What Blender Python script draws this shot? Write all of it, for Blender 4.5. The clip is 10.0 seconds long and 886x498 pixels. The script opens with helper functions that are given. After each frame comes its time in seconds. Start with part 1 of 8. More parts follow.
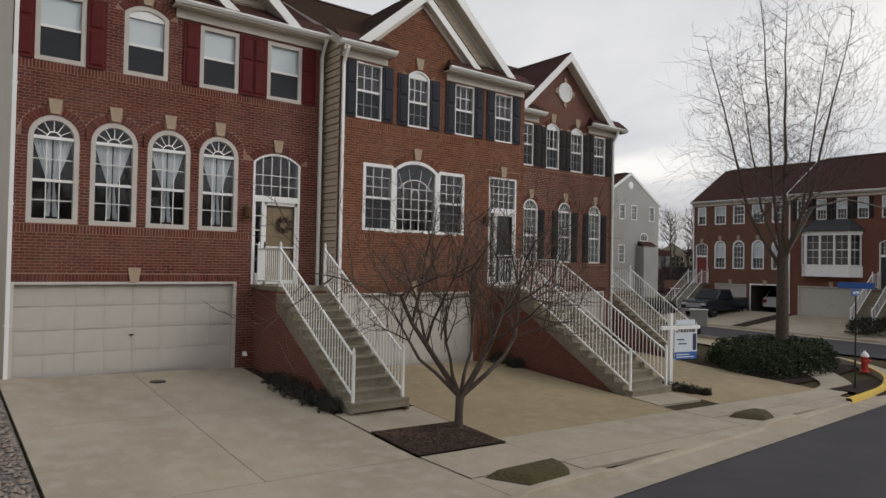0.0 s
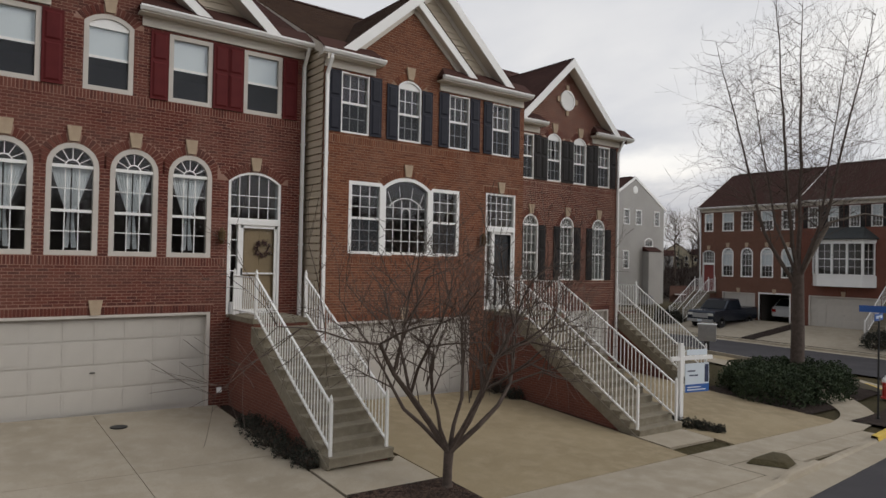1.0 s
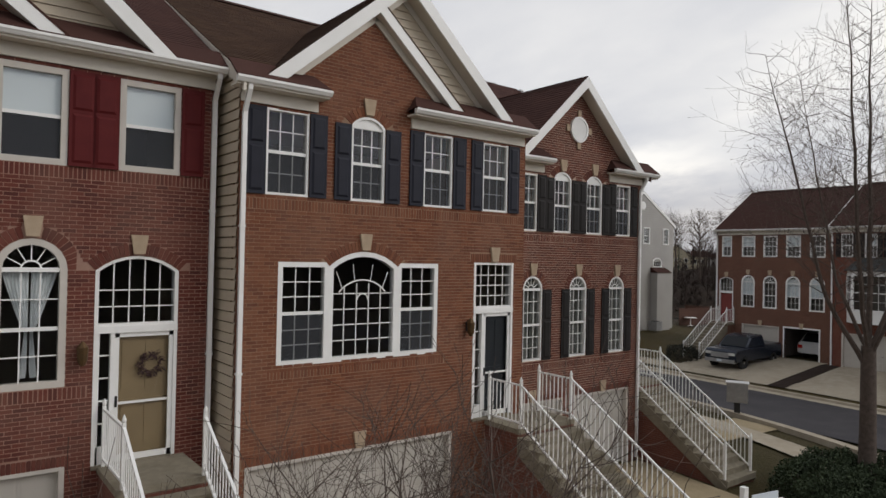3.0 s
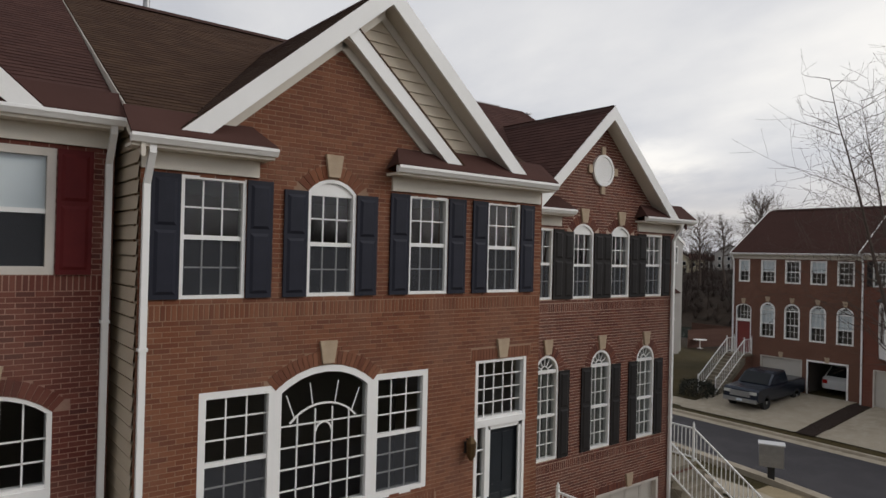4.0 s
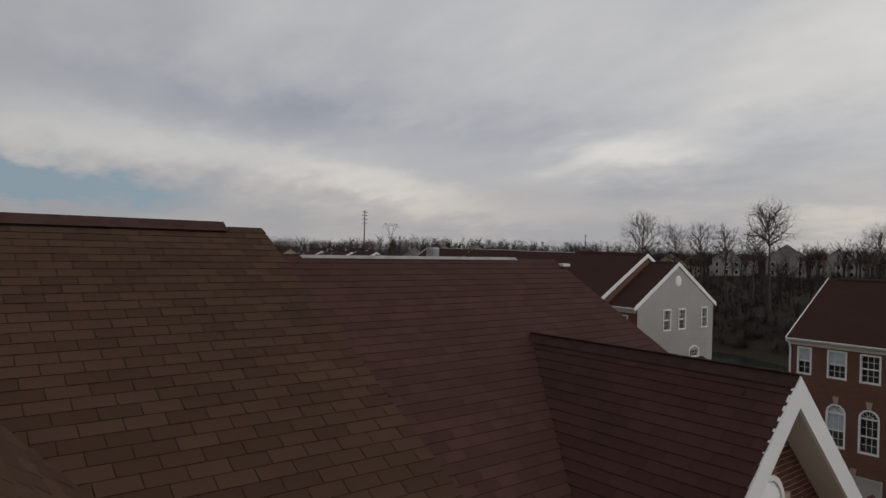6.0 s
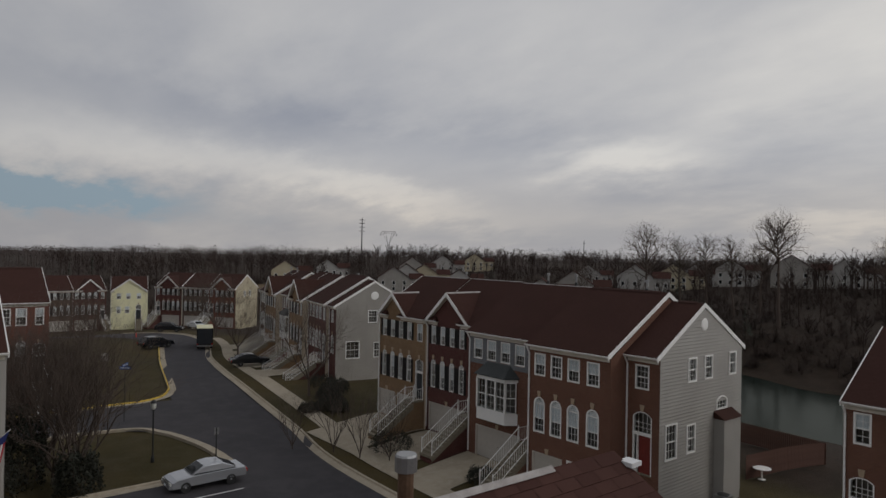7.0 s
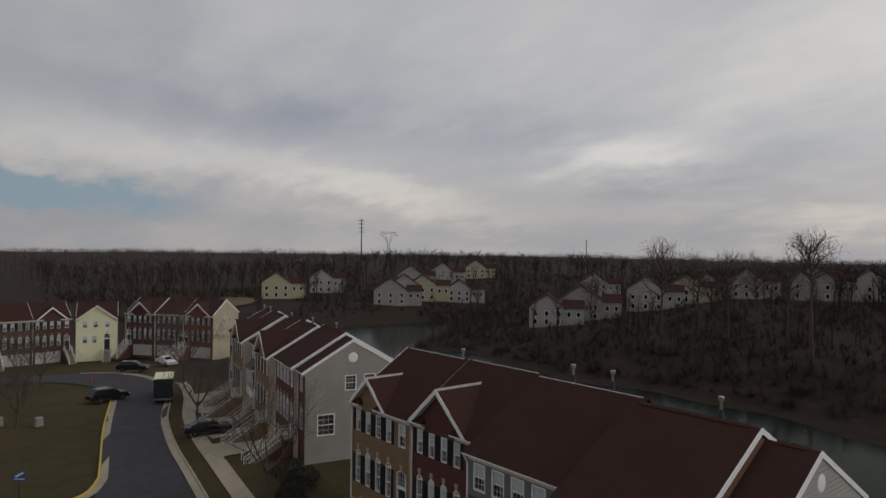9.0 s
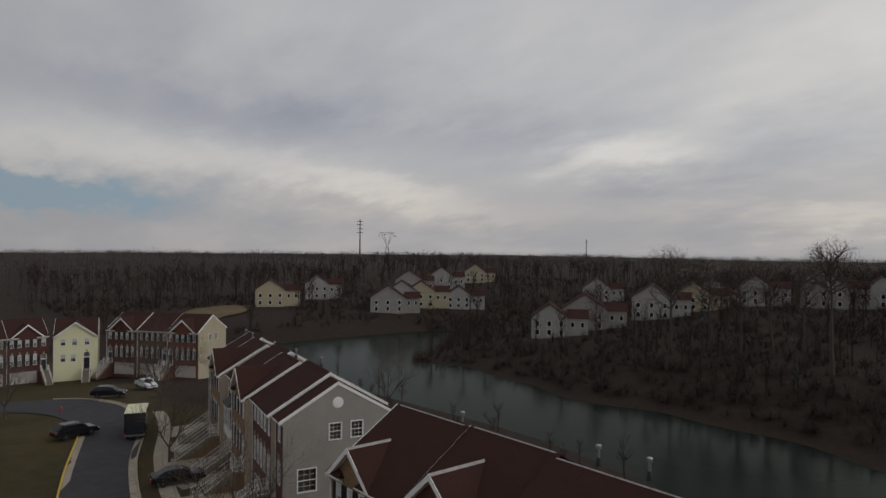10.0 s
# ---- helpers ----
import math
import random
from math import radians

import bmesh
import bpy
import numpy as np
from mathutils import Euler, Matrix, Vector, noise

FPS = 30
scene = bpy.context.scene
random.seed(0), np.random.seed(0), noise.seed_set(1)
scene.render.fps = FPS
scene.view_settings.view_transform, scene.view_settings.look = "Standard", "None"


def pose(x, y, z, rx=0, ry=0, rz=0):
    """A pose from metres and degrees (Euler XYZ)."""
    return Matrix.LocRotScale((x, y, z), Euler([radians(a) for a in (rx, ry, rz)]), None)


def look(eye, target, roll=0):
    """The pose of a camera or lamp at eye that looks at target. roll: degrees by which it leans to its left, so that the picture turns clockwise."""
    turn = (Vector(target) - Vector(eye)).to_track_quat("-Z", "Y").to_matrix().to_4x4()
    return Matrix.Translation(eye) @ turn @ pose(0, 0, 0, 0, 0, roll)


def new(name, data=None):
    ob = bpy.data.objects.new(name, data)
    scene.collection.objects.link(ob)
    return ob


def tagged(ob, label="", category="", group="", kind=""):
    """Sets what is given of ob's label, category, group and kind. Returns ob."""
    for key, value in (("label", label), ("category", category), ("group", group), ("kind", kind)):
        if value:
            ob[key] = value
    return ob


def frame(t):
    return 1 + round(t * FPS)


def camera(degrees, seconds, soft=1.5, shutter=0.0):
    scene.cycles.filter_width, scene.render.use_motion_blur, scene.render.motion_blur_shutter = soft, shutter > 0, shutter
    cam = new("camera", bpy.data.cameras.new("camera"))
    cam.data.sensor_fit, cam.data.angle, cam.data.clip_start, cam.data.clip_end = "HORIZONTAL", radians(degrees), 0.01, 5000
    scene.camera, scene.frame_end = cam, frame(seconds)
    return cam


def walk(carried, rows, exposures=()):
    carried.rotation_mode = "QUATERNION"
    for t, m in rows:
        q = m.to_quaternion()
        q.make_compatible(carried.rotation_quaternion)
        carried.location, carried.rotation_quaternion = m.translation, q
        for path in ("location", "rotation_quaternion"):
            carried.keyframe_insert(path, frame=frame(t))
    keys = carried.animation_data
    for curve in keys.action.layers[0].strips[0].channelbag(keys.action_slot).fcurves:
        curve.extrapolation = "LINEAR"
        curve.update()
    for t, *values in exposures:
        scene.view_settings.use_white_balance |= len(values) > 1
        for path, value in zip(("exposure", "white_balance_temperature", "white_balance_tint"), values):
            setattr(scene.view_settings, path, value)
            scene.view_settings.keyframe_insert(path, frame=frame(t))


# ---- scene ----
cam = camera(67.0, 10.0)

PATH = [
    (0, (-9.255, -16.166, 2.751), (-8.028, -14.588, 2.794), 1.1),
    (0.5, (-8.763, -15.766, 3.103), (-7.542, -14.183, 3.144), 1.1),
    (1, (-8.192, -15.255, 3.489), (-6.972, -13.67, 3.526), 1.1),
    (1.5, (-7.465, -14.573, 3.957), (-6.245, -12.989, 3.991), 1.2),
    (2, (-6.628, -13.779, 4.509), (-5.407, -12.195, 4.54), 1.1),
    (3.5, (-3.652, -10.158, 6.455), (-2.419, -8.584, 6.476), 1.3),
    (4, (-2.487, -8.685, 7.418), (-1.248, -7.116, 7.434), 1.4),
    (4.5, (-1.182, -6.986, 8.609), (0.066, -5.423, 8.612), 1.7),
    (5, (0.315, -5.114, 9.867), (1.573, -3.559, 9.872), 1.4),
    (5.5, (1.893, -3.34, 11.239), (3.155, -1.789, 11.233), 1.3),
    (5.7, (2.369, -2.755, 11.641), (3.632, -1.204, 11.631), 1.5),
    (6.8, (5.748, 1.245, 13.851), (7.015, 2.792, 13.859), 1.1),
    (7, (6.468, 2.066, 14.213), (7.736, 3.613, 14.224), 1.1),
    (7.5, (8.505, 4.23, 15.34), (9.773, 5.777, 15.352), 1.1),
    (8, (10.581, 6.546, 16.567), (11.848, 8.094, 16.577), 1.1),
    (8.5, (12.898, 9.047, 17.815), (14.163, 10.596, 17.821), 0.9),
    (9, (15.338, 11.775, 19.095), (16.603, 13.324, 19.098), 0.7),
    (9.5, (17.618, 14.442, 20.367), (18.885, 15.989, 20.367), 0.6),
    (10, (19.986, 17.144, 21.588), (21.253, 18.692, 21.588), 0.5),
]
walk(cam, [(t, look(eye, target, roll)) for t, eye, target, roll in PATH], [(0, 0.60), (2.0, 0.60), (3.5, 0.63), (4.5, 0.52), (5.0, 0.42), (5.5, 0.18), (6.8, -0.03), (10.0, -0.04)])

# ---------------------------------------------------------------- world and sun
SUN_AZ, SUN_EL = radians(138), radians(30)
SUN_DIR = Vector((math.sin(SUN_AZ) * math.cos(SUN_EL), math.cos(SUN_AZ) * math.cos(SUN_EL), math.sin(SUN_EL)))


class Nodes:
    """Short hand for building a node tree."""

    def __init__(self, tree):
        self.t = tree
        tree.nodes.clear()

    def add(self, kind, props=(), **sockets):
        n = self.t.nodes.new(kind)
        for key, value in props:
            setattr(n, key, value)
        for key, value in sockets.items():
            self.put(n.inputs[int(key[1:])] if key[0] == "i" and key[1:].isdigit() else n.inputs[key.replace("_", " ")], value)
        return n

    def put(self, socket, value):
        if isinstance(value, bpy.types.NodeSocket):
            self.t.links.new(value, socket)
        elif isinstance(value, (tuple, list)) and len(value) == 3 and socket.type == "RGBA":
            socket.default_value = (*value, 1)
        else:
            socket.default_value = value

    def math(self, op, a, b=0.0, clamp=False):
        return self.add("ShaderNodeMath", (("operation", op), ("use_clamp", clamp)), i0=a, i1=b).outputs[0]

    def mix(self, fac, a, b, blend="MIX"):
        n = self.add("ShaderNodeMix", (("data_type", "RGBA"), ("blend_type", blend)))
        self.put(n.inputs[0], fac), self.put(n.inputs[6], a), self.put(n.inputs[7], b)
        return n.outputs[2]

    def noise(self, vec, scale, detail=4.0, rough=0.55, out=0):
        n = self.add("ShaderNodeTexNoise", Scale=scale, Detail=detail, Roughness=rough)
        if vec is not None:
            self.put(n.inputs["Vector"], vec)
        return n.outputs[out]

    def ramp(self, fac, lo, hi, a=0.0, b=1.0):
        n = self.add("ShaderNodeMapRange", (("interpolation_type", "SMOOTHSTEP"),), i0=fac, i1=lo, i2=hi, i3=a, i4=b)
        return n.outputs[0]


def build_world():
    w = bpy.data.worlds.new("overcast_sky")
    scene.world = w
    w.use_nodes = True
    n = Nodes(w.node_tree)
    sky = n.add("ShaderNodeTexSky", (("sky_type", "NISHITA"), ("sun_disc", False), ("sun_elevation", SUN_EL), ("sun_rotation", SUN_AZ)))
    clear = n.mix(1.0, sky.outputs[0], (0.030, 0.030, 0.030), "MULTIPLY")
    way = n.add("ShaderNodeTexCoord").outputs["Generated"]
    sep = n.add("ShaderNodeSeparateXYZ", Vector=way)
    x, y, z = sep.outputs
    up = n.math("MAXIMUM", z, 0.0)
    # a flat deck of cloud, seen in perspective
    flat = n.math("ADD", up, 0.24)
    deck = n.add("ShaderNodeCombineXYZ", X=n.math("DIVIDE", x, flat), Y=n.math("DIVIDE", y, flat), Z=0.35).outputs[0]
    stretch = n.add("ShaderNodeMapping", Vector=deck)
    stretch.inputs["Rotation"].default_value = (0, 0, radians(-24))
    stretch.inputs["Location"].default_value = (2.3, 0.7, 0.0)
    stretch.inputs["Scale"].default_value = (1.0, 0.62, 1.0)
    deck = stretch.outputs[0]
    big = n.noise(deck, 0.7, 3.0, 0.5)
    fine = n.noise(deck, 2.2, 6.0, 0.52)
    wisp = n.noise(deck, 6.0, 6.0, 0.6)
    soft = n.math("ADD", n.math("MULTIPLY", big, 0.50), n.math("ADD", n.math("MULTIPLY", fine, 0.38), n.math("MULTIPLY", wisp, 0.12)))
    shade = n.ramp(soft, 0.36, 0.64)
    azim = n.math("MULTIPLY", n.math("ARCTAN2", x, y), 57.2958)
    elev = n.math("MULTIPLY", n.math("ARCSINE", z), 57.2958)
    # ragged edges for the banks of cloud
    azim = n.math("ADD", azim, n.math("MULTIPLY", n.math("SUBTRACT", fine, 0.5), 16.0))
    elev = n.math("ADD", elev, n.math("MULTIPLY", n.math("SUBTRACT", wisp, 0.5), 4.0))

    def bank(az, el, wide, tall, level, tilt=0.0):
        """Thinner, brighter cloud about a bearing and a height, in degrees."""
        u = n.math("SUBTRACT", azim, az)
        v = n.math("SUBTRACT", n.math("SUBTRACT", elev, el), n.math("MULTIPLY", u, tilt))
        u, v = n.math("DIVIDE", u, wide), n.math("DIVIDE", v, tall)
        d = n.math("ADD", n.math("MULTIPLY", u, u), n.math("MULTIPLY", v, v))
        return n.math("MULTIPLY", n.math("EXPONENT", n.math("MULTIPLY", d, -1.0)), level)

    # thick and thin banks over a soft mottle
    field = n.math("ADD", 0.40, n.math("MULTIPLY", n.math("SUBTRACT", shade, 0.5), 0.30))
    for spec_ in (
        (13.0, 7.6, 15, 2.3, 0.34, -0.077), (35.0, 4.7, 9, 1.3, 0.42, -0.20), (25, 6.2, 9, 1.6, 0.16, -0.15), (24, 10.6, 16, 1.7, -0.18, -0.10), (45, 9.0, 7, 2.4, -0.16, 0.0),
        (54.3, 8.1, 5.5, 1.5, 0.60, 0.10), (63, 11.8, 6, 2.0, 0.24, 0.10), (75, 16.5, 11, 9, 0.50, 0.0), (70.5, 2.6, 8, 1.1, 0.46, 0.0), (40, 19, 24, 5.5, 0.20, 0.0), (10, 15.5, 16, 5.0, -0.08, -0.05), (57, 4.5, 7, 1.2, -0.12, 0.0)):
        field = n.math("ADD", field, bank(*spec_))
    field = n.math("MULTIPLY", field, 1.0, clamp=True)
    cloud = n.mix(field, (0.365, 0.395, 0.475), (0.90, 0.88, 0.85))
    # warmer cloud towards the skyline
    low = n.ramp(z, 0.16, 0.03)
    cloud = n.mix(n.math("MULTIPLY", low, 0.6), cloud, n.mix(field, (0.36, 0.37, 0.41), (0.84, 0.74, 0.63)))
    glow = n.add("ShaderNodeVectorMath", (("operation", "DOT_PRODUCT"),), i0=way, i1=tuple(SUN_DIR)).outputs["Value"]
    # a low gap in the north, where blue shows
    gap = n.math("MULTIPLY", bank(7.5, 4.0, 8.5, 1.1, 2.2, -0.05), 1.0, clamp=True)
    blue = n.mix(0.85, clear, (0.40, 0.52, 0.62))
    colour = n.mix(n.math("MULTIPLY", gap, 0.95), cloud, blue)
    colour = n.mix(0.04, colour, clear)
    # thin bright cloud before the sun, thicker cloud away from it
    side = n.add("ShaderNodeVectorMath", (("operation", "DOT_PRODUCT"),), i0=way, i1=(0.90, 0.40, 0.17)).outputs["Value"]
    tone = n.math("MULTIPLY", n.ramp(side, 0.30, 1.0, 0.88, 1.05), n.ramp(glow, 0.60, 1.0, 1.0, 2.1))
    tone3 = n.add("ShaderNodeCombineXYZ", X=tone, Y=tone, Z=tone).outputs[0]
    colour = n.mix(1.0, colour, tone3, "MULTIPLY")
    below = n.ramp(z, 0.0, -0.03)
    colour = n.mix(below, colour, (0.10, 0.095, 0.09))
    back = n.add("ShaderNodeBackground", Color=colour, Strength=0.72)
    out = n.add("ShaderNodeOutputWorld", Surface=back.outputs[0])
    return out


build_world()
sun = new("sun", bpy.data.lights.new("sun", "SUN"))
sun.data.energy, sun.data.angle, sun.data.color = 0.45, radians(20), (1.0, 0.95, 0.87)
sun.matrix_world = look(SUN_DIR * 200, (0, 0, 0))


# ---------------------------------------------------------------- materials
def material(name):
    m = bpy.data.materials.new(name)
    m.use_nodes = True
    return m, Nodes(m.node_tree)


def finish(n, colour, rough=0.7, metal=0.0, bump=None, strength=0.3, dist=0.01, spec=0.5):
    p = n.add("ShaderNodeBsdfPrincipled", Base_Color=colour, Roughness=rough, Metallic=metal)
    n.put(p.inputs["Specular IOR Level"], spec)
    if bump is not None:
        b = n.add("ShaderNodeBump", Strength=strength, Distance=dist, Height=bump)
        n.t.links.new(b.outputs[0], p.inputs["Normal"])
    n.add("ShaderNodeOutputMaterial", Surface=p.outputs[0])


def plain(name, a, b, scale=6.0, rough=0.6, metal=0.0, bump=0.15, grain=60.0, spec=0.5):
    """Two tones mixed by coarse stains, with a fine grain over them."""
    m, n = material(name)
    co = n.add("ShaderNodeTexCoord").outputs["Object"]
    coarse, fine = n.noise(co, scale, 5.0), n.noise(co, grain, 3.0)
    fac = n.math("ADD", n.math("MULTIPLY", coarse, 0.7), n.math("MULTIPLY", fine, 0.3))
    finish(n, n.mix(n.ramp(fac, 0.3, 0.7), a, b), rough, metal, fine, bump, 0.01, spec)
    return m


def brick_pieces(name, tones, joined):
    """Fired clay that differs from brick to brick. joined: pieces of one mesh."""
    m, n = material(name)
    one = n.add("ShaderNodeNewGeometry").outputs["Random Per Island"] if joined else n.add("ShaderNodeObjectInfo").outputs["Random"]
    co = n.add("ShaderNodeTexCoord").outputs["Object"]
    ramp = n.add("ShaderNodeValToRGB", Fac=one)
    for k, tone in enumerate(tones):
        e = ramp.color_ramp.elements[k] if k < 2 else ramp.color_ramp.elements.new(k / len(tones))
        e.position, e.color = k / len(tones), (*tone, 1)
    fine, big = n.noise(co, 90.0, 3.0), n.noise(co, 0.9, 4.0)
    colour = n.mix(n.ramp(fine, 0.25, 0.8, 0.0, 0.35), ramp.outputs[0], tuple(0.55 * v for v in tones[0]))
    colour = n.mix(n.ramp(big, 0.35, 0.7, 0.0, 0.22), colour, (0.25, 0.16, 0.12))
    finish(n, colour, 0.85, 0.0, fine, 0.5, 0.004, 0.3)
    return m


def brick_far(name, a, b, mortar):
    m, n = material(name)
    co = n.add("ShaderNodeTexCoord").outputs["Object"]
    sep = n.add("ShaderNodeSeparateXYZ", Vector=co)
    across = n.math("ADD", sep.outputs[0], sep.outputs[1])
    vec = n.add("ShaderNodeCombineXYZ", X=across, Y=sep.outputs[2], Z=0.0).outputs[0]
    t = n.add("ShaderNodeTexBrick", Vector=vec, Color1=a, Color2=b, Mortar=mortar, Scale=1.0, i5=0.006)
    n.put(t.inputs["Mortar Size"], 0.006), n.put(t.inputs["Brick Width"], 0.203), n.put(t.inputs["Row Height"], 0.0677)
    big = n.noise(co, 0.7, 4.0)
    colour = n.mix(n.ramp(big, 0.3, 0.7, 0.0, 0.35), t.outputs[0], tuple(0.6 * v for v in a))
    finish(n, colour, 0.85, 0.0, t.outputs["Fac"], -0.4, 0.006, 0.3)
    return m


def shingle(name, a, b, c, rows=False):
    """Mineral-faced asphalt; rows: courses and tabs drawn by the relief, for far roofs."""
    m, n = material(name)
    co = n.add("ShaderNodeTexCoord").outputs["Object"]
    grit, stain = n.noise(co, 160.0, 2.0), n.noise(co, 0.6, 5.0)
    if rows:
        one = n.noise(co, 7.0, 2.0)
        sep = n.add("ShaderNodeSeparateXYZ", Vector=co)
        relief = n.math("FRACT", n.math("MULTIPLY", sep.outputs[2], 12.5))
        bump, strength, dist = relief, 0.5, 0.02
    else:
        one = n.add("ShaderNodeNewGeometry").outputs["Random Per Island"]
        one = n.math("FRACT", n.math("ADD", one, n.add("ShaderNodeObjectInfo").outputs["Random"]))
        bump, strength, dist = grit, 0.5, 0.004
    colour = n.mix(n.ramp(one, 0.2, 0.8), a, b)
    colour = n.mix(n.ramp(stain, 0.35, 0.7, 0.0, 0.5), colour, c)
    colour = n.mix(n.ramp(grit, 0.3, 0.75, 0.0, 0.35), colour, tuple(1.5 * v for v in c))
    finish(n, colour, 0.95, 0.0, bump, strength, dist, 0.12)
    return m


def ground_mat(name, tones, scale, rough=0.95, bump=0.6, grain=40.0, dist=0.03):
    m, n = material(name)
    co = n.add("ShaderNodeNewGeometry").outputs["Position"]
    big, mid, fine = n.noise(co, scale, 5.0), n.noise(co, scale * 7, 5.0), n.noise(co, grain, 4.0)
    colour = n.mix(n.ramp(big, 0.35, 0.65), tones[0], tones[1])
    colour = n.mix(n.ramp(mid, 0.4, 0.7, 0.0, 0.7), colour, tones[2])
    colour = n.mix(n.ramp(fine, 0.3, 0.7, 0.0, 0.5), colour, tuple(0.55 * v for v in tones[0]))
    finish(n, colour, rough, 0.0, n.math("ADD", fine, n.math("MULTIPLY", mid, 0.6)), bump, dist, 0.25)
    return m


def glass_mat():
    m, n = material("window_glass")
    fres = n.add("ShaderNodeFresnel", IOR=1.52)
    co = n.add("ShaderNodeTexCoord").outputs["Object"]
    b = n.add("ShaderNodeBump", Strength=0.04, Distance=0.02, Height=n.noise(co, 1.3, 2.0))
    gloss = n.add("ShaderNodeBsdfGlossy", Color=(0.95, 0.97, 1.0), Roughness=0.02, Normal=b.outputs[0])
    clear = n.add("ShaderNodeBsdfTransparent", Color=(0.84, 0.87, 0.87))
    mix = n.add("ShaderNodeMixShader", i0=fres.outputs[0], i1=clear.outputs[0], i2=gloss.outputs[0])
    n.add("ShaderNodeOutputMaterial", Surface=mix.outputs[0])
    return m


def storm_glass_mat():
    m, n = material("storm_door_glass")
    fres = n.add("ShaderNodeFresnel", IOR=1.25)
    gloss = n.add("ShaderNodeBsdfGlossy", Color=(0.95, 0.97, 1.0), Roughness=0.02)
    clear = n.add("ShaderNodeBsdfTransparent", Color=(0.93, 0.94, 0.93))
    mix = n.add("ShaderNodeMixShader", i0=fres.outputs[0], i1=clear.outputs[0], i2=gloss.outputs[0])
    n.add("ShaderNodeOutputMaterial", Surface=mix.outputs[0])
    return m


def screen_mat():
    """Fine grey insect mesh, half open."""
    m, n = material("insect_screen")
    co = n.add("ShaderNodeTexCoord").outputs["Object"]
    p = n.add("ShaderNodeBsdfPrincipled", Base_Color=n.mix(n.noise(co, 2.0, 3.0), (0.050, 0.053, 0.060), (0.068, 0.071, 0.079)), Roughness=0.8)
    n.put(p.inputs["Specular IOR Level"], 0.1)
    clear = n.add("ShaderNodeBsdfTransparent", Color=(1.0, 1.0, 1.0))
    mix = n.add("ShaderNodeMixShader", i0=0.62, i1=clear.outputs[0], i2=p.outputs[0])
    n.add("ShaderNodeOutputMaterial", Surface=mix.outputs[0])
    return m


def water_mat():
    m, n = material("lake_water")
    co = n.add("ShaderNodeNewGeometry").outputs["Position"]
    st = n.add("ShaderNodeMapping", Vector=co)
    st.inputs["Scale"].default_value = (1.0, 1.0, 1.0)
    small, big = n.noise(st.outputs[0], 1.1, 4.0, 0.6), n.noise(co, 0.05, 3.0)
    h = n.math("MULTIPLY", small, n.ramp(big, 0.35, 0.7, 0.25, 1.0))
    b = n.add("ShaderNodeBump", Strength=0.22, Distance=0.10, Height=h)
    deep = n.add("ShaderNodeBsdfDiffuse", Color=n.mix(big, (0.010, 0.014, 0.011), (0.015, 0.020, 0.017)))
    gloss = n.add("ShaderNodeBsdfGlossy", Color=(0.93, 0.97, 0.92), Roughness=0.14, Normal=b.outputs[0])
    fres = n.add("ShaderNodeFresnel", IOR=1.065, Normal=b.outputs[0])
    mix = n.add("ShaderNodeMixShader", i0=fres.outputs[0], i1=deep.outputs[0], i2=gloss.outputs[0])
    n.add("ShaderNodeOutputMaterial", Surface=mix.outputs[0])
    return m


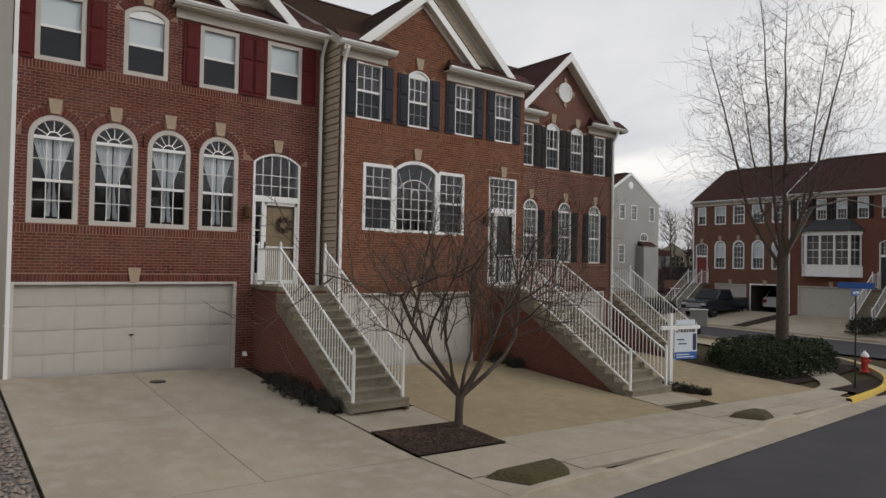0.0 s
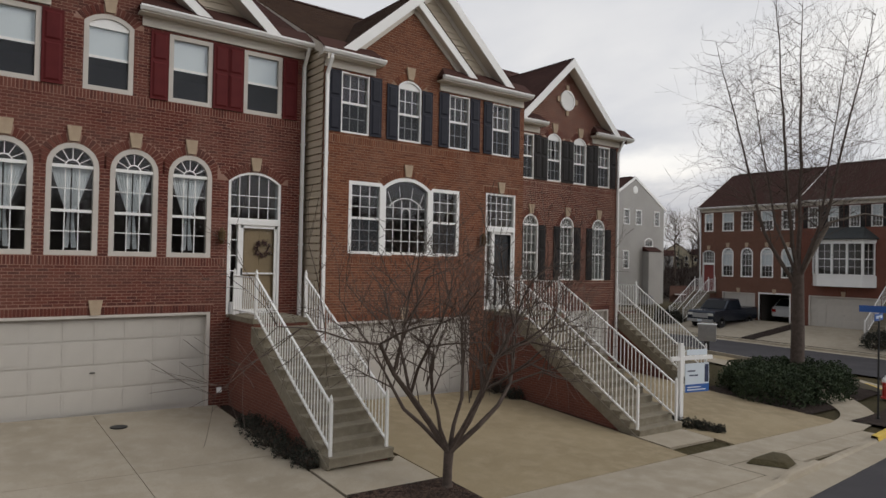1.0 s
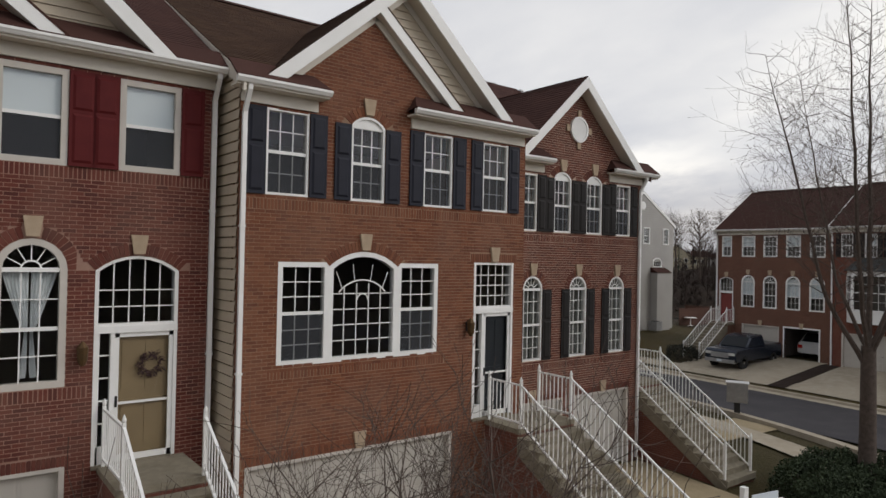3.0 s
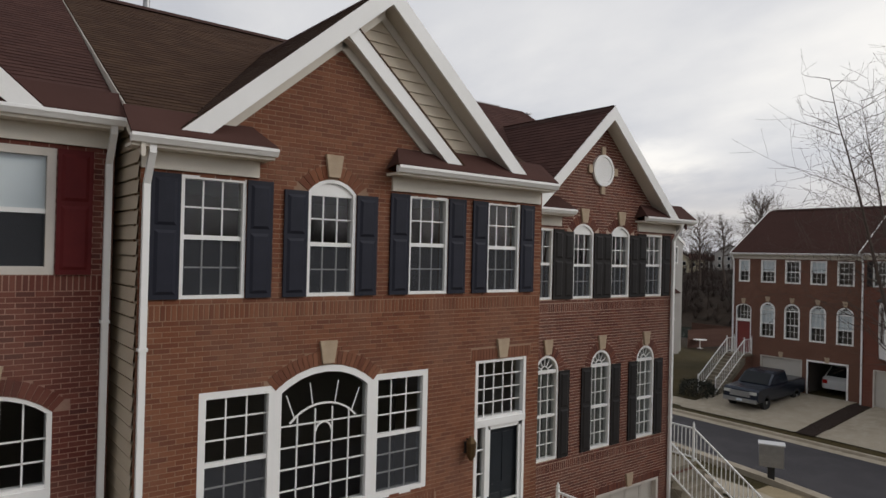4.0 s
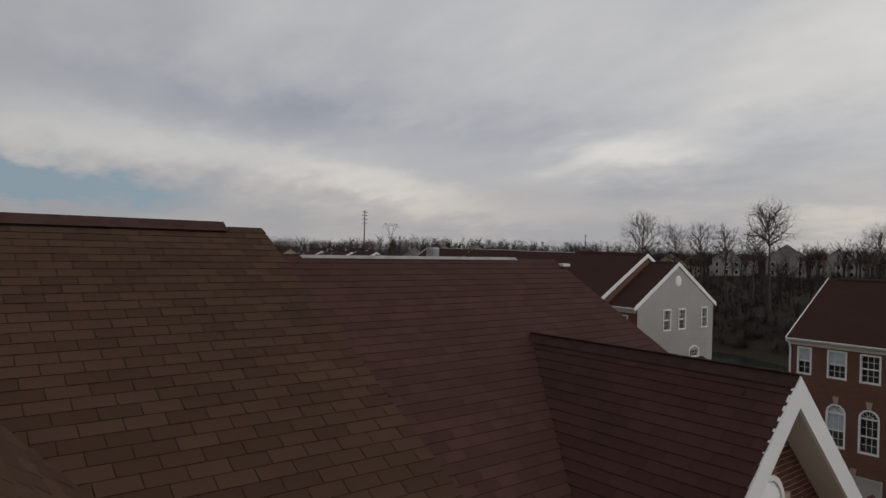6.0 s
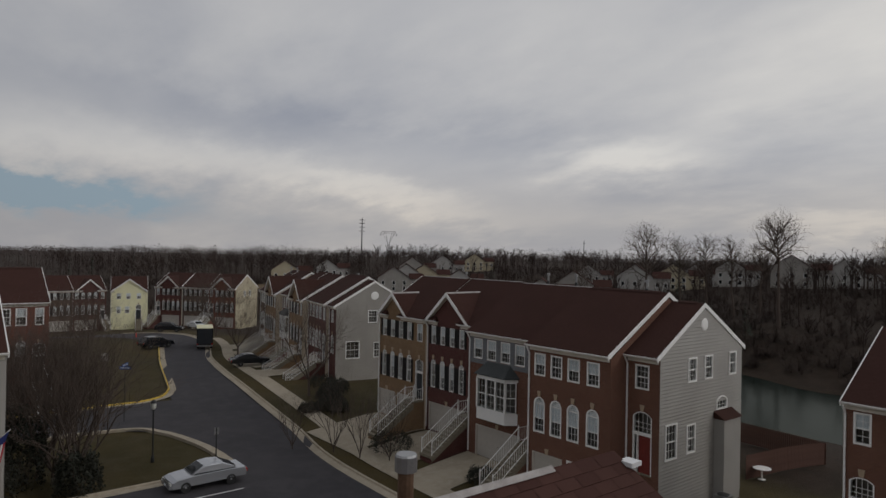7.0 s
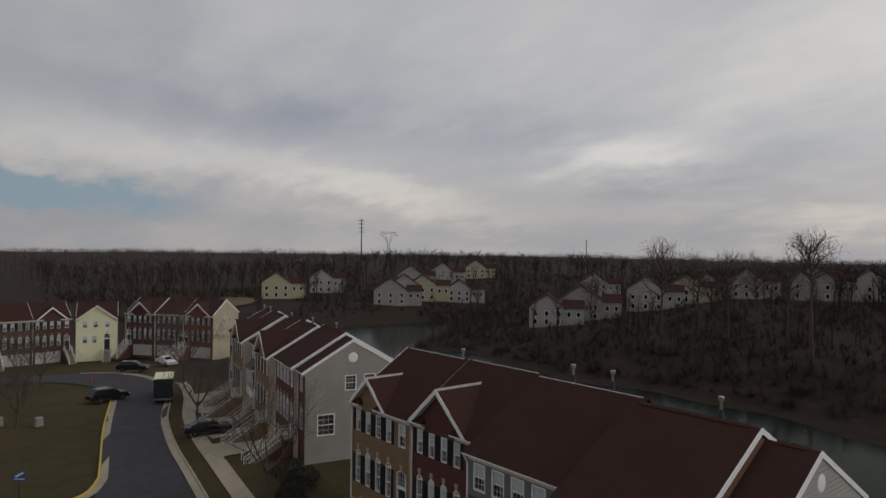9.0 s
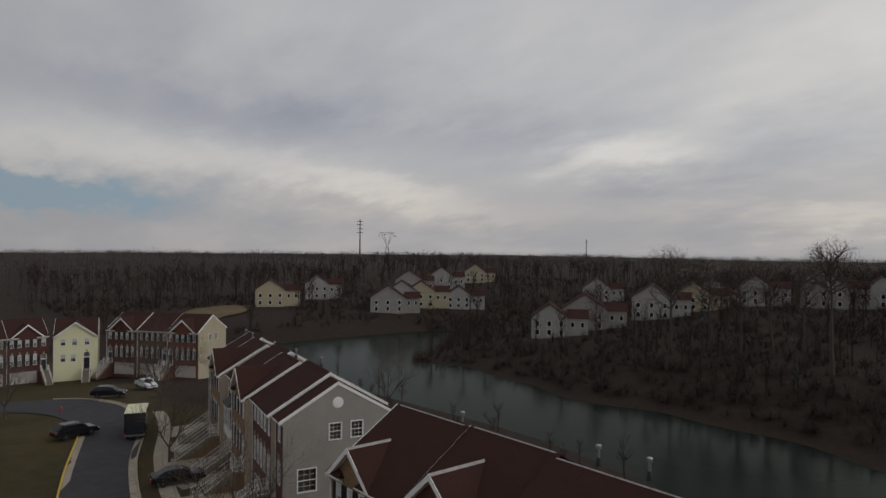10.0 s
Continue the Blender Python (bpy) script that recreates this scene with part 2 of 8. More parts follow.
BRICK_A = [(0.111, 0.025, 0.017), (0.139, 0.034, 0.022), (0.077, 0.019, 0.015), (0.159, 0.044, 0.03)]
BRICK_B = [(0.166, 0.053, 0.025), (0.196, 0.066, 0.031), (0.127, 0.038, 0.019), (0.228, 0.085, 0.042)]
BRICK_C = [(0.111, 0.033, 0.022), (0.148, 0.046, 0.03), (0.089, 0.026, 0.02), (0.178, 0.059, 0.037)]
M = {
    "brick_a": brick_pieces("dark_red_brick", BRICK_A, True),
    "brick_b": brick_pieces("orange_brick", BRICK_B, True),
    "brick_b1": brick_pieces("orange_brick_single", BRICK_B, False),
    "brick_c": brick_pieces("red_brick", BRICK_C, True),
    "mortar_a": plain("brown_mortar", (0.28, 0.16, 0.12), (0.37, 0.23, 0.175), 3.0, 0.95),
    "mortar_b": plain("tan_mortar", (0.27, 0.165, 0.105), (0.33, 0.215, 0.145), 3.0, 0.95),
    "mortar_c": plain("pale_mortar", (0.40, 0.28, 0.21), (0.50, 0.37, 0.29), 3.0, 0.95),
    "far_red": brick_far("far_red_brick", (0.176, 0.056, 0.035), (0.135, 0.041, 0.028), (0.213, 0.139, 0.107)),
    "far_dark": brick_far("far_dark_brick", (0.107, 0.034, 0.03), (0.082, 0.028, 0.025), (0.139, 0.09, 0.074)),
    "far_orange": brick_far("far_orange_brick", (0.165, 0.074, 0.048), (0.132, 0.056, 0.039), (0.21, 0.14, 0.10)),
    "far_tan": brick_far("far_tan_brick", (0.246, 0.156, 0.082), (0.205, 0.123, 0.07), (0.279, 0.205, 0.139)),
    "far_brown": brick_far("far_brown_brick", (0.115, 0.074, 0.053), (0.09, 0.057, 0.045), (0.164, 0.123, 0.098)),
    "stair_brick": brick_far("stair_brick", (0.185, 0.066, 0.044), (0.145, 0.050, 0.036), (0.22, 0.13, 0.10)),
    "white": plain("white_paint", (0.80, 0.79, 0.76), (0.86, 0.85, 0.83), 1.2, 0.45, 0.0, 0.05),
    "trim": plain("aged_cream_trim", (0.50, 0.455, 0.405), (0.58, 0.535, 0.48), 1.5, 0.6, 0.0, 0.1),
    "screen": screen_mat(),
    "cream": plain("cream_paint", (0.60, 0.55, 0.47), (0.67, 0.62, 0.54), 1.0, 0.55, 0.0, 0.05),
    "garage": plain("garage_paint", (0.45, 0.42, 0.375), (0.53, 0.495, 0.445), 0.8, 0.5, 0.0, 0.05),
    "stone": plain("keystone", (0.37, 0.275, 0.185), (0.46, 0.355, 0.25), 5.0, 0.85, 0.0, 0.3),
    "siding_tan": plain("tan_vinyl", (0.50, 0.42, 0.31), (0.56, 0.48, 0.37), 0.9, 0.5, 0.0, 0.08),
    "siding_grey": plain("grey_vinyl", (0.27, 0.25, 0.225), (0.33, 0.31, 0.28), 0.5, 0.5, 0.0, 0.08),
    "siding_white": plain("pale_vinyl", (0.31, 0.295, 0.27), (0.37, 0.352, 0.325), 0.5, 0.5, 0.0, 0.08),
    "siding_yellow": plain("yellow_vinyl", (0.76, 0.73, 0.46), (0.82, 0.79, 0.53), 0.5, 0.5, 0.0, 0.08),
    "siding_far": plain("far_pale_vinyl", (0.32, 0.305, 0.285), (0.40, 0.385, 0.36), 0.3, 0.6, 0.0, 0.05),
    "siding_dun": plain("dun_vinyl", (0.40, 0.345, 0.235), (0.46, 0.40, 0.28), 0.5, 0.5, 0.0, 0.08),
    "siding_slate": plain("slate_vinyl", (0.13, 0.14, 0.15), (0.17, 0.18, 0.19), 0.5, 0.5, 0.0, 0.08),
    "navy": plain("navy_shutter", (0.012, 0.013, 0.021), (0.018, 0.019, 0.030), 4.0, 0.6, 0.0, 0.08, 60.0, 0.25),
    "wine": plain("wine_shutter", (0.085, 0.008, 0.009), (0.105, 0.012, 0.012), 4.0, 0.6, 0.0, 0.08, 60.0, 0.18),
    "black": plain("black_paint", (0.015, 0.013, 0.013), (0.022, 0.019, 0.018), 4.0, 0.7, 0.0, 0.08, 60.0, 0.25),
    "shingle": shingle("brown_shingle", (0.055, 0.030, 0.019), (0.076, 0.044, 0.027), (0.043, 0.024, 0.016)),
    "shingle_red": shingle("dark_red_shingle", (0.060, 0.028, 0.023), (0.076, 0.037, 0.030), (0.048, 0.024, 0.020)),
    "shingle_far": shingle("far_shingle", (0.048, 0.022, 0.018), (0.058, 0.028, 0.023), (0.040, 0.020, 0.016), True),
    "ridge": plain("ridge_cap", (0.045, 0.024, 0.02), (0.07, 0.04, 0.034), 6.0, 0.95, 0.0, 0.3, 60.0, 0.1),
    "ridge_metal": plain("ridge_metal", (0.26, 0.235, 0.22), (0.40, 0.37, 0.35), 5.0, 0.6, 0.2, 0.1),
    "glass": glass_mat(),
    "storm_glass": storm_glass_mat(),
    "blind": plain("blind_cloth", (0.74, 0.77, 0.79), (0.82, 0.84, 0.85), 0.6, 0.8, 0.0, 0.05),
    "sheer": plain("sheer_curtain", (0.80, 0.82, 0.84), (0.88, 0.89, 0.90), 3.0, 0.9, 0.0, 0.2),
    "linen": plain("linen_curtain", (0.20, 0.20, 0.18), (0.27, 0.27, 0.245), 3.0, 0.9, 0.0, 0.2),
    # dark tone that stands in for the shade inside houses and the garage
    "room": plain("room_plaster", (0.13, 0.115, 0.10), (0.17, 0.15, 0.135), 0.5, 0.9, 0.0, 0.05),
    "concrete": ground_mat("driveway_concrete", [(0.42, 0.362, 0.275), (0.335, 0.287, 0.215), (0.46, 0.405, 0.32)], 0.35, 0.9, 0.25, 70.0, 0.006),
    "concrete_tan": ground_mat("aggregate_concrete", [(0.35, 0.28, 0.172), (0.285, 0.226, 0.137), (0.40, 0.325, 0.215)], 0.4, 0.9, 0.35, 60.0, 0.008),
    "step_concrete": ground_mat("step_concrete", [(0.27, 0.235, 0.175), (0.21, 0.18, 0.13), (0.31, 0.275, 0.21)], 0.9, 0.9, 0.3, 60.0, 0.006),
    "asphalt": ground_mat("asphalt", [(0.056, 0.052, 0.056), (0.046, 0.043, 0.047), (0.074, 0.069, 0.072)], 0.12, 0.85, 0.4, 90.0, 0.008),
    "grass": ground_mat("winter_grass", [(0.085, 0.070, 0.032), (0.058, 0.055, 0.024), (0.11, 0.085, 0.05)], 0.09, 0.95, 0.9, 14.0, 0.06),
    "mulch": ground_mat("mulch", [(0.035, 0.022, 0.016), (0.025, 0.016, 0.012), (0.06, 0.04, 0.03)], 1.2, 0.95, 1.0, 26.0, 0.05),
    "gravel": ground_mat("river_gravel", [(0.24, 0.22, 0.20), (0.14, 0.125, 0.115), (0.34, 0.31, 0.28)], 2.0, 0.9, 1.0, 14.0, 0.06),
    "yellow": plain("yellow_kerb_paint", (0.62, 0.42, 0.045), (0.50, 0.34, 0.05), 3.0, 0.7, 0.0, 0.2),
    "bark": plain("grey_bark", (0.062, 0.045, 0.036), (0.11, 0.082, 0.066), 9.0, 0.95, 0.0, 0.8, 30.0),
    "bark_pale": plain("pale_bark", (0.13, 0.105, 0.085), (0.20, 0.165, 0.135), 9.0, 0.95, 0.0, 0.6, 30.0),
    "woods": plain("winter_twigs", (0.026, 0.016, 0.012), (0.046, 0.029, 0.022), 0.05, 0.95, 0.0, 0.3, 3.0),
    # greyer and paler than the near twigs: distance haze put into the colour
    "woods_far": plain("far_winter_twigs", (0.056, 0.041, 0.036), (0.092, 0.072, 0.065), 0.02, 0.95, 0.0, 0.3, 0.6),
    "pine": plain("pine_needles", (0.012, 0.020, 0.010), (0.022, 0.034, 0.016), 2.0, 0.9, 0.0, 0.4),
    "hedge": plain("yew_leaves", (0.018, 0.030, 0.012), (0.042, 0.060, 0.025), 3.0, 0.95, 0.0, 0.3, 40.0),
    "shrub": plain("dark_shrub", (0.014, 0.016, 0.010), (0.03, 0.03, 0.018), 3.0, 0.8, 0.0, 0.3, 40.0),
    "red": plain("hydrant_red", (0.42, 0.035, 0.025), (0.50, 0.05, 0.035), 5.0, 0.4, 0.0, 0.1),
    "steel": plain("grey_steel", (0.30, 0.30, 0.30), (0.38, 0.38, 0.38), 4.0, 0.4, 0.8, 0.05),
    "dark_metal": plain("dark_metal", (0.02, 0.02, 0.02), (0.03, 0.03, 0.03), 4.0, 0.5, 0.2, 0.05),
    "rubber": plain("tyre_rubber", (0.015, 0.015, 0.015), (0.025, 0.025, 0.025), 8.0, 0.9),
    "car_silver": plain("silver_car_paint", (0.42, 0.43, 0.45), (0.46, 0.47, 0.49), 0.5, 0.25, 0.6, 0.0),
    "car_navy": plain("navy_car_paint", (0.018, 0.024, 0.036), (0.022, 0.028, 0.042), 0.5, 0.22, 0.2, 0.0),
    "car_black": plain("black_car_paint", (0.012, 0.013, 0.016), (0.016, 0.017, 0.02), 0.5, 0.2, 0.1, 0.0),
    "car_white": plain("white_car_paint", (0.62, 0.62, 0.62), (0.66, 0.66, 0.66), 0.5, 0.3, 0.0, 0.0),
    "car_glass": plain("car_glass", (0.012, 0.014, 0.016), (0.016, 0.018, 0.02), 1.0, 0.06, 0.0, 0.0, 60.0, 0.2),
    "lamp_glass": plain("lamp_glass", (0.55, 0.55, 0.52), (0.62, 0.62, 0.58), 3.0, 0.2),
    "tail_red": plain("tail_light_red", (0.35, 0.015, 0.012), (0.4, 0.02, 0.015), 3.0, 0.2),
    "sign_blue": plain("sign_blue", (0.02, 0.09, 0.33), (0.025, 0.11, 0.37), 3.0, 0.5, 0.0, 0.02),
    "sign_pale": plain("sign_pale", (0.62, 0.68, 0.74), (0.66, 0.72, 0.77), 3.0, 0.5, 0.0, 0.02),
    "sign_navy": plain("sign_navy", (0.02, 0.03, 0.07), (0.03, 0.04, 0.09), 3.0, 0.5, 0.0, 0.02),
    "door_tan": plain("tan_door", (0.27, 0.195, 0.11), (0.32, 0.235, 0.135), 2.0, 0.5, 0.0, 0.1),
    "door_dark": plain("dark_door", (0.02, 0.024, 0.03), (0.026, 0.03, 0.036), 2.0, 0.35, 0.0, 0.05),
    "door_red": plain("red_door", (0.17, 0.025, 0.02), (0.2, 0.032, 0.025), 2.0, 0.45, 0.0, 0.05),
    "fence": plain("fence_wood", (0.075, 0.032, 0.022), (0.11, 0.052, 0.035), 3.0, 0.9, 0.0, 0.4),
    "wreath": plain("dried_wreath", (0.05, 0.025, 0.03), (0.10, 0.055, 0.05), 20.0, 0.95, 0.0, 0.8, 60.0),
    "brass": plain("aged_brass", (0.085, 0.050, 0.022), (0.13, 0.075, 0.03), 9.0, 0.5, 0.6, 0.1),
    "flag_red": plain("flag_red", (0.40, 0.03, 0.04), (0.46, 0.04, 0.05), 3.0, 0.8),
    "flag_blue": plain("flag_blue", (0.02, 0.03, 0.13), (0.025, 0.035, 0.16), 3.0, 0.8),
    "copper_roof": plain("bay_roof", (0.035, 0.04, 0.04), (0.05, 0.055, 0.055), 2.0, 0.6, 0.2, 0.1),
    "water": water_mat(),
    "pebble": brick_pieces("river_pebble", [(0.22, 0.20, 0.18), (0.36, 0.32, 0.27), (0.13, 0.115, 0.105), (0.30, 0.24, 0.19)], True),
    "chip": brick_pieces("bark_chip", [(0.032, 0.019, 0.013), (0.055, 0.034, 0.024), (0.020, 0.012, 0.009), (0.075, 0.048, 0.034)], True),
    "dry_grass": ground_mat("dry_meadow", [(0.155, 0.110, 0.058), (0.115, 0.085, 0.042), (0.19, 0.14, 0.085)], 0.06, 0.95, 0.8, 6.0, 0.08),
    "rust": plain("stained_flue", (0.10, 0.055, 0.03), (0.17, 0.10, 0.06), 8.0, 0.8, 0.2, 0.2),
}


# ---------------------------------------------------------------- mesh helpers
class MB:
    """Gathers vertices and faces of one mesh."""

    def __init__(self):
        self.v, self.f = [], []

    def face(self, *pts):
        i = len(self.v)
        self.v += [tuple(p) for p in pts]
        self.f.append(tuple(range(i, i + len(pts))))
        return self

    def box(self, x0, x1, y0, y1, z0, z1):
        i = len(self.v)
        self.v += [(x, y, z) for z in (z0, z1) for x, y in ((x0, y0), (x1, y0), (x1, y1), (x0, y1))]
        self.f += [tuple(i + k for k in q) for q in ((0, 3, 2, 1), (4, 5, 6, 7), (0, 1, 5, 4), (1, 2, 6, 5), (2, 3, 7, 6), (3, 0, 4, 7))]
        return self

    def prism(self, poly, vec):
        """A flat polygon of 3D points pushed along vec, closed."""
        n, i, vec = len(poly), len(self.v), Vector(vec)
        self.v += [tuple(p) for p in poly] + [tuple(Vector(p) + vec) for p in poly]
        self.f.append(tuple(range(i + n - 1, i - 1, -1)))
        self.f.append(tuple(range(i + n, i + 2 * n)))
        self.f += [(i + k, i + (k + 1) % n, i + n + (k + 1) % n, i + n + k) for k in range(n)]
        return self

    def tube(self, p, q, r0, r1, n=6, caps=True):
        p, q = Vector(p), Vector(q)
        d = (q - p).normalized()
        a = d.cross(Vector((0, 0, 1)) if abs(d.z) < 0.95 else Vector((1, 0, 0))).normalized()
        b, i = d.cross(a), len(self.v)
        for c, r in ((p, r0), (q, r1)):
            self.v += [tuple(c + a * (r * math.cos(t)) + b * (r * math.sin(t))) for t in (2 * math.pi * k / n for k in range(n))]
        self.f += [(i + k, i + (k + 1) % n, i + n + (k + 1) % n, i + n + k) for k in range(n)]
        if caps:
            self.f += [tuple(range(i + n - 1, i - 1, -1)), tuple(range(i + n, i + 2 * n))]
        return self

    def lathe(self, rings, n=12, centre=(0, 0)):
        """Rings of (radius, z) about a vertical axis."""
        i = len(self.v)
        for r, z in rings:
            self.v += [(centre[0] + r * math.cos(2 * math.pi * k / n), centre[1] + r * math.sin(2 * math.pi * k / n), z) for k in range(n)]
        for a in range(len(rings) - 1):
            self.f += [(i + a * n + k, i + a * n + (k + 1) % n, i + (a + 1) * n + (k + 1) % n, i + (a + 1) * n + k) for k in range(n)]
        self.f += [tuple(range(i + n - 1, i - 1, -1)), tuple(range(i + (len(rings) - 1) * n, i + len(rings) * n))]
        return self

    def mesh(self, name, smooth=False):
        me = bpy.data.meshes.new(name)
        me.from_pydata(self.v, [], self.f)
        if smooth:
            me.shade_smooth()
        me.update()
        return me


def empty(name, m, label, category, group=""):
    ob = new(name)
    ob.matrix_world = m
    return tagged(ob, label, category, group)


def part(name, mb, mat, parent, label="", smooth=False, at=None):
    """One mesh object under a thing or part, in its coordinates. mb: an MB or a shared mesh."""
    me = mb.mesh(name, smooth) if isinstance(mb, MB) else mb
    if not me.materials:
        me.materials.append(M[mat])
    ob = new(name, me)
    ob.parent = parent
    if at is not None:
        ob.location = at
    return tagged(ob, label)


def thing(name, mb, mat, label, category, m=None, group="", kind="", smooth=False):
    me = mb.mesh(name, smooth) if isinstance(mb, MB) else mb
    if not me.materials:
        me.materials.append(M[mat])
    ob = new(name, me)
    if m is not None:
        ob.matrix_world = m
    return tagged(ob, label, category, group, kind)


def arrays_mesh(name, v, f4):
    """A mesh of quads from arrays."""
    me = bpy.data.meshes.new(name)
    me.vertices.add(len(v))
    me.vertices.foreach_set("co", np.asarray(v, np.float32).ravel())
    k = f4.shape[1]
    me.loops.add(f4.size)
    me.loops.foreach_set("vertex_index", np.asarray(f4, np.int32).ravel())
    me.polygons.add(len(f4))
    me.polygons.foreach_set("loop_start", np.arange(0, f4.size, k, dtype=np.int32))
    me.update(calc_edges=True)
    me.validate()
    me.shade_flat()
    return me


def sm(a, b, t):
    u = min(1.0, max(0.0, (t - a) / (b - a)))
    return u * u * (3 - 2 * u)


def clip(v, a, b):
    return max(a, min(b, v))


# ---------------------------------------------------------------- the lie of the land
LAKE_Z = -6.0


def shore_near(y):
    """x of the lake's near bank."""
    return 86 + 8 * math.sin((y - 40) / 60) + 14 * sm(120, 210, y) + 2 * math.sin(y / 11)


def shore_far(y):
    """x of the lake's far bank; a spit juts out where y is about 150."""
    return 121.0 - 9 * sm(40, -60, y) + 38 * sm(142, 190, y) - 4 * math.exp(-(((y - 148) / 9) ** 2)) + 2.2 * math.sin(y / 9) + 1.2 * math.sin(y / 4.1)


def height(x, y):
    """The ground's height."""
    z = clip(-0.032 * (x + 4.5), -0.95, 0.12)
    z -= 0.060 * clip(0.8 - y, 0, 7.6) * (1 - sm(14, 22, x))
    z += 0.0075 * clip(y, 0, 72) * sm(12, 24, x)
    z += (0.085 + 0.035 * sm(15, 25, y)) * clip(x - 31.5, 0, 6.5) * sm(-40, -10, y) * (1 - sm(70, 95, y))
    z -= 3.6 * sm(112, 165, y) * (1 - sm(188, 240, y))
    z += 1.6 * sm(170, 400, y)
    bank = sm(52, shore_near(y) + 14, x) * (1 - sm(shore_far(y) - 13, shore_far(y) + 30, x)) * (1 - sm(190, 206, y))
    z = z * (1 - bank) + (LAKE_Z - 1.2) * bank
    z += 5.0 * sm(shore_far(y) + 25, shore_far(y) + 120, x) * sm(100, 130, x)
    far = math.hypot(x, y)
    z += 2.5 * math.sin(x / 170) * sm(300, 700, far) - (0.0065 + 0.004 * sm(0.75, 1.2, math.atan2(x, y))) * max(0.0, far - 600)
    return z


# ---------------------------------------------------------------- ground, roads, pavements
def spread(lo, hi, a, b, step, grow=1.25):
    """Coordinates, close together between a and b and ever wider outside."""
    out = [a + step * k for k in range(int((b - a) / step) + 1)]
    d = step
    while out[-1] < hi:
        d *= grow
        out.append(out[-1] + d)
    d = step
    while out[0] > lo:
        d *= grow
        out.insert(0, out[0] - d)
    return out


def build_ground():
    xs, ys = spread(-2600, 4200, -24, 150, 2.0), spread(-600, 4600, -24, 176, 2.0)
    v = [(x, y, height(x, y) - 0.05) for y in ys for x in xs]
    n = len(xs)
    f = np.array([(j * n + i, j * n + i + 1, (j + 1) * n + i + 1, (j + 1) * n + i) for j in range(len(ys) - 1) for i in range(n - 1)])
    me = arrays_mesh("ground", v, f)
    me.shade_smooth()
    m, nn = material("ground_cover")
    co = nn.add("ShaderNodeNewGeometry").outputs["Position"]
    sep = nn.add("ShaderNodeSeparateXYZ", Vector=co)
    big, mid, fine = nn.noise(co, 0.08, 5.0), nn.noise(co, 0.7, 5.0), nn.noise(co, 9.0, 4.0)
    lawn = nn.mix(nn.ramp(big, 0.38, 0.62), (0.078, 0.056, 0.019), (0.049, 0.040, 0.013))
    lawn = nn.mix(nn.ramp(mid, 0.4, 0.7, 0.0, 0.6), lawn, (0.080, 0.064, 0.036))
    litter = nn.mix(nn.ramp(mid, 0.35, 0.65), (0.022, 0.0135, 0.0095), (0.036, 0.022, 0.016))
    wild = nn.math("MAXIMUM", nn.ramp(nn.math("ADD", sep.outputs[0], nn.math("MULTIPLY", big, 16.0)), 55.0, 63.0), nn.ramp(sep.outputs[1], 178.0, 200.0))
    colour = nn.mix(wild, lawn, litter)
    colour = nn.mix(nn.ramp(fine, 0.3, 0.7, 0.0, 0.45), colour, (0.035, 0.03, 0.016))
    finish(nn, colour, 0.97, 0.0, nn.math("ADD", fine, mid), 0.9, 0.08, 0.2)
    me.materials.append(m)
    tagged(new("ground", me), "winter lawn and brown leaf litter rolling down to a lake", "ground", kind="structure")


def curve_points(pts, per=8):
    """A smooth line through plan points."""
    out = []
    p = [Vector((*q, 0)) for q in pts]
    for k in range(len(p) - 1):
        a, b, c, d = p[max(0, k - 1)], p[k], p[k + 1], p[min(len(p) - 1, k + 2)]
        for s in range(per):
            t = s / per
            out.append(0.5 * (2 * b + (c - a) * t + (2 * a - 5 * b + 4 * c - d) * t * t + (3 * b - a - 3 * c + d) * t**3))
    return out + [p[-1]]


def ribbon(left, right, lift, across=6):
    """A sheet between two plan lines that lies on the ground."""
    mb = MB()
    n = across + 1
    for a, b in zip(left, right):
        for k in range(n):
            q = a.lerp(b, k / across)
            mb.v.append((q.x, q.y, height(q.x, q.y) + lift))
    for j in range(len(left) - 1):
        mb.f += [(j * n + k, j * n + k + 1, (j + 1) * n + k + 1, (j + 1) * n + k) for k in range(across)]
    return mb


def kerb(name, line, side, label, mat="concrete", high=0.13, pan=0.62, drops=()):
    """A raised kerb with its gutter pan along a line; side +1: the pavement lies to the line's left. drops: spans of x where it is lowered."""
    mb = MB()
    rows = []
    tall = high
    for k, p in enumerate(line):
        low = max([sm(a - 0.45, a, p.x) * (1 - sm(b, b + 0.45, p.x)) for a, b in drops] or [0.0])
        high = tall - (tall - 0.045) * low
        d = (line[min(k + 1, len(line) - 1)] - line[max(k - 1, 0)]).normalized()
        s = Vector((-d.y, d.x, 0)) * side
        prof = [(-pan, 0.012), (0.0, 0.004), (0.03, high - 0.02), (0.06, high), (0.17, high + 0.005), (0.19, -0.08)]
        rows.append([(p.x + s.x * u, p.y + s.y * u, height(p.x, p.y) + 0.03 + h) for u, h in prof])
    for r in rows:
        mb.v += r
    for j in range(len(rows) - 1):
        mb.f += [(j * 6 + k, j * 6 + k + 1, (j + 1) * 6 + k + 1, (j + 1) * 6 + k) for k in range(5)]
    me = mb.mesh(name)
    me.materials.append(M["concrete"])
    me.materials.append(M[mat])
    for p in me.polygons:
        p.material_index = 1 if p.index % 5 in (1, 2, 3) else 0
    return tagged(new(name, me), label, "kerb", kind="structure")


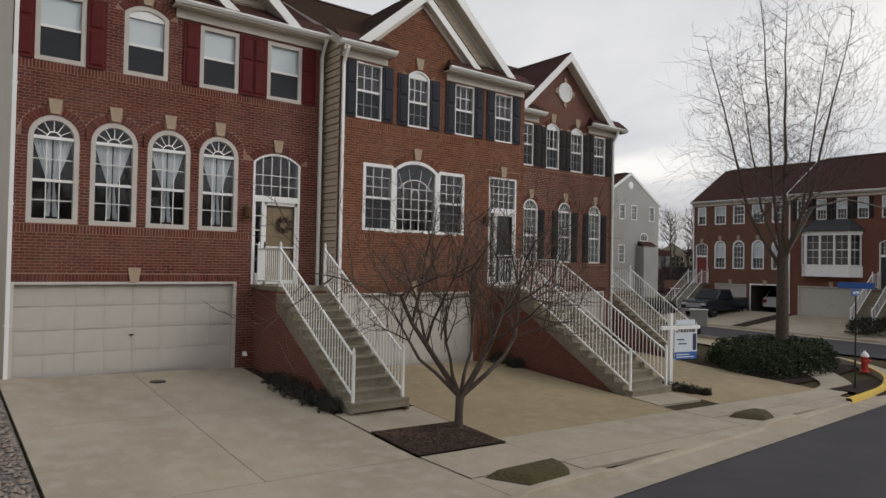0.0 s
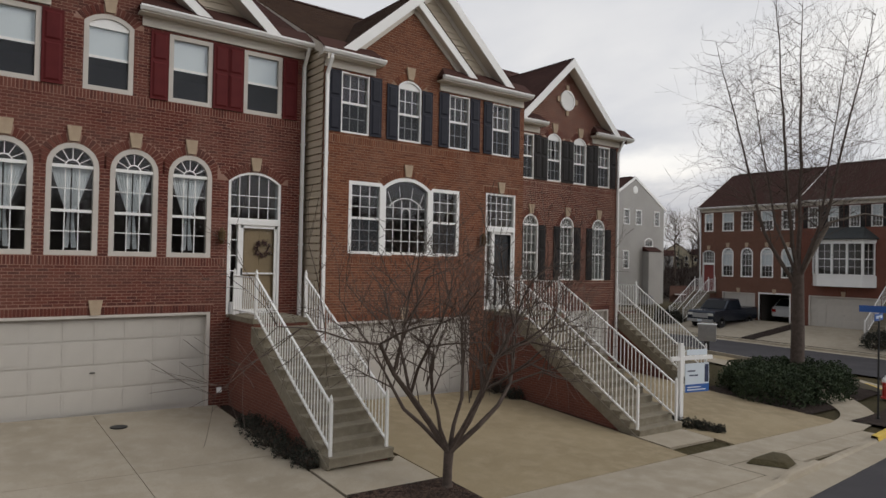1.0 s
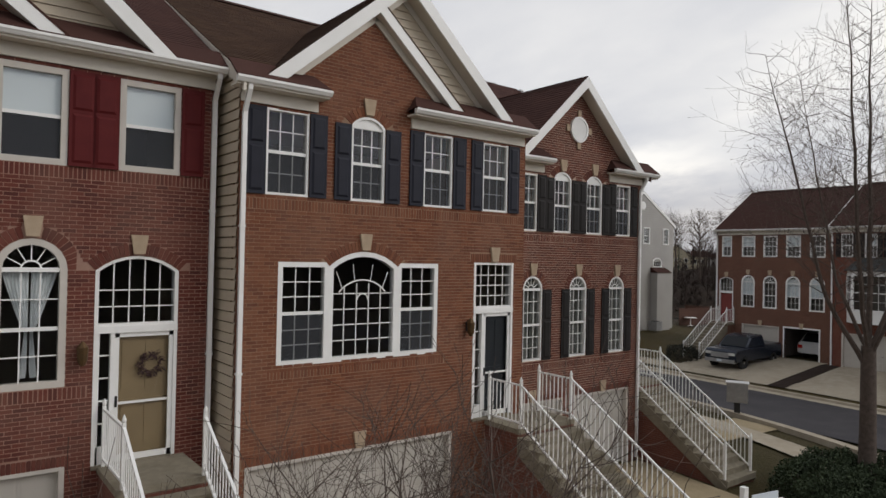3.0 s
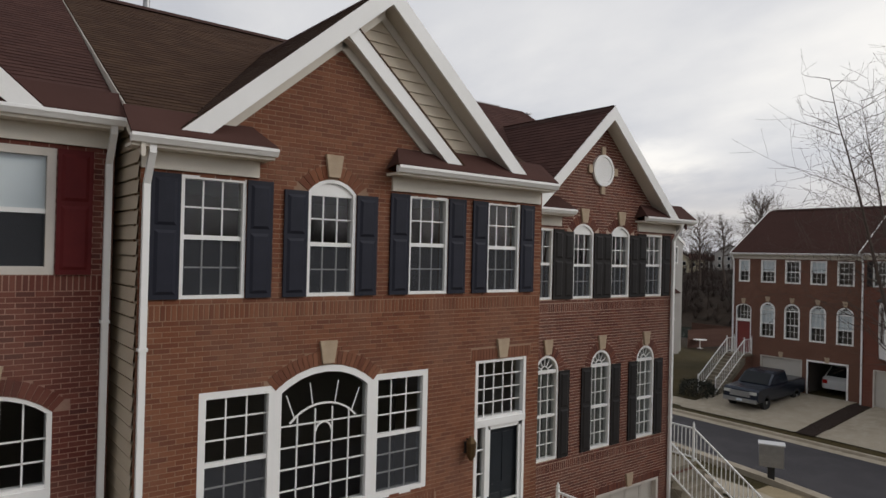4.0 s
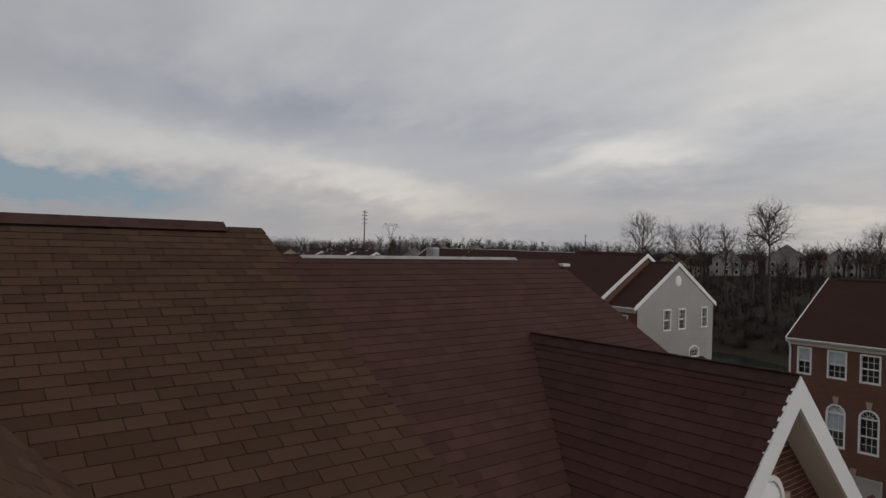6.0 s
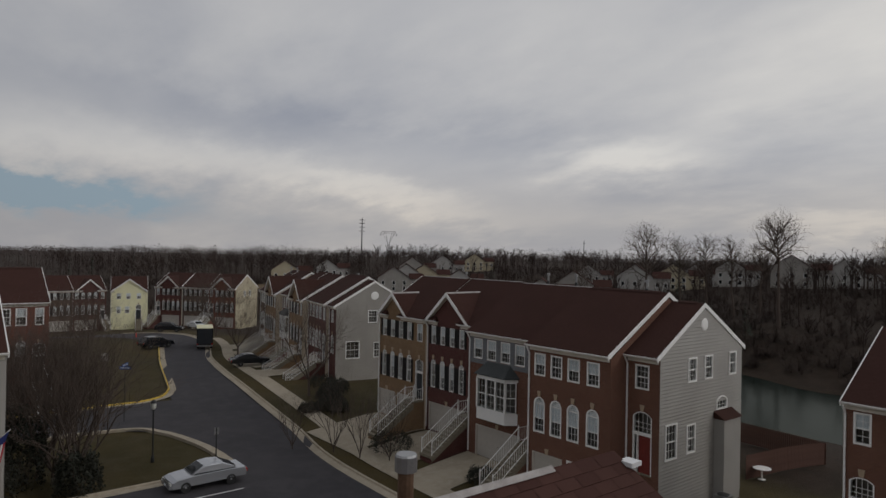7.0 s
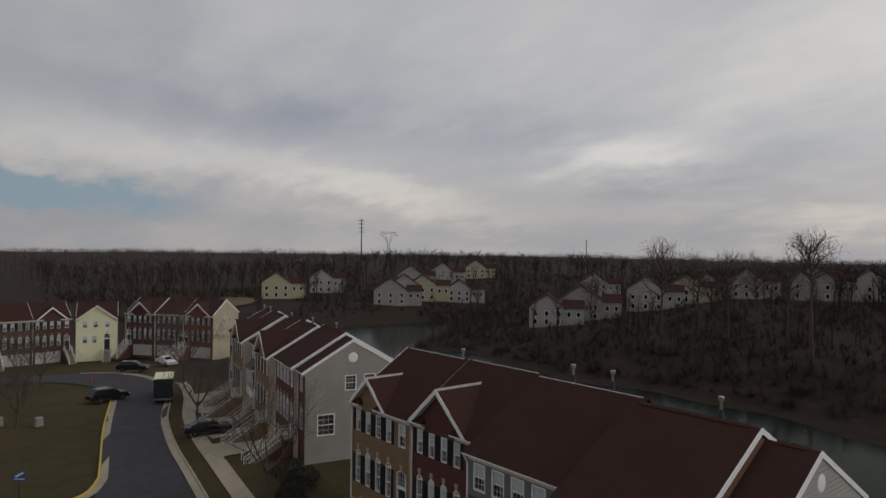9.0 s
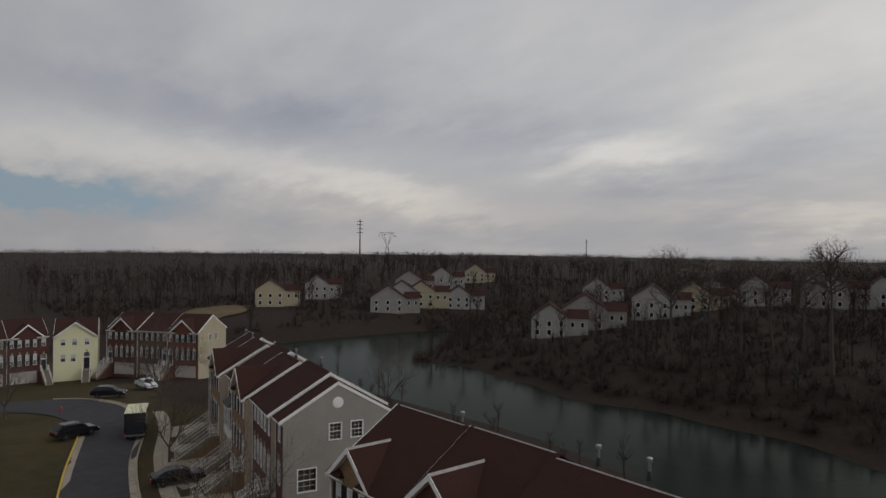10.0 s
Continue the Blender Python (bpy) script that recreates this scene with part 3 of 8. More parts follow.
def sheet(name, x0, x1, y0, y1, lift, mat, label, category, step=0.8, thick=0.0):
    """A flat rectangle of paving on the ground."""
    nx, ny = max(1, int((x1 - x0) / step)), max(1, int((y1 - y0) / step))
    mb = MB()
    for j in range(ny + 1):
        for i in range(nx + 1):
            x, y = x0 + (x1 - x0) * i / nx, y0 + (y1 - y0) * j / ny
            mb.v.append((x, y, height(x, y) + lift))
    n = nx + 1
    mb.f += [(j * n + i, j * n + i + 1, (j + 1) * n + i + 1, (j + 1) * n + i) for j in range(ny) for i in range(nx)]
    return thing(name, mb, mat, label, category, kind="structure")


def slabs(name, x0, x1, y0, y1, nx, ny, lift, mat, label, category, gap=0.012):
    """Concrete cast in bays with open joints: a dark bed and one slab for each bay."""
    bed = sheet(name, x0, x1, y0, y1, lift - 0.025, "mulch", label, category)
    for i in range(nx):
        for j in range(ny):
            a, b = x0 + (x1 - x0) * i / nx + gap / 2, x0 + (x1 - x0) * (i + 1) / nx - gap / 2
            c, d = y0 + (y1 - y0) * j / ny + gap / 2, y0 + (y1 - y0) * (j + 1) / ny - gap / 2
            mb = MB()
            k = max(1, int((d - c) / 0.8))
            for s in range(k + 1):
                y = c + (d - c) * s / k
                mb.v += [(a, y, height(a, y) + lift - 0.06), (a, y, height(a, y) + lift), (b, y, height(b, y) + lift), (b, y, height(b, y) + lift - 0.06)]
            for s in range(k):
                mb.f += [tuple(4 * s + q for q in (r, r + 1, r + 5, r + 4)) for r in range(3)]
            mb.f += [(0, 3, 2, 1), (4 * k, 4 * k + 1, 4 * k + 2, 4 * k + 3)]
            part("slab", mb, mat, bed)
    return bed


build_ground()

# side road and its bend, as pairs of edges
LEFT = [(20.6, -60), (21.4, -24), (21.8, -8), (22.8, 0), (24.2, 8), (24.6, 14), (24.6, 30), (24.5, 44), (24.5, 48.5), (24.8, 53), (26.3, 59), (27.3, 68), (29.2, 76), (32.5, 89.7), (36.6, 104), (36.6, 113), (33.5, 121), (27, 128), (12, 134), (-20, 138)]
RIGHT = [(28.2, -60), (28.8, -24), (29.2, -8), (29.8, 0), (30.2, 12), (30.3, 30), (30.7, 43), (32.3, 52), (33.5, 60), (34.7, 68), (36.3, 78), (39.2, 90), (43.2, 102), (45.0, 112), (43.5, 123), (37, 133), (18, 142), (-20, 147)]
left, right = curve_points(LEFT), curve_points(RIGHT)
thing("road", ribbon(left, right, 0.034), "asphalt", "dark asphalt side road bending between the rows of townhouses", "road", kind="structure")
thing("road", ribbon(curve_points([(24.3, 51.5), (23.7, 55), (22.8, 57.2), (20.0, 59.7)]), curve_points([(26.0, 51.5), (26.2, 55), (26.5, 58), (27.2, 61.5)]), 0.026), "asphalt", "dark asphalt at the junction with the side street", "road", kind="structure")
main_l, main_r = curve_points([(-70, -15.9), (-20, -11.6), (-8, -10.55), (2.5, -9.75), (12.0, -8.95), (17.0, -8.6), (21.6, -8.4)]), curve_points([(-70, -23), (-20, -19), (-8, -18), (2.5, -17.3), (12, -16.6), (17, -16.3), (21.4, -16.0)])
thing("road", ribbon(main_l, main_r, 0.030), "asphalt", "dark asphalt street in front of the brick townhouses", "road", kind="structure")
west_l, west_r = curve_points([(26.4, 59.2), (15, 60.5), (0, 62), (-40, 64)]), curve_points([(27.3, 68), (15, 69), (0, 70.5), (-40, 72)])
thing("road", ribbon(west_l, west_r, 0.028), "asphalt", "dark asphalt street joining the bend from the lawn", "road", kind="structure")

corner = curve_points([(11.3, -8.45), (13.5, -8.2), (15.7, -7.85), (17.6, -7.1), (19.2, -5.5), (20.5, -3.3), (22.5, 1.5), (24.0, 8)])
kerb("kerb", curve_points([(-70, -15.3), (-30, -12.0), (-8, -10.1), (0, -9.42), (6, -8.9), (11.3, -8.45)], 40), 1, "pale concrete kerb with gutter pan, lowered at the driveways", drops=((-8.0, -2.9), (-0.35, 5.2), (7.6, 11.2)))
kerb("kerb", corner[:34], 1, "kerb painted yellow round the corner by the hydrant", "yellow")
kerb("kerb", corner[33:], 1, "pale concrete kerb along the side road")
kerb("kerb", curve_points([(24.0, 8), (24.5, 14), (24.7, 28), (24.2, 32.5), (22.5, 34.4), (8.0, 34.8)]), 1, "pale concrete kerb along the side road")
kerb("kerb", curve_points([(8.0, 45.6), (22.2, 45.5), (24.1, 46.2), (24.5, 48.5), (24.2, 52.5), (22.8, 57.2), (20.0, 59.5), (8, 61), (-40, 64)]), 1, "pale concrete kerb rounding the lawn")
sheet("road", 7.0, 25.4, 34.6, 45.7, 0.03, "asphalt", "dark asphalt parking court beside the side road", "parking court", 1.5)
for px_ in (18.6, 21.5):
    thing("parking_line", MB().box(px_ - 3.2, px_ + 1.9, -0.05, 0.05, -0.002, 0.003), "white", "worn white parking line on asphalt", "road marking", pose(0, 41.6 if px_ > 20 else 38.6, height(21, 41.6) + 0.04), kind="structure")
west_kerb = curve_points([(-40, 71.6), (0, 70.4), (14, 69.2), (22, 68.3), (26.3, 69.3), (28.3, 72.2), (29.4, 76), (32.7, 89.7), (36.6, 103.5)])
kerb("kerb", west_kerb[:24], 1, "pale kerb with yellow paint along the lawn", "yellow")
kerb("kerb", west_kerb[23:], 1, "kerb painted yellow along the bend", "yellow")
kerb("kerb", [p for p in reversed(right[2 * 8 : 15 * 8])], 1, "pale concrete kerb below the driveways")

# paving in front of the three houses
slabs("driveway", -7.95, -2.64, -7.06, 0.75, 2, 2, 0.02, "concrete", "pale worn concrete driveway with sawn joints", "driveway")
slabs("driveway", -0.62, 5.45, -6.7, -0.02, 1, 1, 0.02, "concrete_tan", "tan exposed-aggregate driveway below the garage", "driveway")
slabs("driveway", 7.45, 13.2, -6.7, 1.3, 1, 1, 0.02, "concrete_tan", "tan exposed-aggregate driveway beside brick steps", "driveway")
slabs("pavement", 5.5, 12.6, -7.62, -6.71, 4, 1, 0.022, "concrete", "concrete pavement slabs along the street", "pavement")
slabs("pavement", -0.62, 5.48, -8.42, -6.71, 1, 1, 0.022, "concrete", "concrete pavement slabs along the street", "pavement")
slabs("pavement", -2.6, -0.64, -8.42, -7.09, 1, 1, 0.03, "concrete", "pale pavement slab between the driveways", "pavement")
slabs("pavement", -40.0, -8.0, -8.42, -7.09, 21, 1, 0.022, "concrete", "concrete pavement slabs along the street", "pavement")
for x0, x1, y0, y1 in ((-8.2, -2.64, -9.68, -7.08), (-0.62, 5.5, -8.95, -8.44), (7.4, 12.4, -8.3, -7.64)):
    slabs("driveway_apron", x0, x1, y0, y1, 1, 1, 0.024, "concrete", "concrete driveway apron sloping to the street", "driveway")
slabs("walk", -2.6, -0.66, -5.5, -4.15, 1, 1, 0.03, "concrete", "pale concrete pad at the foot of the steps", "path")
slabs("walk", 5.5, 7.4, -6.2, -5.1, 1, 1, 0.03, "concrete", "pale concrete pad at the foot of the steps", "path")
sheet("planting_bed", -2.6, -0.58, -7.07, -5.52, 0.045, "mulch", "dark mulch bed round a bare tree", "planting bed", 0.3)
def verge(poly, label):
    """A small raised wedge of turf framed by the kerb, its top sloping to the street."""
    mb = MB()
    c = Vector((sum(p[0] for p in poly) / len(poly), sum(p[1] for p in poly) / len(poly)))
    n = len(poly)
    for k, (x, y) in enumerate(poly):
        mb.v.append((x, y, height(x, y) + 0.03))
    for x, y in poly:
        q = Vector((x, y)).lerp(c, 0.22)
        mb.v.append((q.x, q.y, height(q.x, q.y) + 0.13))
    mb.v.append((c.x, c.y, height(c.x, c.y) + 0.16))
    mb.f = [(k, (k + 1) % n, n + (k + 1) % n, n + k) for k in range(n)] + [(n + k, n + (k + 1) % n, 2 * n) for k in range(n)]
    thing("planting_strip", mb, "grass", label, "verge", kind="structure")


sheet("driveway_apron", -2.62, -0.64, -9.5, -8.44, 0.018, "concrete", "pale concrete between two driveway aprons", "driveway", 0.4)
sheet("driveway_apron", 5.52, 7.4, -8.85, -7.64, 0.018, "concrete", "pale concrete between two driveway aprons", "driveway", 0.4)
verge([(-2.4, -8.5), (-1.5, -8.46), (-0.75, -8.42), (-0.85, -8.8), (-1.15, -9.1), (-2.05, -9.15)], "small worn turf wedge with a drain cover by the kerb")
verge([(6.0, -7.75), (6.7, -7.7), (7.3, -7.68), (7.4, -8.0), (7.0, -8.35), (6.4, -8.45)], "small worn turf wedge by the kerb")
sheet("planting_bed", 5.5, 7.4, -5.0, -0.3, 0.012, "mulch", "dark mulch strip beside the steps", "planting bed", 0.3)
sheet("planting_bed", -2.62, -2.38, -4.12, 0.6, 0.03, "mulch", "dark mulch strip below the steps", "planting bed", 0.3)
sheet("gravel_bed", -11.5, -8.0, -7.0, 0.6, 0.03, "gravel", "mixed river gravel beside the driveway", "gravel", 0.4)
sheet("gravel_bed", 13.1, 18.9, -5.9, -2.2, 0.02, "mulch", "mulch bed under a clipped hedge", "planting bed", 0.4)
sheet("driveway", 13.3, 22.5, 1.2, 3.2, 0.012, "concrete_tan", "tan concrete path by the side road", "path")
thing("pavement", ribbon(curve_points([(12.6, -7.62), (15.6, -6.8), (18.6, -3.6), (21.0, 1.5), (21.8, 8), (22.4, 30), (23.2, 44)]), curve_points([(12.6, -6.75), (15.0, -5.95), (17.6, -2.9), (19.7, 2), (20.4, 8), (21, 30), (21.8, 44)]), 0.022, 3), "concrete", "concrete pavement curving round the corner", "pavement", kind="structure")
off = lambda line, d: [p + Vector((d, -0.25 * d, 0)) for p in line]  # noqa: E731
thing("pavement", ribbon(off(right[16:104], 1.6), off(right[16:104], 3.0), 0.024, 2), "concrete", "pale pavement along the row of townhouses", "pavement", kind="structure")
lake = MB().face((60, -120, LAKE_Z), (330, -120, LAKE_Z), (330, 420, LAKE_Z), (60, 420, LAKE_Z))
thing("water", lake, "water", "dark calm lake with ripples and glints", "lake", kind="structure")


# ---------------------------------------------------------------- openings, windows and trim
def arch_top(o, u):
    """Height of an opening's head at u. o: (u0, u1, v0, spring, rise)."""
    u0, u1, _, v1, r = o[:5]
    if r <= 0:
        return v1
    h, c = (u1 - u0) / 2, (u0 + u1) / 2
    R = (h * h + r * r) / (2 * r)
    return v1 + r - R + math.sqrt(max(0.0, R * R - (u - c) ** 2))


def arch_line(o, inset=0.0, n=10):
    """Outline of an opening from its lower left corner round to its lower right, moved inwards."""
    u0, u1, v0, v1, r = o[:5]
    a, b = u0 + inset, u1 - inset
    pts = [(a, v0 + inset)]
    if r <= 0:
        pts += [(a, v1 - inset), (b, v1 - inset)]
    else:
        h, c = (u1 - u0) / 2, (u0 + u1) / 2
        R = (h * h + r * r) / (2 * r)
        cz, Ri = v1 + r - R, R - inset
        for k in range(n + 1):
            u = a + (b - a) * k / n
            u = c + (b - a) / 2 * -math.cos(math.pi * k / n)
            pts.append((u, cz + math.sqrt(max(0.0, Ri * Ri - (u - c) ** 2))))
    return pts + [(b, v0 + inset)]


def ring(mb, outer, inner, y0, y1):
    """A closed moulding between two outlines of the same count, from y0 (front) to y1."""
    n = len(outer)
    for k in range(n):
        (a, b), (c, d) = outer[k], outer[(k + 1) % n]
        (e, f), (g, h) = inner[k], inner[(k + 1) % n]
        mb.face((a, y0, b), (c, y0, d), (g, y0, h), (e, y0, f))
        mb.face((e, y0, f), (g, y0, h), (g, y1, h), (e, y1, f))
        mb.face((c, y0, d), (a, y0, b), (a, y1, b), (c, y1, d))
    return mb


def wall_with_openings(width, high, openings, thick=0.25, y=0.0):
    """A wall in the plane y with openings through it, and reveals."""
    edges = {0.0, width}
    for o in openings:
        steps = 10 if o[4] > 0 else 1
        edges |= {round(o[0] + (o[1] - o[0]) * k / steps, 5) for k in range(steps + 1)}
    edges = sorted(e for e in edges if 0 <= e <= width)
    mb = MB()
    for a, b in zip(edges, edges[1:]):
        mid = (a + b) / 2
        z0, z1 = 0.0, 0.0
        for o in sorted((o for o in openings if o[0] < mid < o[1]), key=lambda o: o[2]):
            if o[2] > z0 + 1e-4:
                for yy in (y, y + thick):
                    mb.face((a, yy, z0), (b, yy, z1), (b, yy, o[2]), (a, yy, o[2]))
            z0, z1 = arch_top(o, a), arch_top(o, b)
            mb.face((a, y, z0), (b, y, z1), (b, y + thick, z1), (a, y + thick, z0))
            mb.face((a, y, o[2]), (b, y, o[2]), (b, y + thick, o[2]), (a, y + thick, o[2]))
        for yy in (y, y + thick):
            mb.face((a, yy, z0), (b, yy, z1), (b, yy, high), (a, yy, high))
    for o in openings:
        for u in o[:2]:
            mb.face((u, y, o[2]), (u, y + thick, o[2]), (u, y + thick, o[3]), (u, y, o[3]))
    mb.face((0, y, high), (width, y, high), (width, y + thick, high), (0, y + thick, high))
    return mb


def brick_wall(width, high, openings, soldiers, gable=None, grow=0.0, seed=1, skip=None):
    """Quads of running bond round openings. soldiers: (z, u0, u1) courses set on end. gable: u-range at a height. Returns boxes (u0, u1, v0, v1)."""
    rnd = random.Random(seed)
    out = []
    row, pitch = 0.0677, 0.2032
    top = high if gable is None else gable[0]
    k = 0
    while k * row < top - 0.03:
        z = k * row + 0.005
        mid = z + 0.0285
        lo, hi = (0.0, width) if mid < high or gable is None else gable[1](mid)
        spans = []
        for o in openings:
            if o[2] - grow < mid < o[3] + max(o[4], 0) + o[6]:
                if mid <= o[3] or o[4] <= 0:
                    spans.append((o[0] - grow, o[1] + grow) if mid <= o[3] else (o[0] - 0.12, o[1] + 0.12))
                else:
                    h, c = (o[1] - o[0]) / 2, (o[0] + o[1]) / 2
                    R = (h * h + o[4] ** 2) / (2 * o[4])
                    d = mid - (o[3] + o[4] - R)
                    q = (R + o[6]) ** 2 - d * d
                    if q > 0:
                        spans.append((c - min(math.sqrt(q), h + o[6]), c + min(math.sqrt(q), h + o[6])))
        on_end = [s for s in soldiers if s[0] <= mid < s[0] + 0.2]
        spans += [(s[1], s[2]) for s in on_end]
        spans.sort()
        u = -pitch / 2 * (k % 2)
        while u < hi:
            pieces = [(max(u + 0.005, lo), min(u + pitch - 0.005, hi))]
            for s in spans:
                pieces = [q for a, b in pieces for q in ((a, min(b, s[0])), (max(a, s[1]), b)) if q[1] - q[0] > 0.02]
            out += [(a, b, z, z + 0.0575) for a, b in pieces if b - a > 0.02]
            u += pitch
        k += 1
    for z, a, b in soldiers:
        z = round(z / row) * row
        u = a
        while u < b - 0.05:
            blocked = any(o[0] - grow < u + 0.03 < o[1] + grow and o[2] - grow < z + 0.1 < arch_top(o, clip(u, o[0], o[1])) + o[6] for o in openings)
            if not blocked:
                out.append((u + 0.007, u + 0.0607, z + 0.006, z + 0.196))
            u += 0.0677
    if skip:
        out = [q for q in out if not skip(q)]
    return [(a, b, c, d, 0.004 + rnd.random() * 0.004) for a, b, c, d in out]


def bricks_mesh(name, boxes, y=0.0):
    """All bricks as one mesh: a proud face and four returns each."""
    n = len(boxes)
    q = np.array(boxes)
    a, b, c, d, p = q.T
    v = np.empty((n, 8, 3))
    yf, yb = y - p, np.full(n, y + 0.002)
    for k, (u, w, yy) in enumerate(((a, c, yb), (b, c, yb), (b, d, yb), (a, d, yb), (a + 0.002, c + 0.002, yf), (b - 0.002, c + 0.002, yf), (b - 0.002, d - 0.002, yf), (a + 0.002, d - 0.002, yf))):
        v[:, k, 0], v[:, k, 1], v[:, k, 2] = u, yy, w
    base = np.array([(4, 5, 6, 7), (0, 1, 5, 4), (1, 2, 6, 5), (2, 3, 7, 6), (3, 0, 4, 7)])
    f = (np.arange(n)[:, None, None] * 8 + base[None]).reshape(-1, 4)
    return arrays_mesh(name, v.reshape(-1, 3), f)


def arch_bricks(mb, o, depth=0.20, n=None, y=0.0):
    """A ring of bricks on end over an arched or flat head; the boxes are wedge-shaped."""
    h, c = (o[1] - o[0]) / 2, (o[0] + o[1]) / 2
    if o[4] <= 0:
        u = o[0] - 0.1
        while u < o[1] + 0.08:
            if abs(u + 0.03 - c) > 0.1:
                mb.box(u + 0.005, u + 0.0625, y - 0.012, y + 0.002, o[3] + 0.01, o[3] + depth)
            u += 0.0677
        return
    R = (h * h + o[4] ** 2) / (2 * o[4])
    cz = o[3] + o[4] - R
    half = math.asin(min(1.0, h / R))
    n = n or int(2 * half * R / 0.072)
    for k in range(n):
        t0, t1 = -half + 2 * half * (k + 0.07) / n, -half + 2 * half * (k + 0.93) / n
        if abs((t0 + t1) / 2) * R < 0.09:
            continue
        far = h + (0.125 if o[6] > 0.21 else depth)
        pts = [(c + clip(r * math.sin(t), -far, far), y - 0.012, cz + r * math.cos(t)) for r, t in ((R + 0.008, t0), (R + 0.008, t1), (R + depth, t1), (R + depth, t0))]
        mb.prism(pts, (0, 0.016, 0))


def keystone(mb, u, z, y=0.0, s=1.0):
    mb.prism([(u - 0.085 * s, y - 0.05, z), (u + 0.085 * s, y - 0.05, z), (u + 0.13 * s, y - 0.05, z + 0.30 * s), (u - 0.13 * s, y - 0.05, z + 0.30 * s)], (0, 0.06, 0))


WINDOWS = {}


def window_meshes(w, h, rise, style, trim, cols, rows):
    """Frame, bars and pane of a window w wide, h high to the spring, with an arched head. Local: lower left corner of the opening."""
    key = (round(w, 3), round(h, 3), round(rise, 3), style, trim, cols, rows)
    if key in WINDOWS:
        return WINDOWS[key]
    o = (0, w, 0, h, rise)
    frame = MB()
    ring(frame, arch_line(o), arch_line(o, trim), -0.035, 0.12)
    bars = MB()
    t, f = trim, 0.010
    y0, y1 = 0.028, 0.052

    def top(u):
        h_, c = w / 2, w / 2
        if rise <= 0:
            return h - t
        R = (h_ * h_ + rise * rise) / (2 * rise)
        return h + rise - R + math.sqrt(max(0.0, (R - t) ** 2 - (u - c) ** 2))

    if style in ("sash", "fan"):
        head = h
        mid = head * 0.5
        bars.box(t, w - t, 0.0, 0.07, mid - 0.03, mid + 0.03)
        if style == "fan":
            bars.box(t, w - t, -0.01, 0.07, head - 0.035, head + 0.035)
            R, c = w / 2 - t, w / 2
            for a in (30, 60, 90, 120, 150):
                ca, sa = math.cos(radians(a)), math.sin(radians(a))
                nrm = (-sa * 0.009, ca * 0.009)
                r0, r1 = R * 0.36, R * min(1.0, rise / (w / 2) + 0.02)
                bars.prism([(c + ca * r0 + nrm[0], y0, head + sa * r0 + nrm[1]), (c + ca * r1 + nrm[0], y0, head + sa * r1 + nrm[1]), (c + ca * r1 - nrm[0], y0, head + sa * r1 - nrm[1]), (c + ca * r0 - nrm[0], y0, head + sa * r0 - nrm[1])], (0, 0.02, 0))
            for k in range(8):
                a0, a1 = math.pi * k / 8, math.pi * (k + 1) / 8
                p = [(c + math.cos(a) * r, y0, head + math.sin(a) * r) for r, a in ((R * 0.33, a0), (R * 0.33, a1), (R * 0.40, a1), (R * 0.40, a0))]
                bars.prism(p, (0, 0.02, 0))
        limit = head - 0.028 if style == "fan" else None
        if style == "sash" and rise > 0:
            limit = h - t + 0.006
            bars.prism([(u, 0.0, v) for u, v in [(t * 0.5, h - t)] + arch_line(o, t * 0.5)[1:-1] + [(w - t * 0.5, h - t)]], (0, 0.06, 0))
        for k in range(1, cols if rows > 1 else 1):
            u = t + (w - 2 * t) * k / cols
            bars.box(u - f, u + f, y0, y1, t, limit or top(u))
        for base, end in ((t, mid - 0.03), (mid + 0.03, limit or h - t)):
            for k in range(1, rows):
                z = base + (end - base) * k / rows
                bars.box(t, w - t, y0, y1, z - f, z + f)
    elif style == "grid":
        for k in range(1, cols):
            u = t + (w - 2 * t) * k / cols
            bars.box(u - f, u + f, y0, y1, t, top(u))
        for k in range(1, rows):
            z = t + (h - 2 * t) * k / rows
            bars.box(t, w - t, y0, y1, z - f, z + f)
    elif style == "picture":
        for k in range(1, cols):
            u = t + (w - 2 * t) * k / cols
            bars.box(u - f, u + f, y0, y1, t, h * (0.82 if k not in (1, cols - 1) else 0.78))
        for k in range(1, 5):
            z = t + h * 0.66 * k / 4
            bars.box(t, w - t, y0, y1, z - f, z + f)
        c, R = w / 2, w * 0.5
        for k in range(10):
            a0, a1 = math.pi * (0.22 + 0.56 * k / 10), math.pi * (0.22 + 0.56 * (k + 1) / 10)
            p = [(c + math.cos(a) * r, y0, h * 0.50 + math.sin(a) * r * 0.95) for r, a in ((R * 0.86, a0), (R * 0.86, a1), (R * 0.895, a1), (R * 0.895, a0))]
            bars.prism(p, (0, 0.02, 0))
        for a in (48, 75, 105, 132):
            ca, sa = math.cos(radians(a)), math.sin(radians(a))
            r0 = R * 0.88
            p0 = (c + ca * r0, y0 + 0.012, h * 0.50 + sa * r0 * 0.95)
            u1 = c + ca * R * 1.12
            bars.tube(p0, (u1, y0 + 0.012, min(top(clip(u1, t, w - t)) - 0.005, p0[2] + 0.33)), 0.011, 0.011, 4)
        for k in range(8):
            a0, a1 = math.pi * k / 8, math.pi * (k + 1) / 8
            p = [(c + math.cos(a) * r, y0 - 0.002, h * 0.64 + math.sin(a) * r) for r, a in ((0.115, a0), (0.115, a1), (0.14, a1), (0.14, a0))]
            bars.prism(p, (0, 0.02, 0))
    pane = MB()
    pane.face(*[(u, 0.042, v) for u, v in reversed(arch_line(o, trim * 0.5))])
    blind = MB().box(t * 0.6, w - t * 0.6, 0.062, 0.068, h * 0.48, h + rise * 0.6)
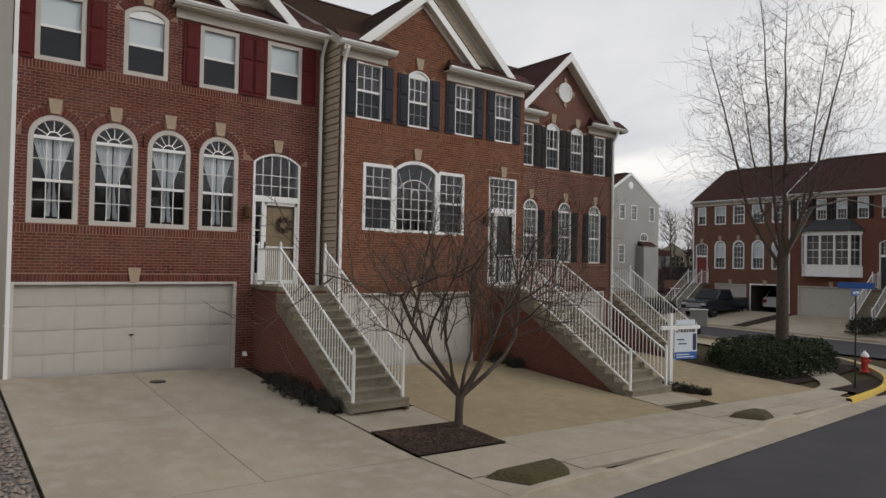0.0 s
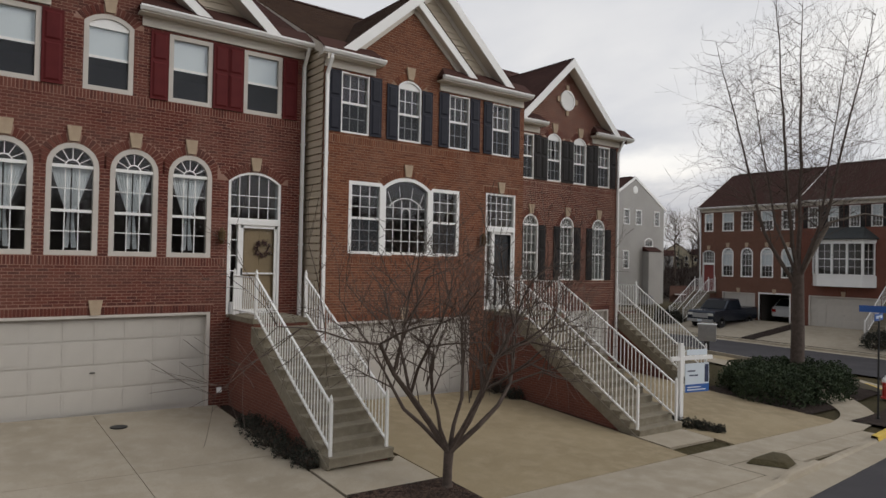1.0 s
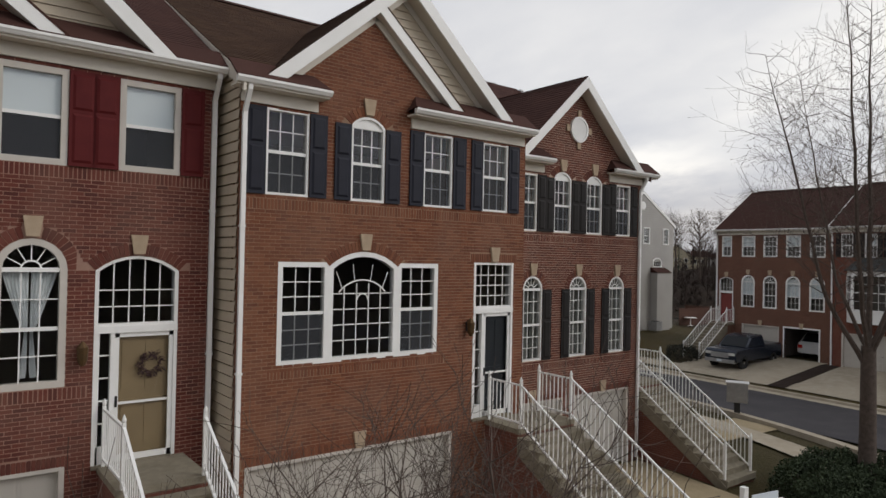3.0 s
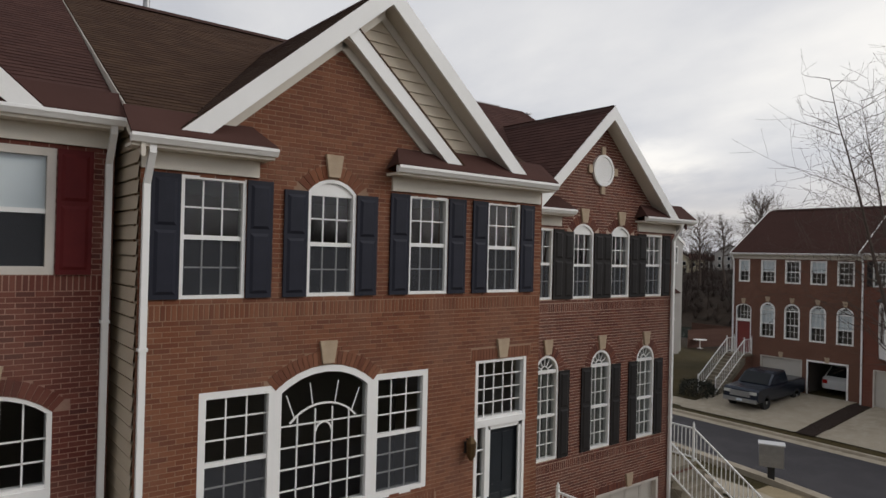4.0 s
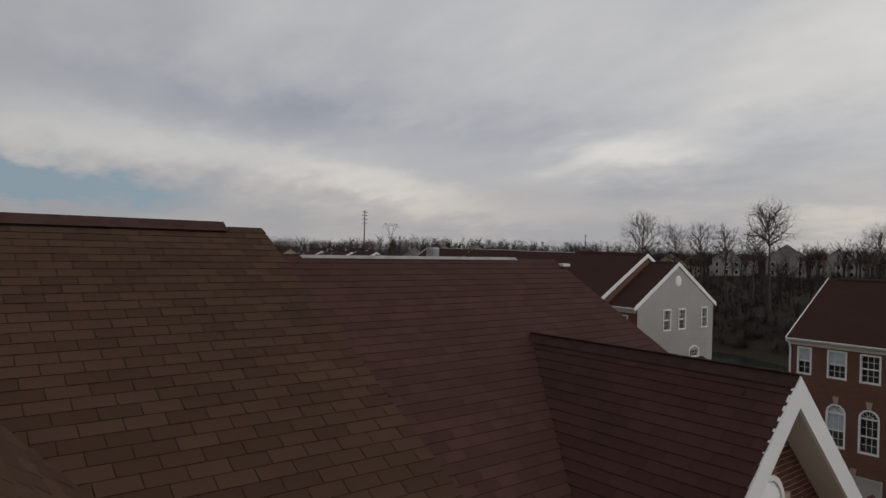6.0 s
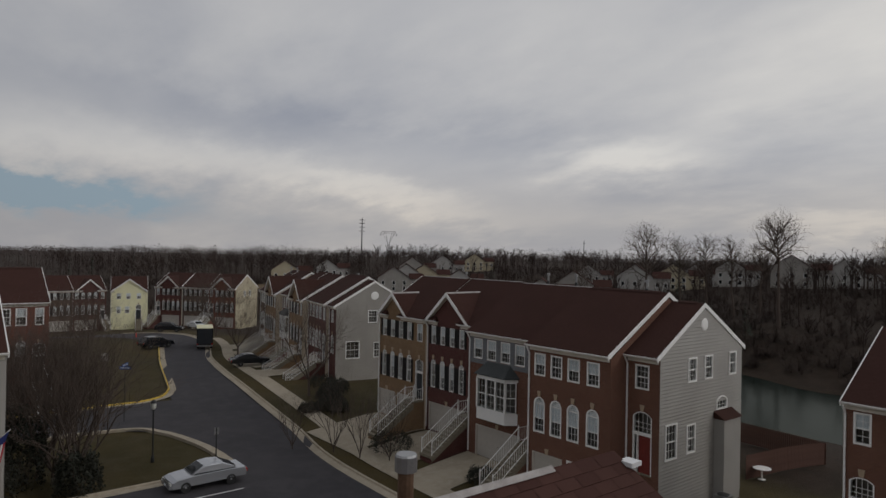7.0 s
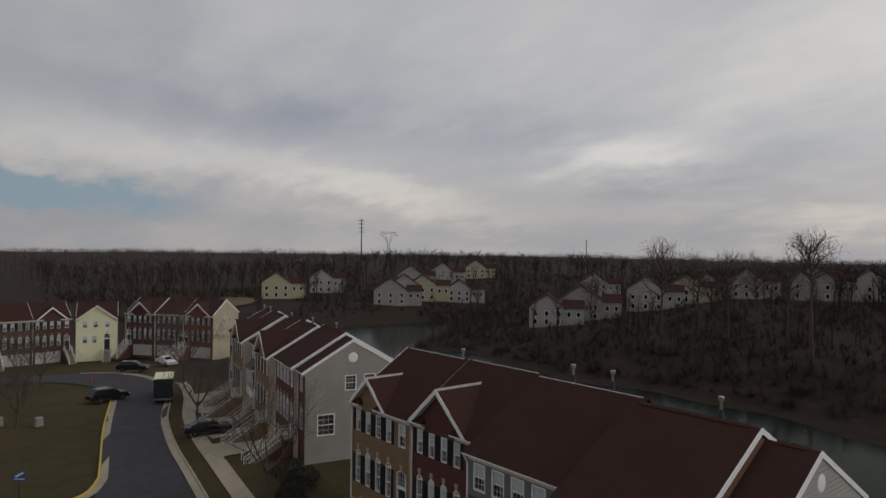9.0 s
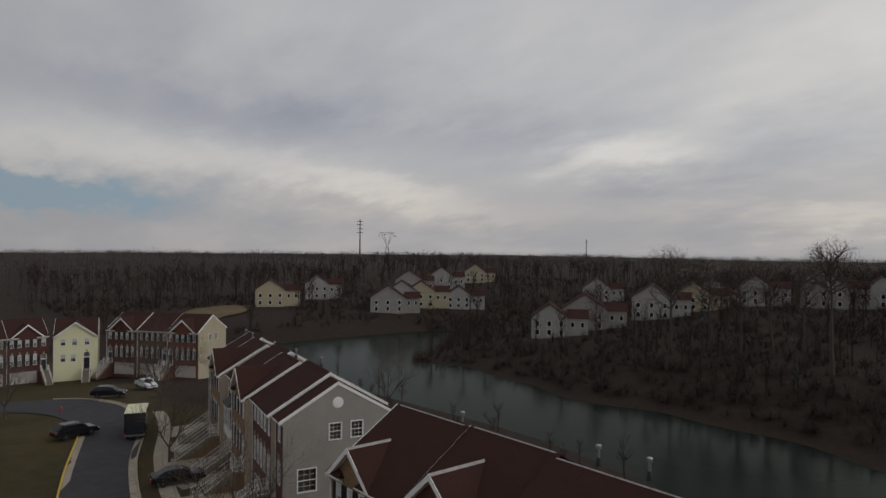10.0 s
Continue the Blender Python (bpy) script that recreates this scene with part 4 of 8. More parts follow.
    net = MB().face((t, 0.020, t), (w - t, 0.020, t), (w - t, 0.020, h * 0.5 - 0.03), (t, 0.020, h * 0.5 - 0.03))
    WINDOWS[key] = (frame.mesh("window"), bars.mesh("sash_grid") if bars.v else None, pane.mesh("pane"), blind.mesh("blind"), net.mesh("insect_screen"))
    return WINDOWS[key]


def add_window(house, u0, u1, v0, v1, rise=0.0, style="sash", trim=0.055, cols=3, rows=2, y=0.05, blind=False, frame_mat="white", label="", screen=False):
    """A window with its frame, bars and pane in an opening of a house."""
    frame, bars, pane, shade, net = window_meshes(u1 - u0, v1 - v0, rise, style, trim, cols, rows)
    w = part("window", frame, frame_mat, house, label, at=(u0, y, v0))
    if bars:
        part("sash_grid", bars, "white", w)
    p = part("pane", pane, "glass", w)
    p.visible_shadow = False
    if blind:
        part("blind", shade, "blind", w)
    if screen:
        part("insect_screen", net, "screen", w, "grey insect screen over the lower sash").visible_shadow = False
    return w


SHUTTERS = {}


def add_shutter(house, u, v0, v1, w, mat, y=-0.012):
    """A raised-panel shutter beside a window."""
    key = (round(w, 3), round(v1 - v0, 3), mat)
    if key not in SHUTTERS:
        h = v1 - v0
        mb = MB().box(0, w, -0.03, 0, 0, h)
        panels = []
        for a, b in ((0.06, h * 0.55), (h * 0.55 + 0.06, h - 0.06)):
            p, q = 0.045, 0.085
            pm = MB()
            lo_, hi_ = [(p, -0.03, a), (w - p, -0.03, a), (w - p, -0.03, b), (p, -0.03, b)], [(q, -0.052, a + 0.04), (w - q, -0.052, a + 0.04), (w - q, -0.052, b - 0.04), (q, -0.052, b - 0.04)]
            pm.v = lo_ + hi_
            pm.f = [(4, 5, 6, 7), (0, 1, 5, 4), (1, 2, 6, 5), (2, 3, 7, 6), (3, 0, 4, 7)]
            panels.append(pm.mesh("panel"))
        SHUTTERS[key] = (mb.mesh("shutter"), panels)
    body, panels = SHUTTERS[key]
    sh = part("shutter", body, mat, house, at=(u, y, v0))
    for pm in panels:
        part("panel", pm, mat, sh)


GARAGE = {}


def add_garage_door(house, u0, u1, h, label, cols=8, near=True):
    """A sectional door with raised panels, set back in its opening."""
    key = (round(u1 - u0, 2), round(h, 2), cols)
    if key not in GARAGE:
        w = u1 - u0
        pw, ph = w / cols, h / 4
        panel = MB().prism([(0.022, 0, 0.026), (pw - 0.022, 0, 0.026), (pw - 0.022, 0, ph - 0.026), (0.022, 0, ph - 0.026)], (0, -0.010, 0))
        panel.prism([(0.075, -0.010, 0.085), (pw - 0.075, -0.010, 0.085), (pw - 0.075, -0.010, ph - 0.085), (0.075, -0.010, ph - 0.085)], (0, -0.007, 0))
        leaf = MB()
        for k in range(4):
            leaf.box(0, w, 0, 0.04, k * ph + 0.004, (k + 1) * ph - 0.004)
        leaf.box(0, w, 0.012, 0.045, -0.14, h)
        GARAGE[key] = (leaf.mesh("garage_door"), panel.mesh("panel"), pw, ph)
    leaf, panel, pw, ph = GARAGE[key]
    d = part("garage_door", leaf, "garage", house, label, at=(u0, 0.13, 0))
    for i in range(cols):
        for j in range(4):
            part("panel", panel, "garage", d, at=(i * pw, 0, j * ph))
    part("handle", MB().box(-0.05, 0.05, -0.035, 0.0, -0.012, 0.012), "dark_metal", d, at=((u1 - u0) / 2, 0, h * 0.42))
    fr = MB().box(-0.05, 0.03, -0.15, 0.05, -0.12, h).box(u1 - u0 - 0.03, u1 - u0 + 0.05, -0.15, 0.05, -0.12, h).box(-0.05, u1 - u0 + 0.05, -0.148, 0.05, h - 0.03, h + 0.03)
    part("garage_frame", fr, "trim", d)
    return d


def gutter(mb, u0, u1, y, z, size=0.13):
    """A moulded gutter: front lip, curved face, back and floor."""
    prof = [(0.0, 0.0), (-size * 0.55, 0.0), (-size * 0.8, size * 0.35), (-size, size * 0.6), (-size, size * 0.95), (-size * 0.9, size), (-size * 0.86, size * 0.82), (-0.02, size * 0.78), (0.0, size)]
    mb.prism([(u0, y + a, z + b) for a, b in prof], (u1 - u0, 0, 0))


def shingles(poly, tab=0.305, course=0.143, seed=3):
    """Tabs over a flat sloping polygon: arrays of vertices and quads. The polygon's first edge is its eave."""
    rnd = random.Random(seed)
    p = [Vector(q) for q in poly]
    n = (p[1] - p[0]).cross(p[2] - p[0]).normalized()
    if n.z < 0:
        n = -n
    e = Vector((0, 0, 1)).cross(n).normalized()
    s = n.cross(e).normalized()
    if s.z < 0:
        s, e = -s, -e
    uv = [((q - p[0]).dot(e), (q - p[0]).dot(s)) for q in p]
    lo, hi = min(v for _, v in uv), max(v for _, v in uv)
    boxes, k, v = [], 0, lo
    while v < hi - 0.02:
        mid = v + course / 2
        cuts = []
        for (a, b), (c, d) in zip(uv, uv[1:] + uv[:1]):
            if (b <= mid) != (d <= mid):
                cuts.append(a + (c - a) * (mid - b) / (d - b))
        cuts.sort()
        for a, b in zip(cuts[::2], cuts[1::2]):
            u = math.floor(a / tab) * tab - tab / 2 * (k % 2)
            while u < b:
                c, d = max(a, u + 0.004), min(b, u + tab - 0.004)
                if d - c > 0.03:
                    boxes.append((c, d, v, v + course + 0.01, rnd.random() * 0.003))
                u += tab
        v += course
        k += 1
    verts, faces = [], []
    for a, b, c, d, r in boxes:
        i = len(verts)
        low, high = 0.011 + r, 0.004
        for u, w, lift in ((a, c, -0.004), (b, c, -0.004), (a, c, low), (b, c, low), (b, d, high), (a, d, high)):
            verts.append(tuple(p[0] + e * u + s * w + n * lift))
        faces += [(i + 2, i + 3, i + 4, i + 5), (i, i + 1, i + 3, i + 2)]
    return verts, faces, len(boxes)


# ---------------------------------------------------------------- townhouses
def rake(house, pts_out, drop, y0, wall_y, mat="white", frieze=0.0, deep=0.02):
    """A sloping barge board from its upper line (two points in u, z), the soffit behind it and a frieze board on the wall under that."""
    (a, b), (c, d) = pts_out
    f = a + (c - a) * drop / (d - b)
    board = MB().prism([(a, y0, b), (c, y0, d), (c, y0, d - drop), (f, y0, b)], (0, 0.04, 0))
    part("barge_board", board, mat, house)
    so = MB().prism([(f, y0 + 0.04, b + 0.006), (c, y0 + 0.04, d - drop + 0.006), (c, y0 + 0.04, d - drop + 0.046), (f, y0 + 0.04, b + 0.046)], (0, wall_y - y0 - 0.04, 0))
    part("soffit", so, "cream", house)
    if frieze:
        h = a + (c - a) * (drop + frieze) / (d - b)
        fb = MB().prism([(f, wall_y - 0.035, b), (c, wall_y - 0.035, d - drop), (c, wall_y - 0.035, d - drop - frieze), (h, wall_y - 0.035, b)], (0, deep, 0))
        part("rake_frieze", fb, "cream", house)


def vent_round(house, u, z, r, y):
    mb = MB()
    n = 20
    c = [(u + r * math.cos(2 * math.pi * k / n), z + r * math.sin(2 * math.pi * k / n)) for k in range(n)]
    i = [(u + 0.84 * r * math.cos(2 * math.pi * k / n), z + 0.84 * r * math.sin(2 * math.pi * k / n)) for k in range(n)]
    ring(mb, c, i, y - 0.06, y)
    mb.face(*[(p, y - 0.012, q) for p, q in i])
    v = part("gable_vent", mb, "white", house, "white round louvred vent")
    k = 9
    for j in range(k):
        zz = z - 0.8 * r + 1.6 * r * (j + 0.5) / k
        h = math.sqrt(max(0.01, (0.84 * r) ** 2 - (zz - z) ** 2))
        part("slat", MB().prism([(u - h, y - 0.05, zz - 0.03), (u + h, y - 0.05, zz - 0.03), (u + h, y - 0.02, zz + 0.05), (u - h, y - 0.02, zz + 0.05)], (0, 0.008, 0.0)), "white", v)
    for ang in (0, 90, 180, 270):
        ca, sa = math.cos(radians(ang)), math.sin(radians(ang))
        cu, cz = u + ca * (r + 0.09), z + sa * (r + 0.09)
        part("keystone", MB().box(cu - 0.07, cu + 0.07, y - 0.045, y, cz - 0.09, cz + 0.09), "stone", house)


def add_door(house, u0, u1, v0, vt, v1, rise, mat, side="left", storm=True, near=True):
    """An entrance: frame, side light, door leaf, and a glazed light over it."""
    fr = MB().box(u0, u0 + 0.06, -0.01, 0.2, v0, v1).box(u1 - 0.06, u1, -0.01, 0.2, v0, v1).box(u0, u1, -0.02, 0.2, vt - 0.06, vt + 0.06)
    frame = part("door_frame", fr, "white", house)
    add_window(house, u0, u1, vt + 0.05, v1, rise, "grid", 0.05, 5 if near else 4, 4 if rise == 0 else 3, 0.04, frame_mat="white")
    sw = 0.27 if u1 - u0 > 1.1 else 0.0
    s0, s1 = (u0 + 0.06, u0 + 0.06 + sw) if side == "left" else (u1 - 0.06 - sw, u1 - 0.06)
    d0, d1 = (s1, u1 - 0.06) if side == "left" else (u0 + 0.06, s0)
    if sw:
        li = MB().box(s0, s0 + 0.035, 0.02, 0.12, v0, vt).box(s1 - 0.07, s1, -0.005, 0.12, v0, vt).box(s0, s1, 0.02, 0.12, v0, v0 + 0.3)
        for k in range(1, 5):
            z = v0 + 0.3 + (vt - v0 - 0.36) * k / 5
            li.box(s0, s1, 0.05, 0.08, z - 0.012, z + 0.012)
        sl = part("side_light", li, "white", house)
        p = part("pane", MB().face((s0, 0.075, v0), (s1, 0.075, v0), (s1, 0.075, vt), (s0, 0.075, vt)), "glass", sl)
        p.visible_shadow = False
    leaf = MB().box(d0, d1, 0.12, 0.17, v0, vt - 0.06)
    for a, b in ((0.12, 0.46), (0.54, 0.9)):
        for c, e in ((0.14, 0.46), (0.54, 0.86)):
            leaf.box(d0 + (d1 - d0) * c, d0 + (d1 - d0) * e, 0.108, 0.12, v0 + (vt - v0) * a, v0 + (vt - v0) * b)
    door = part("door", leaf, mat, house)
    if storm:
        st = MB().box(d0, d0 + 0.07, 0.02, 0.06, v0 + 0.02, vt - 0.06).box(d1 - 0.07, d1, 0.02, 0.06, v0 + 0.02, vt - 0.06)
        st.box(d0, d1, 0.02, 0.06, v0 + 0.02, v0 + 0.12).box(d0, d1, 0.02, 0.06, vt - 0.14, vt - 0.06)
        st.box(d0, d1, 0.025, 0.055, v0 + 0.98, v0 + 1.02)
        sd = part("storm_door", st, "white", house, "white storm door with a full glass pane")
        p = part("pane", MB().face((d0, 0.04, v0), (d1, 0.04, v0), (d1, 0.04, vt - 0.06), (d0, 0.04, vt - 0.06)), "storm_glass", sd)
        p.visible_shadow = False
        part("handle", MB().box(d0 + 0.02, d0 + 0.05, -0.02, 0.02, v0 + 0.95, v0 + 1.13), "dark_metal", sd)
    part("threshold", MB().box(u0, u1, -0.05, 0.2, v0 - 0.05, v0 + 0.01), "step_concrete", house)
    return frame, (d0, d1)


def lap_holes(mb, rng, z0, z1, y, holes, exposure=0.115):
    z = z0
    while z < z1 - 0.02:
        t, mid = min(z + exposure, z1), z + exposure / 2
        (a, b), (c, d) = rng(z), rng(t)
        pieces = [(a, b, c, d)]
        for h in holes:
            if h[2] < mid < h[3]:
                nxt = []
                for p in pieces:
                    if h[1] <= p[0] or h[0] >= p[1]:
                        nxt.append(p)
                        continue
                    if p[0] < h[0]:
                        nxt.append((p[0], h[0], p[2], h[0]))
                    if p[1] > h[1]:
                        nxt.append((h[1], p[1], h[1], p[3]))
                pieces = nxt
        for a, b, c, d in pieces:
            if b - a > 0.02:
                k = (t - 0.028 - z) / (t - z)
                e, f = a + (min(c, d) - a) * k, b + (max(d, c) - b) * k
                mb.face((a, y - 0.028, z), (b, y - 0.028, z), (f, y - 0.012, t - 0.028), (e, y - 0.012, t - 0.028))
                mb.face((e, y - 0.012, t - 0.028), (f, y - 0.012, t - 0.028), (f, y + 0.03, t - 0.028), (e, y + 0.03, t - 0.028))
                mb.face((e, y + 0.03, t - 0.028), (f, y + 0.03, t - 0.028), (max(d, c), y + 0.03, t), (min(c, d), y + 0.03, t))
                mb.face((a, y + 0.03, z), (b, y + 0.03, z), (b, y - 0.028, z), (a, y - 0.028, z))
        z += exposure


def end_wall(house, side, s, mat, lap=True, windows=()):
    """A gable end wall: boards round its windows. side: 'left' or 'right'."""
    w, D, E, p = s["w"], s["depth"], s["eave"] - 0.15, s["pitch"]
    lo, hi = -0.0, D
    rng = lambda z: (lo, hi) if z <= E else (lo + (z - E) / p - 0.2, hi - (z - E) / p + 0.2)  # noqa: E731
    top = E + p * (D / 2 + 0.1)
    mb = MB()
    if lap:
        lap_holes(mb, rng, -0.6, top, 0.0, [(q[0], q[1], q[2], q[3]) for q in windows], 0.19)
    else:
        mb.face((lo, 0, -0.6), (hi, 0, -0.6), (hi, 0, E), (D / 2, 0, top), (lo, 0, E))
    if side == "right":
        mb.v = [(w - y - s.get("hip", 0.0) * clip((z - E) / (top - E), 0, 1), u, z) for u, y, z in mb.v]
    else:
        mb.v = [(y, u, z) for u, y, z in mb.v]
    part("side_wall", mb, mat, house)
    for a, b, c, d, style in windows:
        win = add_window(house, a, b, c, d, 0.0 if style != "half" else (b - a) * 0.22, "sash" if style == "sash" else "grid", 0.09, 3, 2, 0)
        if side == "right":
            win.rotation_euler, win.location = (0, 0, radians(90)), (w + 0.03, a, c)
        else:
            win.rotation_euler, win.location = (0, 0, radians(-90)), (-0.03, b, c)


KEYSTONE = {}


def townhouse(m, s, label, group="", near=False):
    """A row house: front wall with its openings, windows, doors, roof with gables, gutters."""
    house = empty("townhouse", m, label, "house", group)
    w, D, E, p = s["w"], s["depth"], s["eave"], s["pitch"]
    ops = []
    for q in s["windows"]:
        ops.append((q["u"][0], q["u"][1], q["v"][0], q["v"][1], q.get("rise", 0.0), "w", q.get("ring", 0.2 if q.get("rise", 0) > 0 else 0.0)))
    for q in s.get("doors", ()):
        ops.append((q["u"][0], q["u"][1], q["v"][0], q["v"][2], q.get("rise", 0.0), "d", 0.2))
    for q in s.get("garages", ()):
        ops.append((q["u"][0], q["u"][1], -0.12, q["h"], 0.0, "g", 0.2))
    base = -0.7
    wall = wall_with_openings(w, E - 0.12 - base, [(o[0], o[1], o[2] - base, o[3] - base, o[4]) for o in ops])
    wall.v = [(x, y, z + base) for x, y, z in wall.v]
    g = s.get("gable")
    sl = (g["peak"] - E) / (g["c"] - g["g0"]) if g else 0
    if g:
        fu, ju, jz = g.get("inner", (g["g1"], g["c"], g["peak"]))
        si = (jz - E) / (fu - ju) if "inner" in g else (g["peak"] - E) / (g["g1"] - g["c"])
        apex_u = ju if "inner" in g else g["c"]
        apex_z = jz + 0.05 if "inner" in g else g["peak"] - 0.2
        wall.prism([(g["g0"] + 0.3, 0, E - 0.12), (fu - 0.25, 0, E - 0.12), (apex_u, 0, apex_z)], (0, 0.2, 0))
    front = part("front_wall", wall, s["mortar"] if near else s["wall"], house)
    # brickwork
    if near:
        gr = None
        if g:
            gr = (apex_z - 0.05, lambda z: (g["g0"] + 0.25 + (z - E) / sl, fu - 0.25 - (z - E) / si))
        shift = [(o[0], o[1], o[2] - base, o[3] - base, o[4], o[5], o[6]) for o in ops]
        gz = None if gr is None else (gr[0] - base, lambda z: gr[1](z + base))
        boxes = brick_wall(w, E - 0.14 - base, shift, [(z - base, a, b) for z, a, b in s.get("soldiers", ())], gz, 0.0, s.get("seed", 1))
        boxes = [(a, b, c + base, d + base, q) for a, b, c, d, q in boxes]
        single = [q for q in boxes if s.get("singles") and s["singles"](q)]
        rest = [q for q in boxes if not (s.get("singles") and s["singles"](q))]
        tagged(part("brickwork", bricks_mesh("brickwork", rest), s["brick"], house), kind="stuff")
        if single:
            shared = {}
            for a, b, c, d, q in single:
                key = (round(b - a, 3), round(d - c, 3))
                if key not in shared:
                    shared[key] = bricks_mesh("brick", [(0, b - a, 0, d - c, 0.006)])
                part("brick", shared[key], s["brick1"], front, at=(a, 0, c))
        rings = MB()
        for o in ops:
            if o[6] > 0 and not (o[5] == "w" and o[4] <= 0):
                arch_bricks(rings, o, 0.2)
        if rings.v:
            tagged(part("arch_bricks", rings, s["brick"], house), kind="stuff")
    for o in ops:
        if o[6] > 0 and (o[4] > 0 or o[5] != "w"):
            if "keystone" not in KEYSTONE:
                ks = MB()
                keystone(ks, 0, 0, 0, 1.08)
                KEYSTONE["keystone"] = ks.mesh("keystone")
            part("keystone", KEYSTONE["keystone"], "stone", house, at=((o[0] + o[1]) / 2, -0.005, o[3] + o[4] + 0.03))
    for q in s["windows"]:
        style = q.get("style", "sash")
        if style == "triple":
            a, b = q["u"]
            continue
        add_window(house, *q["u"], *q["v"], q.get("rise", 0.0), style, q.get("trim", 0.055), q.get("cols", 3), q.get("rows", 2), 0.03, q.get("blind", False), q.get("frame", "white"), "", near and style == "sash")
        if q.get("shutter"):
            sw = q.get("sw", 0.36)
            if q.get("left", True):
                add_shutter(house, q["u"][0] - sw - 0.01, q["v"][0], q["v"][1], sw, q["shutter"])
            if q.get("right", True):
                add_shutter(house, q["u"][1] + 0.01, q["v"][0], q["v"][1], sw, q["shutter"])
    for q in s.get("doors", ()):
        add_door(house, *q["u"], *q["v"], q.get("rise", 0.0), q.get("mat", "door_dark"), q.get("side", "left"), q.get("storm", near), near)
    for q in s.get("garages", ()):
        if q.get("open"):
            fr = MB().box(q["u"][0] - 0.09, q["u"][0], -0.03, 0.2, 0, q["h"] + 0.1).box(q["u"][1], q["u"][1] + 0.09, -0.03, 0.2, 0, q["h"] + 0.1).box(q["u"][0], q["u"][1], -0.03, 0.2, q["h"], q["h"] + 0.1)
            part("garage_frame", fr, "white", house, "open garage doorway with white frame")
            part("garage_floor", MB().box(q["u"][0] - 0.3, q["u"][1] + 0.3, 0.05, 6.5, -0.1, 0.0), "step_concrete", house)
            # garage walls take the same dark shade tone
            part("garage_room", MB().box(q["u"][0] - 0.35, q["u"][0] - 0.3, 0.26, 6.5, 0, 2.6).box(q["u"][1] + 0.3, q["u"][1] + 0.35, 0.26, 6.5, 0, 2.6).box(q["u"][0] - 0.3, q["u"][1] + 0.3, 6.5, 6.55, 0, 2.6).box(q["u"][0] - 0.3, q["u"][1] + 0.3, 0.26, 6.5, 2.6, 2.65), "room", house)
        else:
            add_garage_door(house, *q["u"], q["h"], "closed white panelled garage door", q.get("cols", 8))
    # body
    yr, zr = D / 2, E + p * (D / 2 + 0.3)
    back = MB().box(0, w, D - 0.2, D, base, E - 0.1)
    part("back_wall", back, s.get("side", "siding_tan"), house)
    for side in ("left", "right"):
        end_wall(house, side, s, s.get("side", "siding_tan"), side in s.get("lap", ()), s.get(side + "_windows", ()))
    # solid dark blocks added close behind the panes in place of shaded rooms
    if not near and D > 4:
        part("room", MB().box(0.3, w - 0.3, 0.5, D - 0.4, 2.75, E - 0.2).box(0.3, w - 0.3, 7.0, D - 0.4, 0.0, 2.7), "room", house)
    # partition and floors added in the shade tone to stop the view through
    if near:
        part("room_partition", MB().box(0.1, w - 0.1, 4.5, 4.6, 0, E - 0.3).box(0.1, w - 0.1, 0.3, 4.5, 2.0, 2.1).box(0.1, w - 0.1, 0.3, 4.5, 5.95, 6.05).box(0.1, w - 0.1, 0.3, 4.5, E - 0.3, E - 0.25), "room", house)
    # roof
    ol, orr = s.get("over", (0.05, 0.05))
    ye, zb = -0.34, E + 0.02
    eave_l = [(-ol, ye, zb)]
    if g:
        ystar = ye + (g["peak"] - E) / p
        eave = [(-ol, ye, zb), (g["g0"], ye, zb), (g["c"], ystar, g["peak"] + 0.02), (g["g1"], ye, zb), (w + orr, ye, zb)]
        if g["g0"] < -ol + 0.05:
            eave = eave[1:]
            eave[0] = (-ol, ye, zb)
    else:
        eave = [(-ol, ye, zb), (w + orr, ye, zb)]
    zr2 = E + p * (yr - ye) + 0.02
    hip = s.get("hip", 0.0)
    front_poly = eave + [(w + orr - hip, yr, zr2), (-ol, yr, zr2)]
    smat = s.get("shingle", "shingle_far")
    rf = MB().prism(front_poly, (0, 0, -0.06))
    rf.prism([(w + orr, D - ye, zb), (-ol, D - ye, zb), (-ol, yr, zr2), (w + orr - hip, yr, zr2)], (0, 0, -0.06))
    roof = part("roof", rf, smat, house)
    tiles = []
    if near:
        tiles.append(front_poly)
    if g:
        yf = -g.get("out", 0.375) + 0.015
        for foot in (g["g0"], g["g1"]):
            tri = [(foot, yf, zb + 0.012), (g["c"], ystar + 0.03, g["peak"] + 0.035), (g["c"], yf, g["peak"] + 0.035)]
            part("gable_roof", MB().prism(tri, (0, 0, -0.05)), smat, house)
            if near:
                tiles.append(tri)
        part("gable_ridge", MB().prism([(g["c"] - 0.13, yf, g["peak"] - 0.055), (g["c"], yf, g["peak"] + 0.065), (g["c"] + 0.13, yf, g["peak"] - 0.055)], (0, ystar - yf, 0)), "ridge" if near else s.get("cap", "ridge"), house)
    if near:
        for k, poly in enumerate(tiles):
            vs, fs, count = shingles(poly, seed=k + 5)
            keep = s.get("single_tiles") == k
            if keep:
                shared_n = 0
                for j in range(count):
                    vv = vs[6 * j : 6 * j + 6]
                    o = Vector(vv[0])
                    mb = MB()
                    mb.v = [tuple(Vector(q) - o) for q in vv]
                    mb.f = [(2, 3, 4, 5), (0, 1, 3, 2)]
                    key = ("t", k, round((Vector(vv[1]) - o).length, 3), round(mb.v[2][2], 3))
                    if key not in SHUTTERS:
                        SHUTTERS[key] = mb.mesh("shingle")
                    part("shingle", SHUTTERS[key], smat, roof, at=o)
            else:
                mb = MB()
                mb.v, mb.f = vs, fs
                tagged(part("shingles", mb, smat, house), kind="stuff")
    cap = MB()
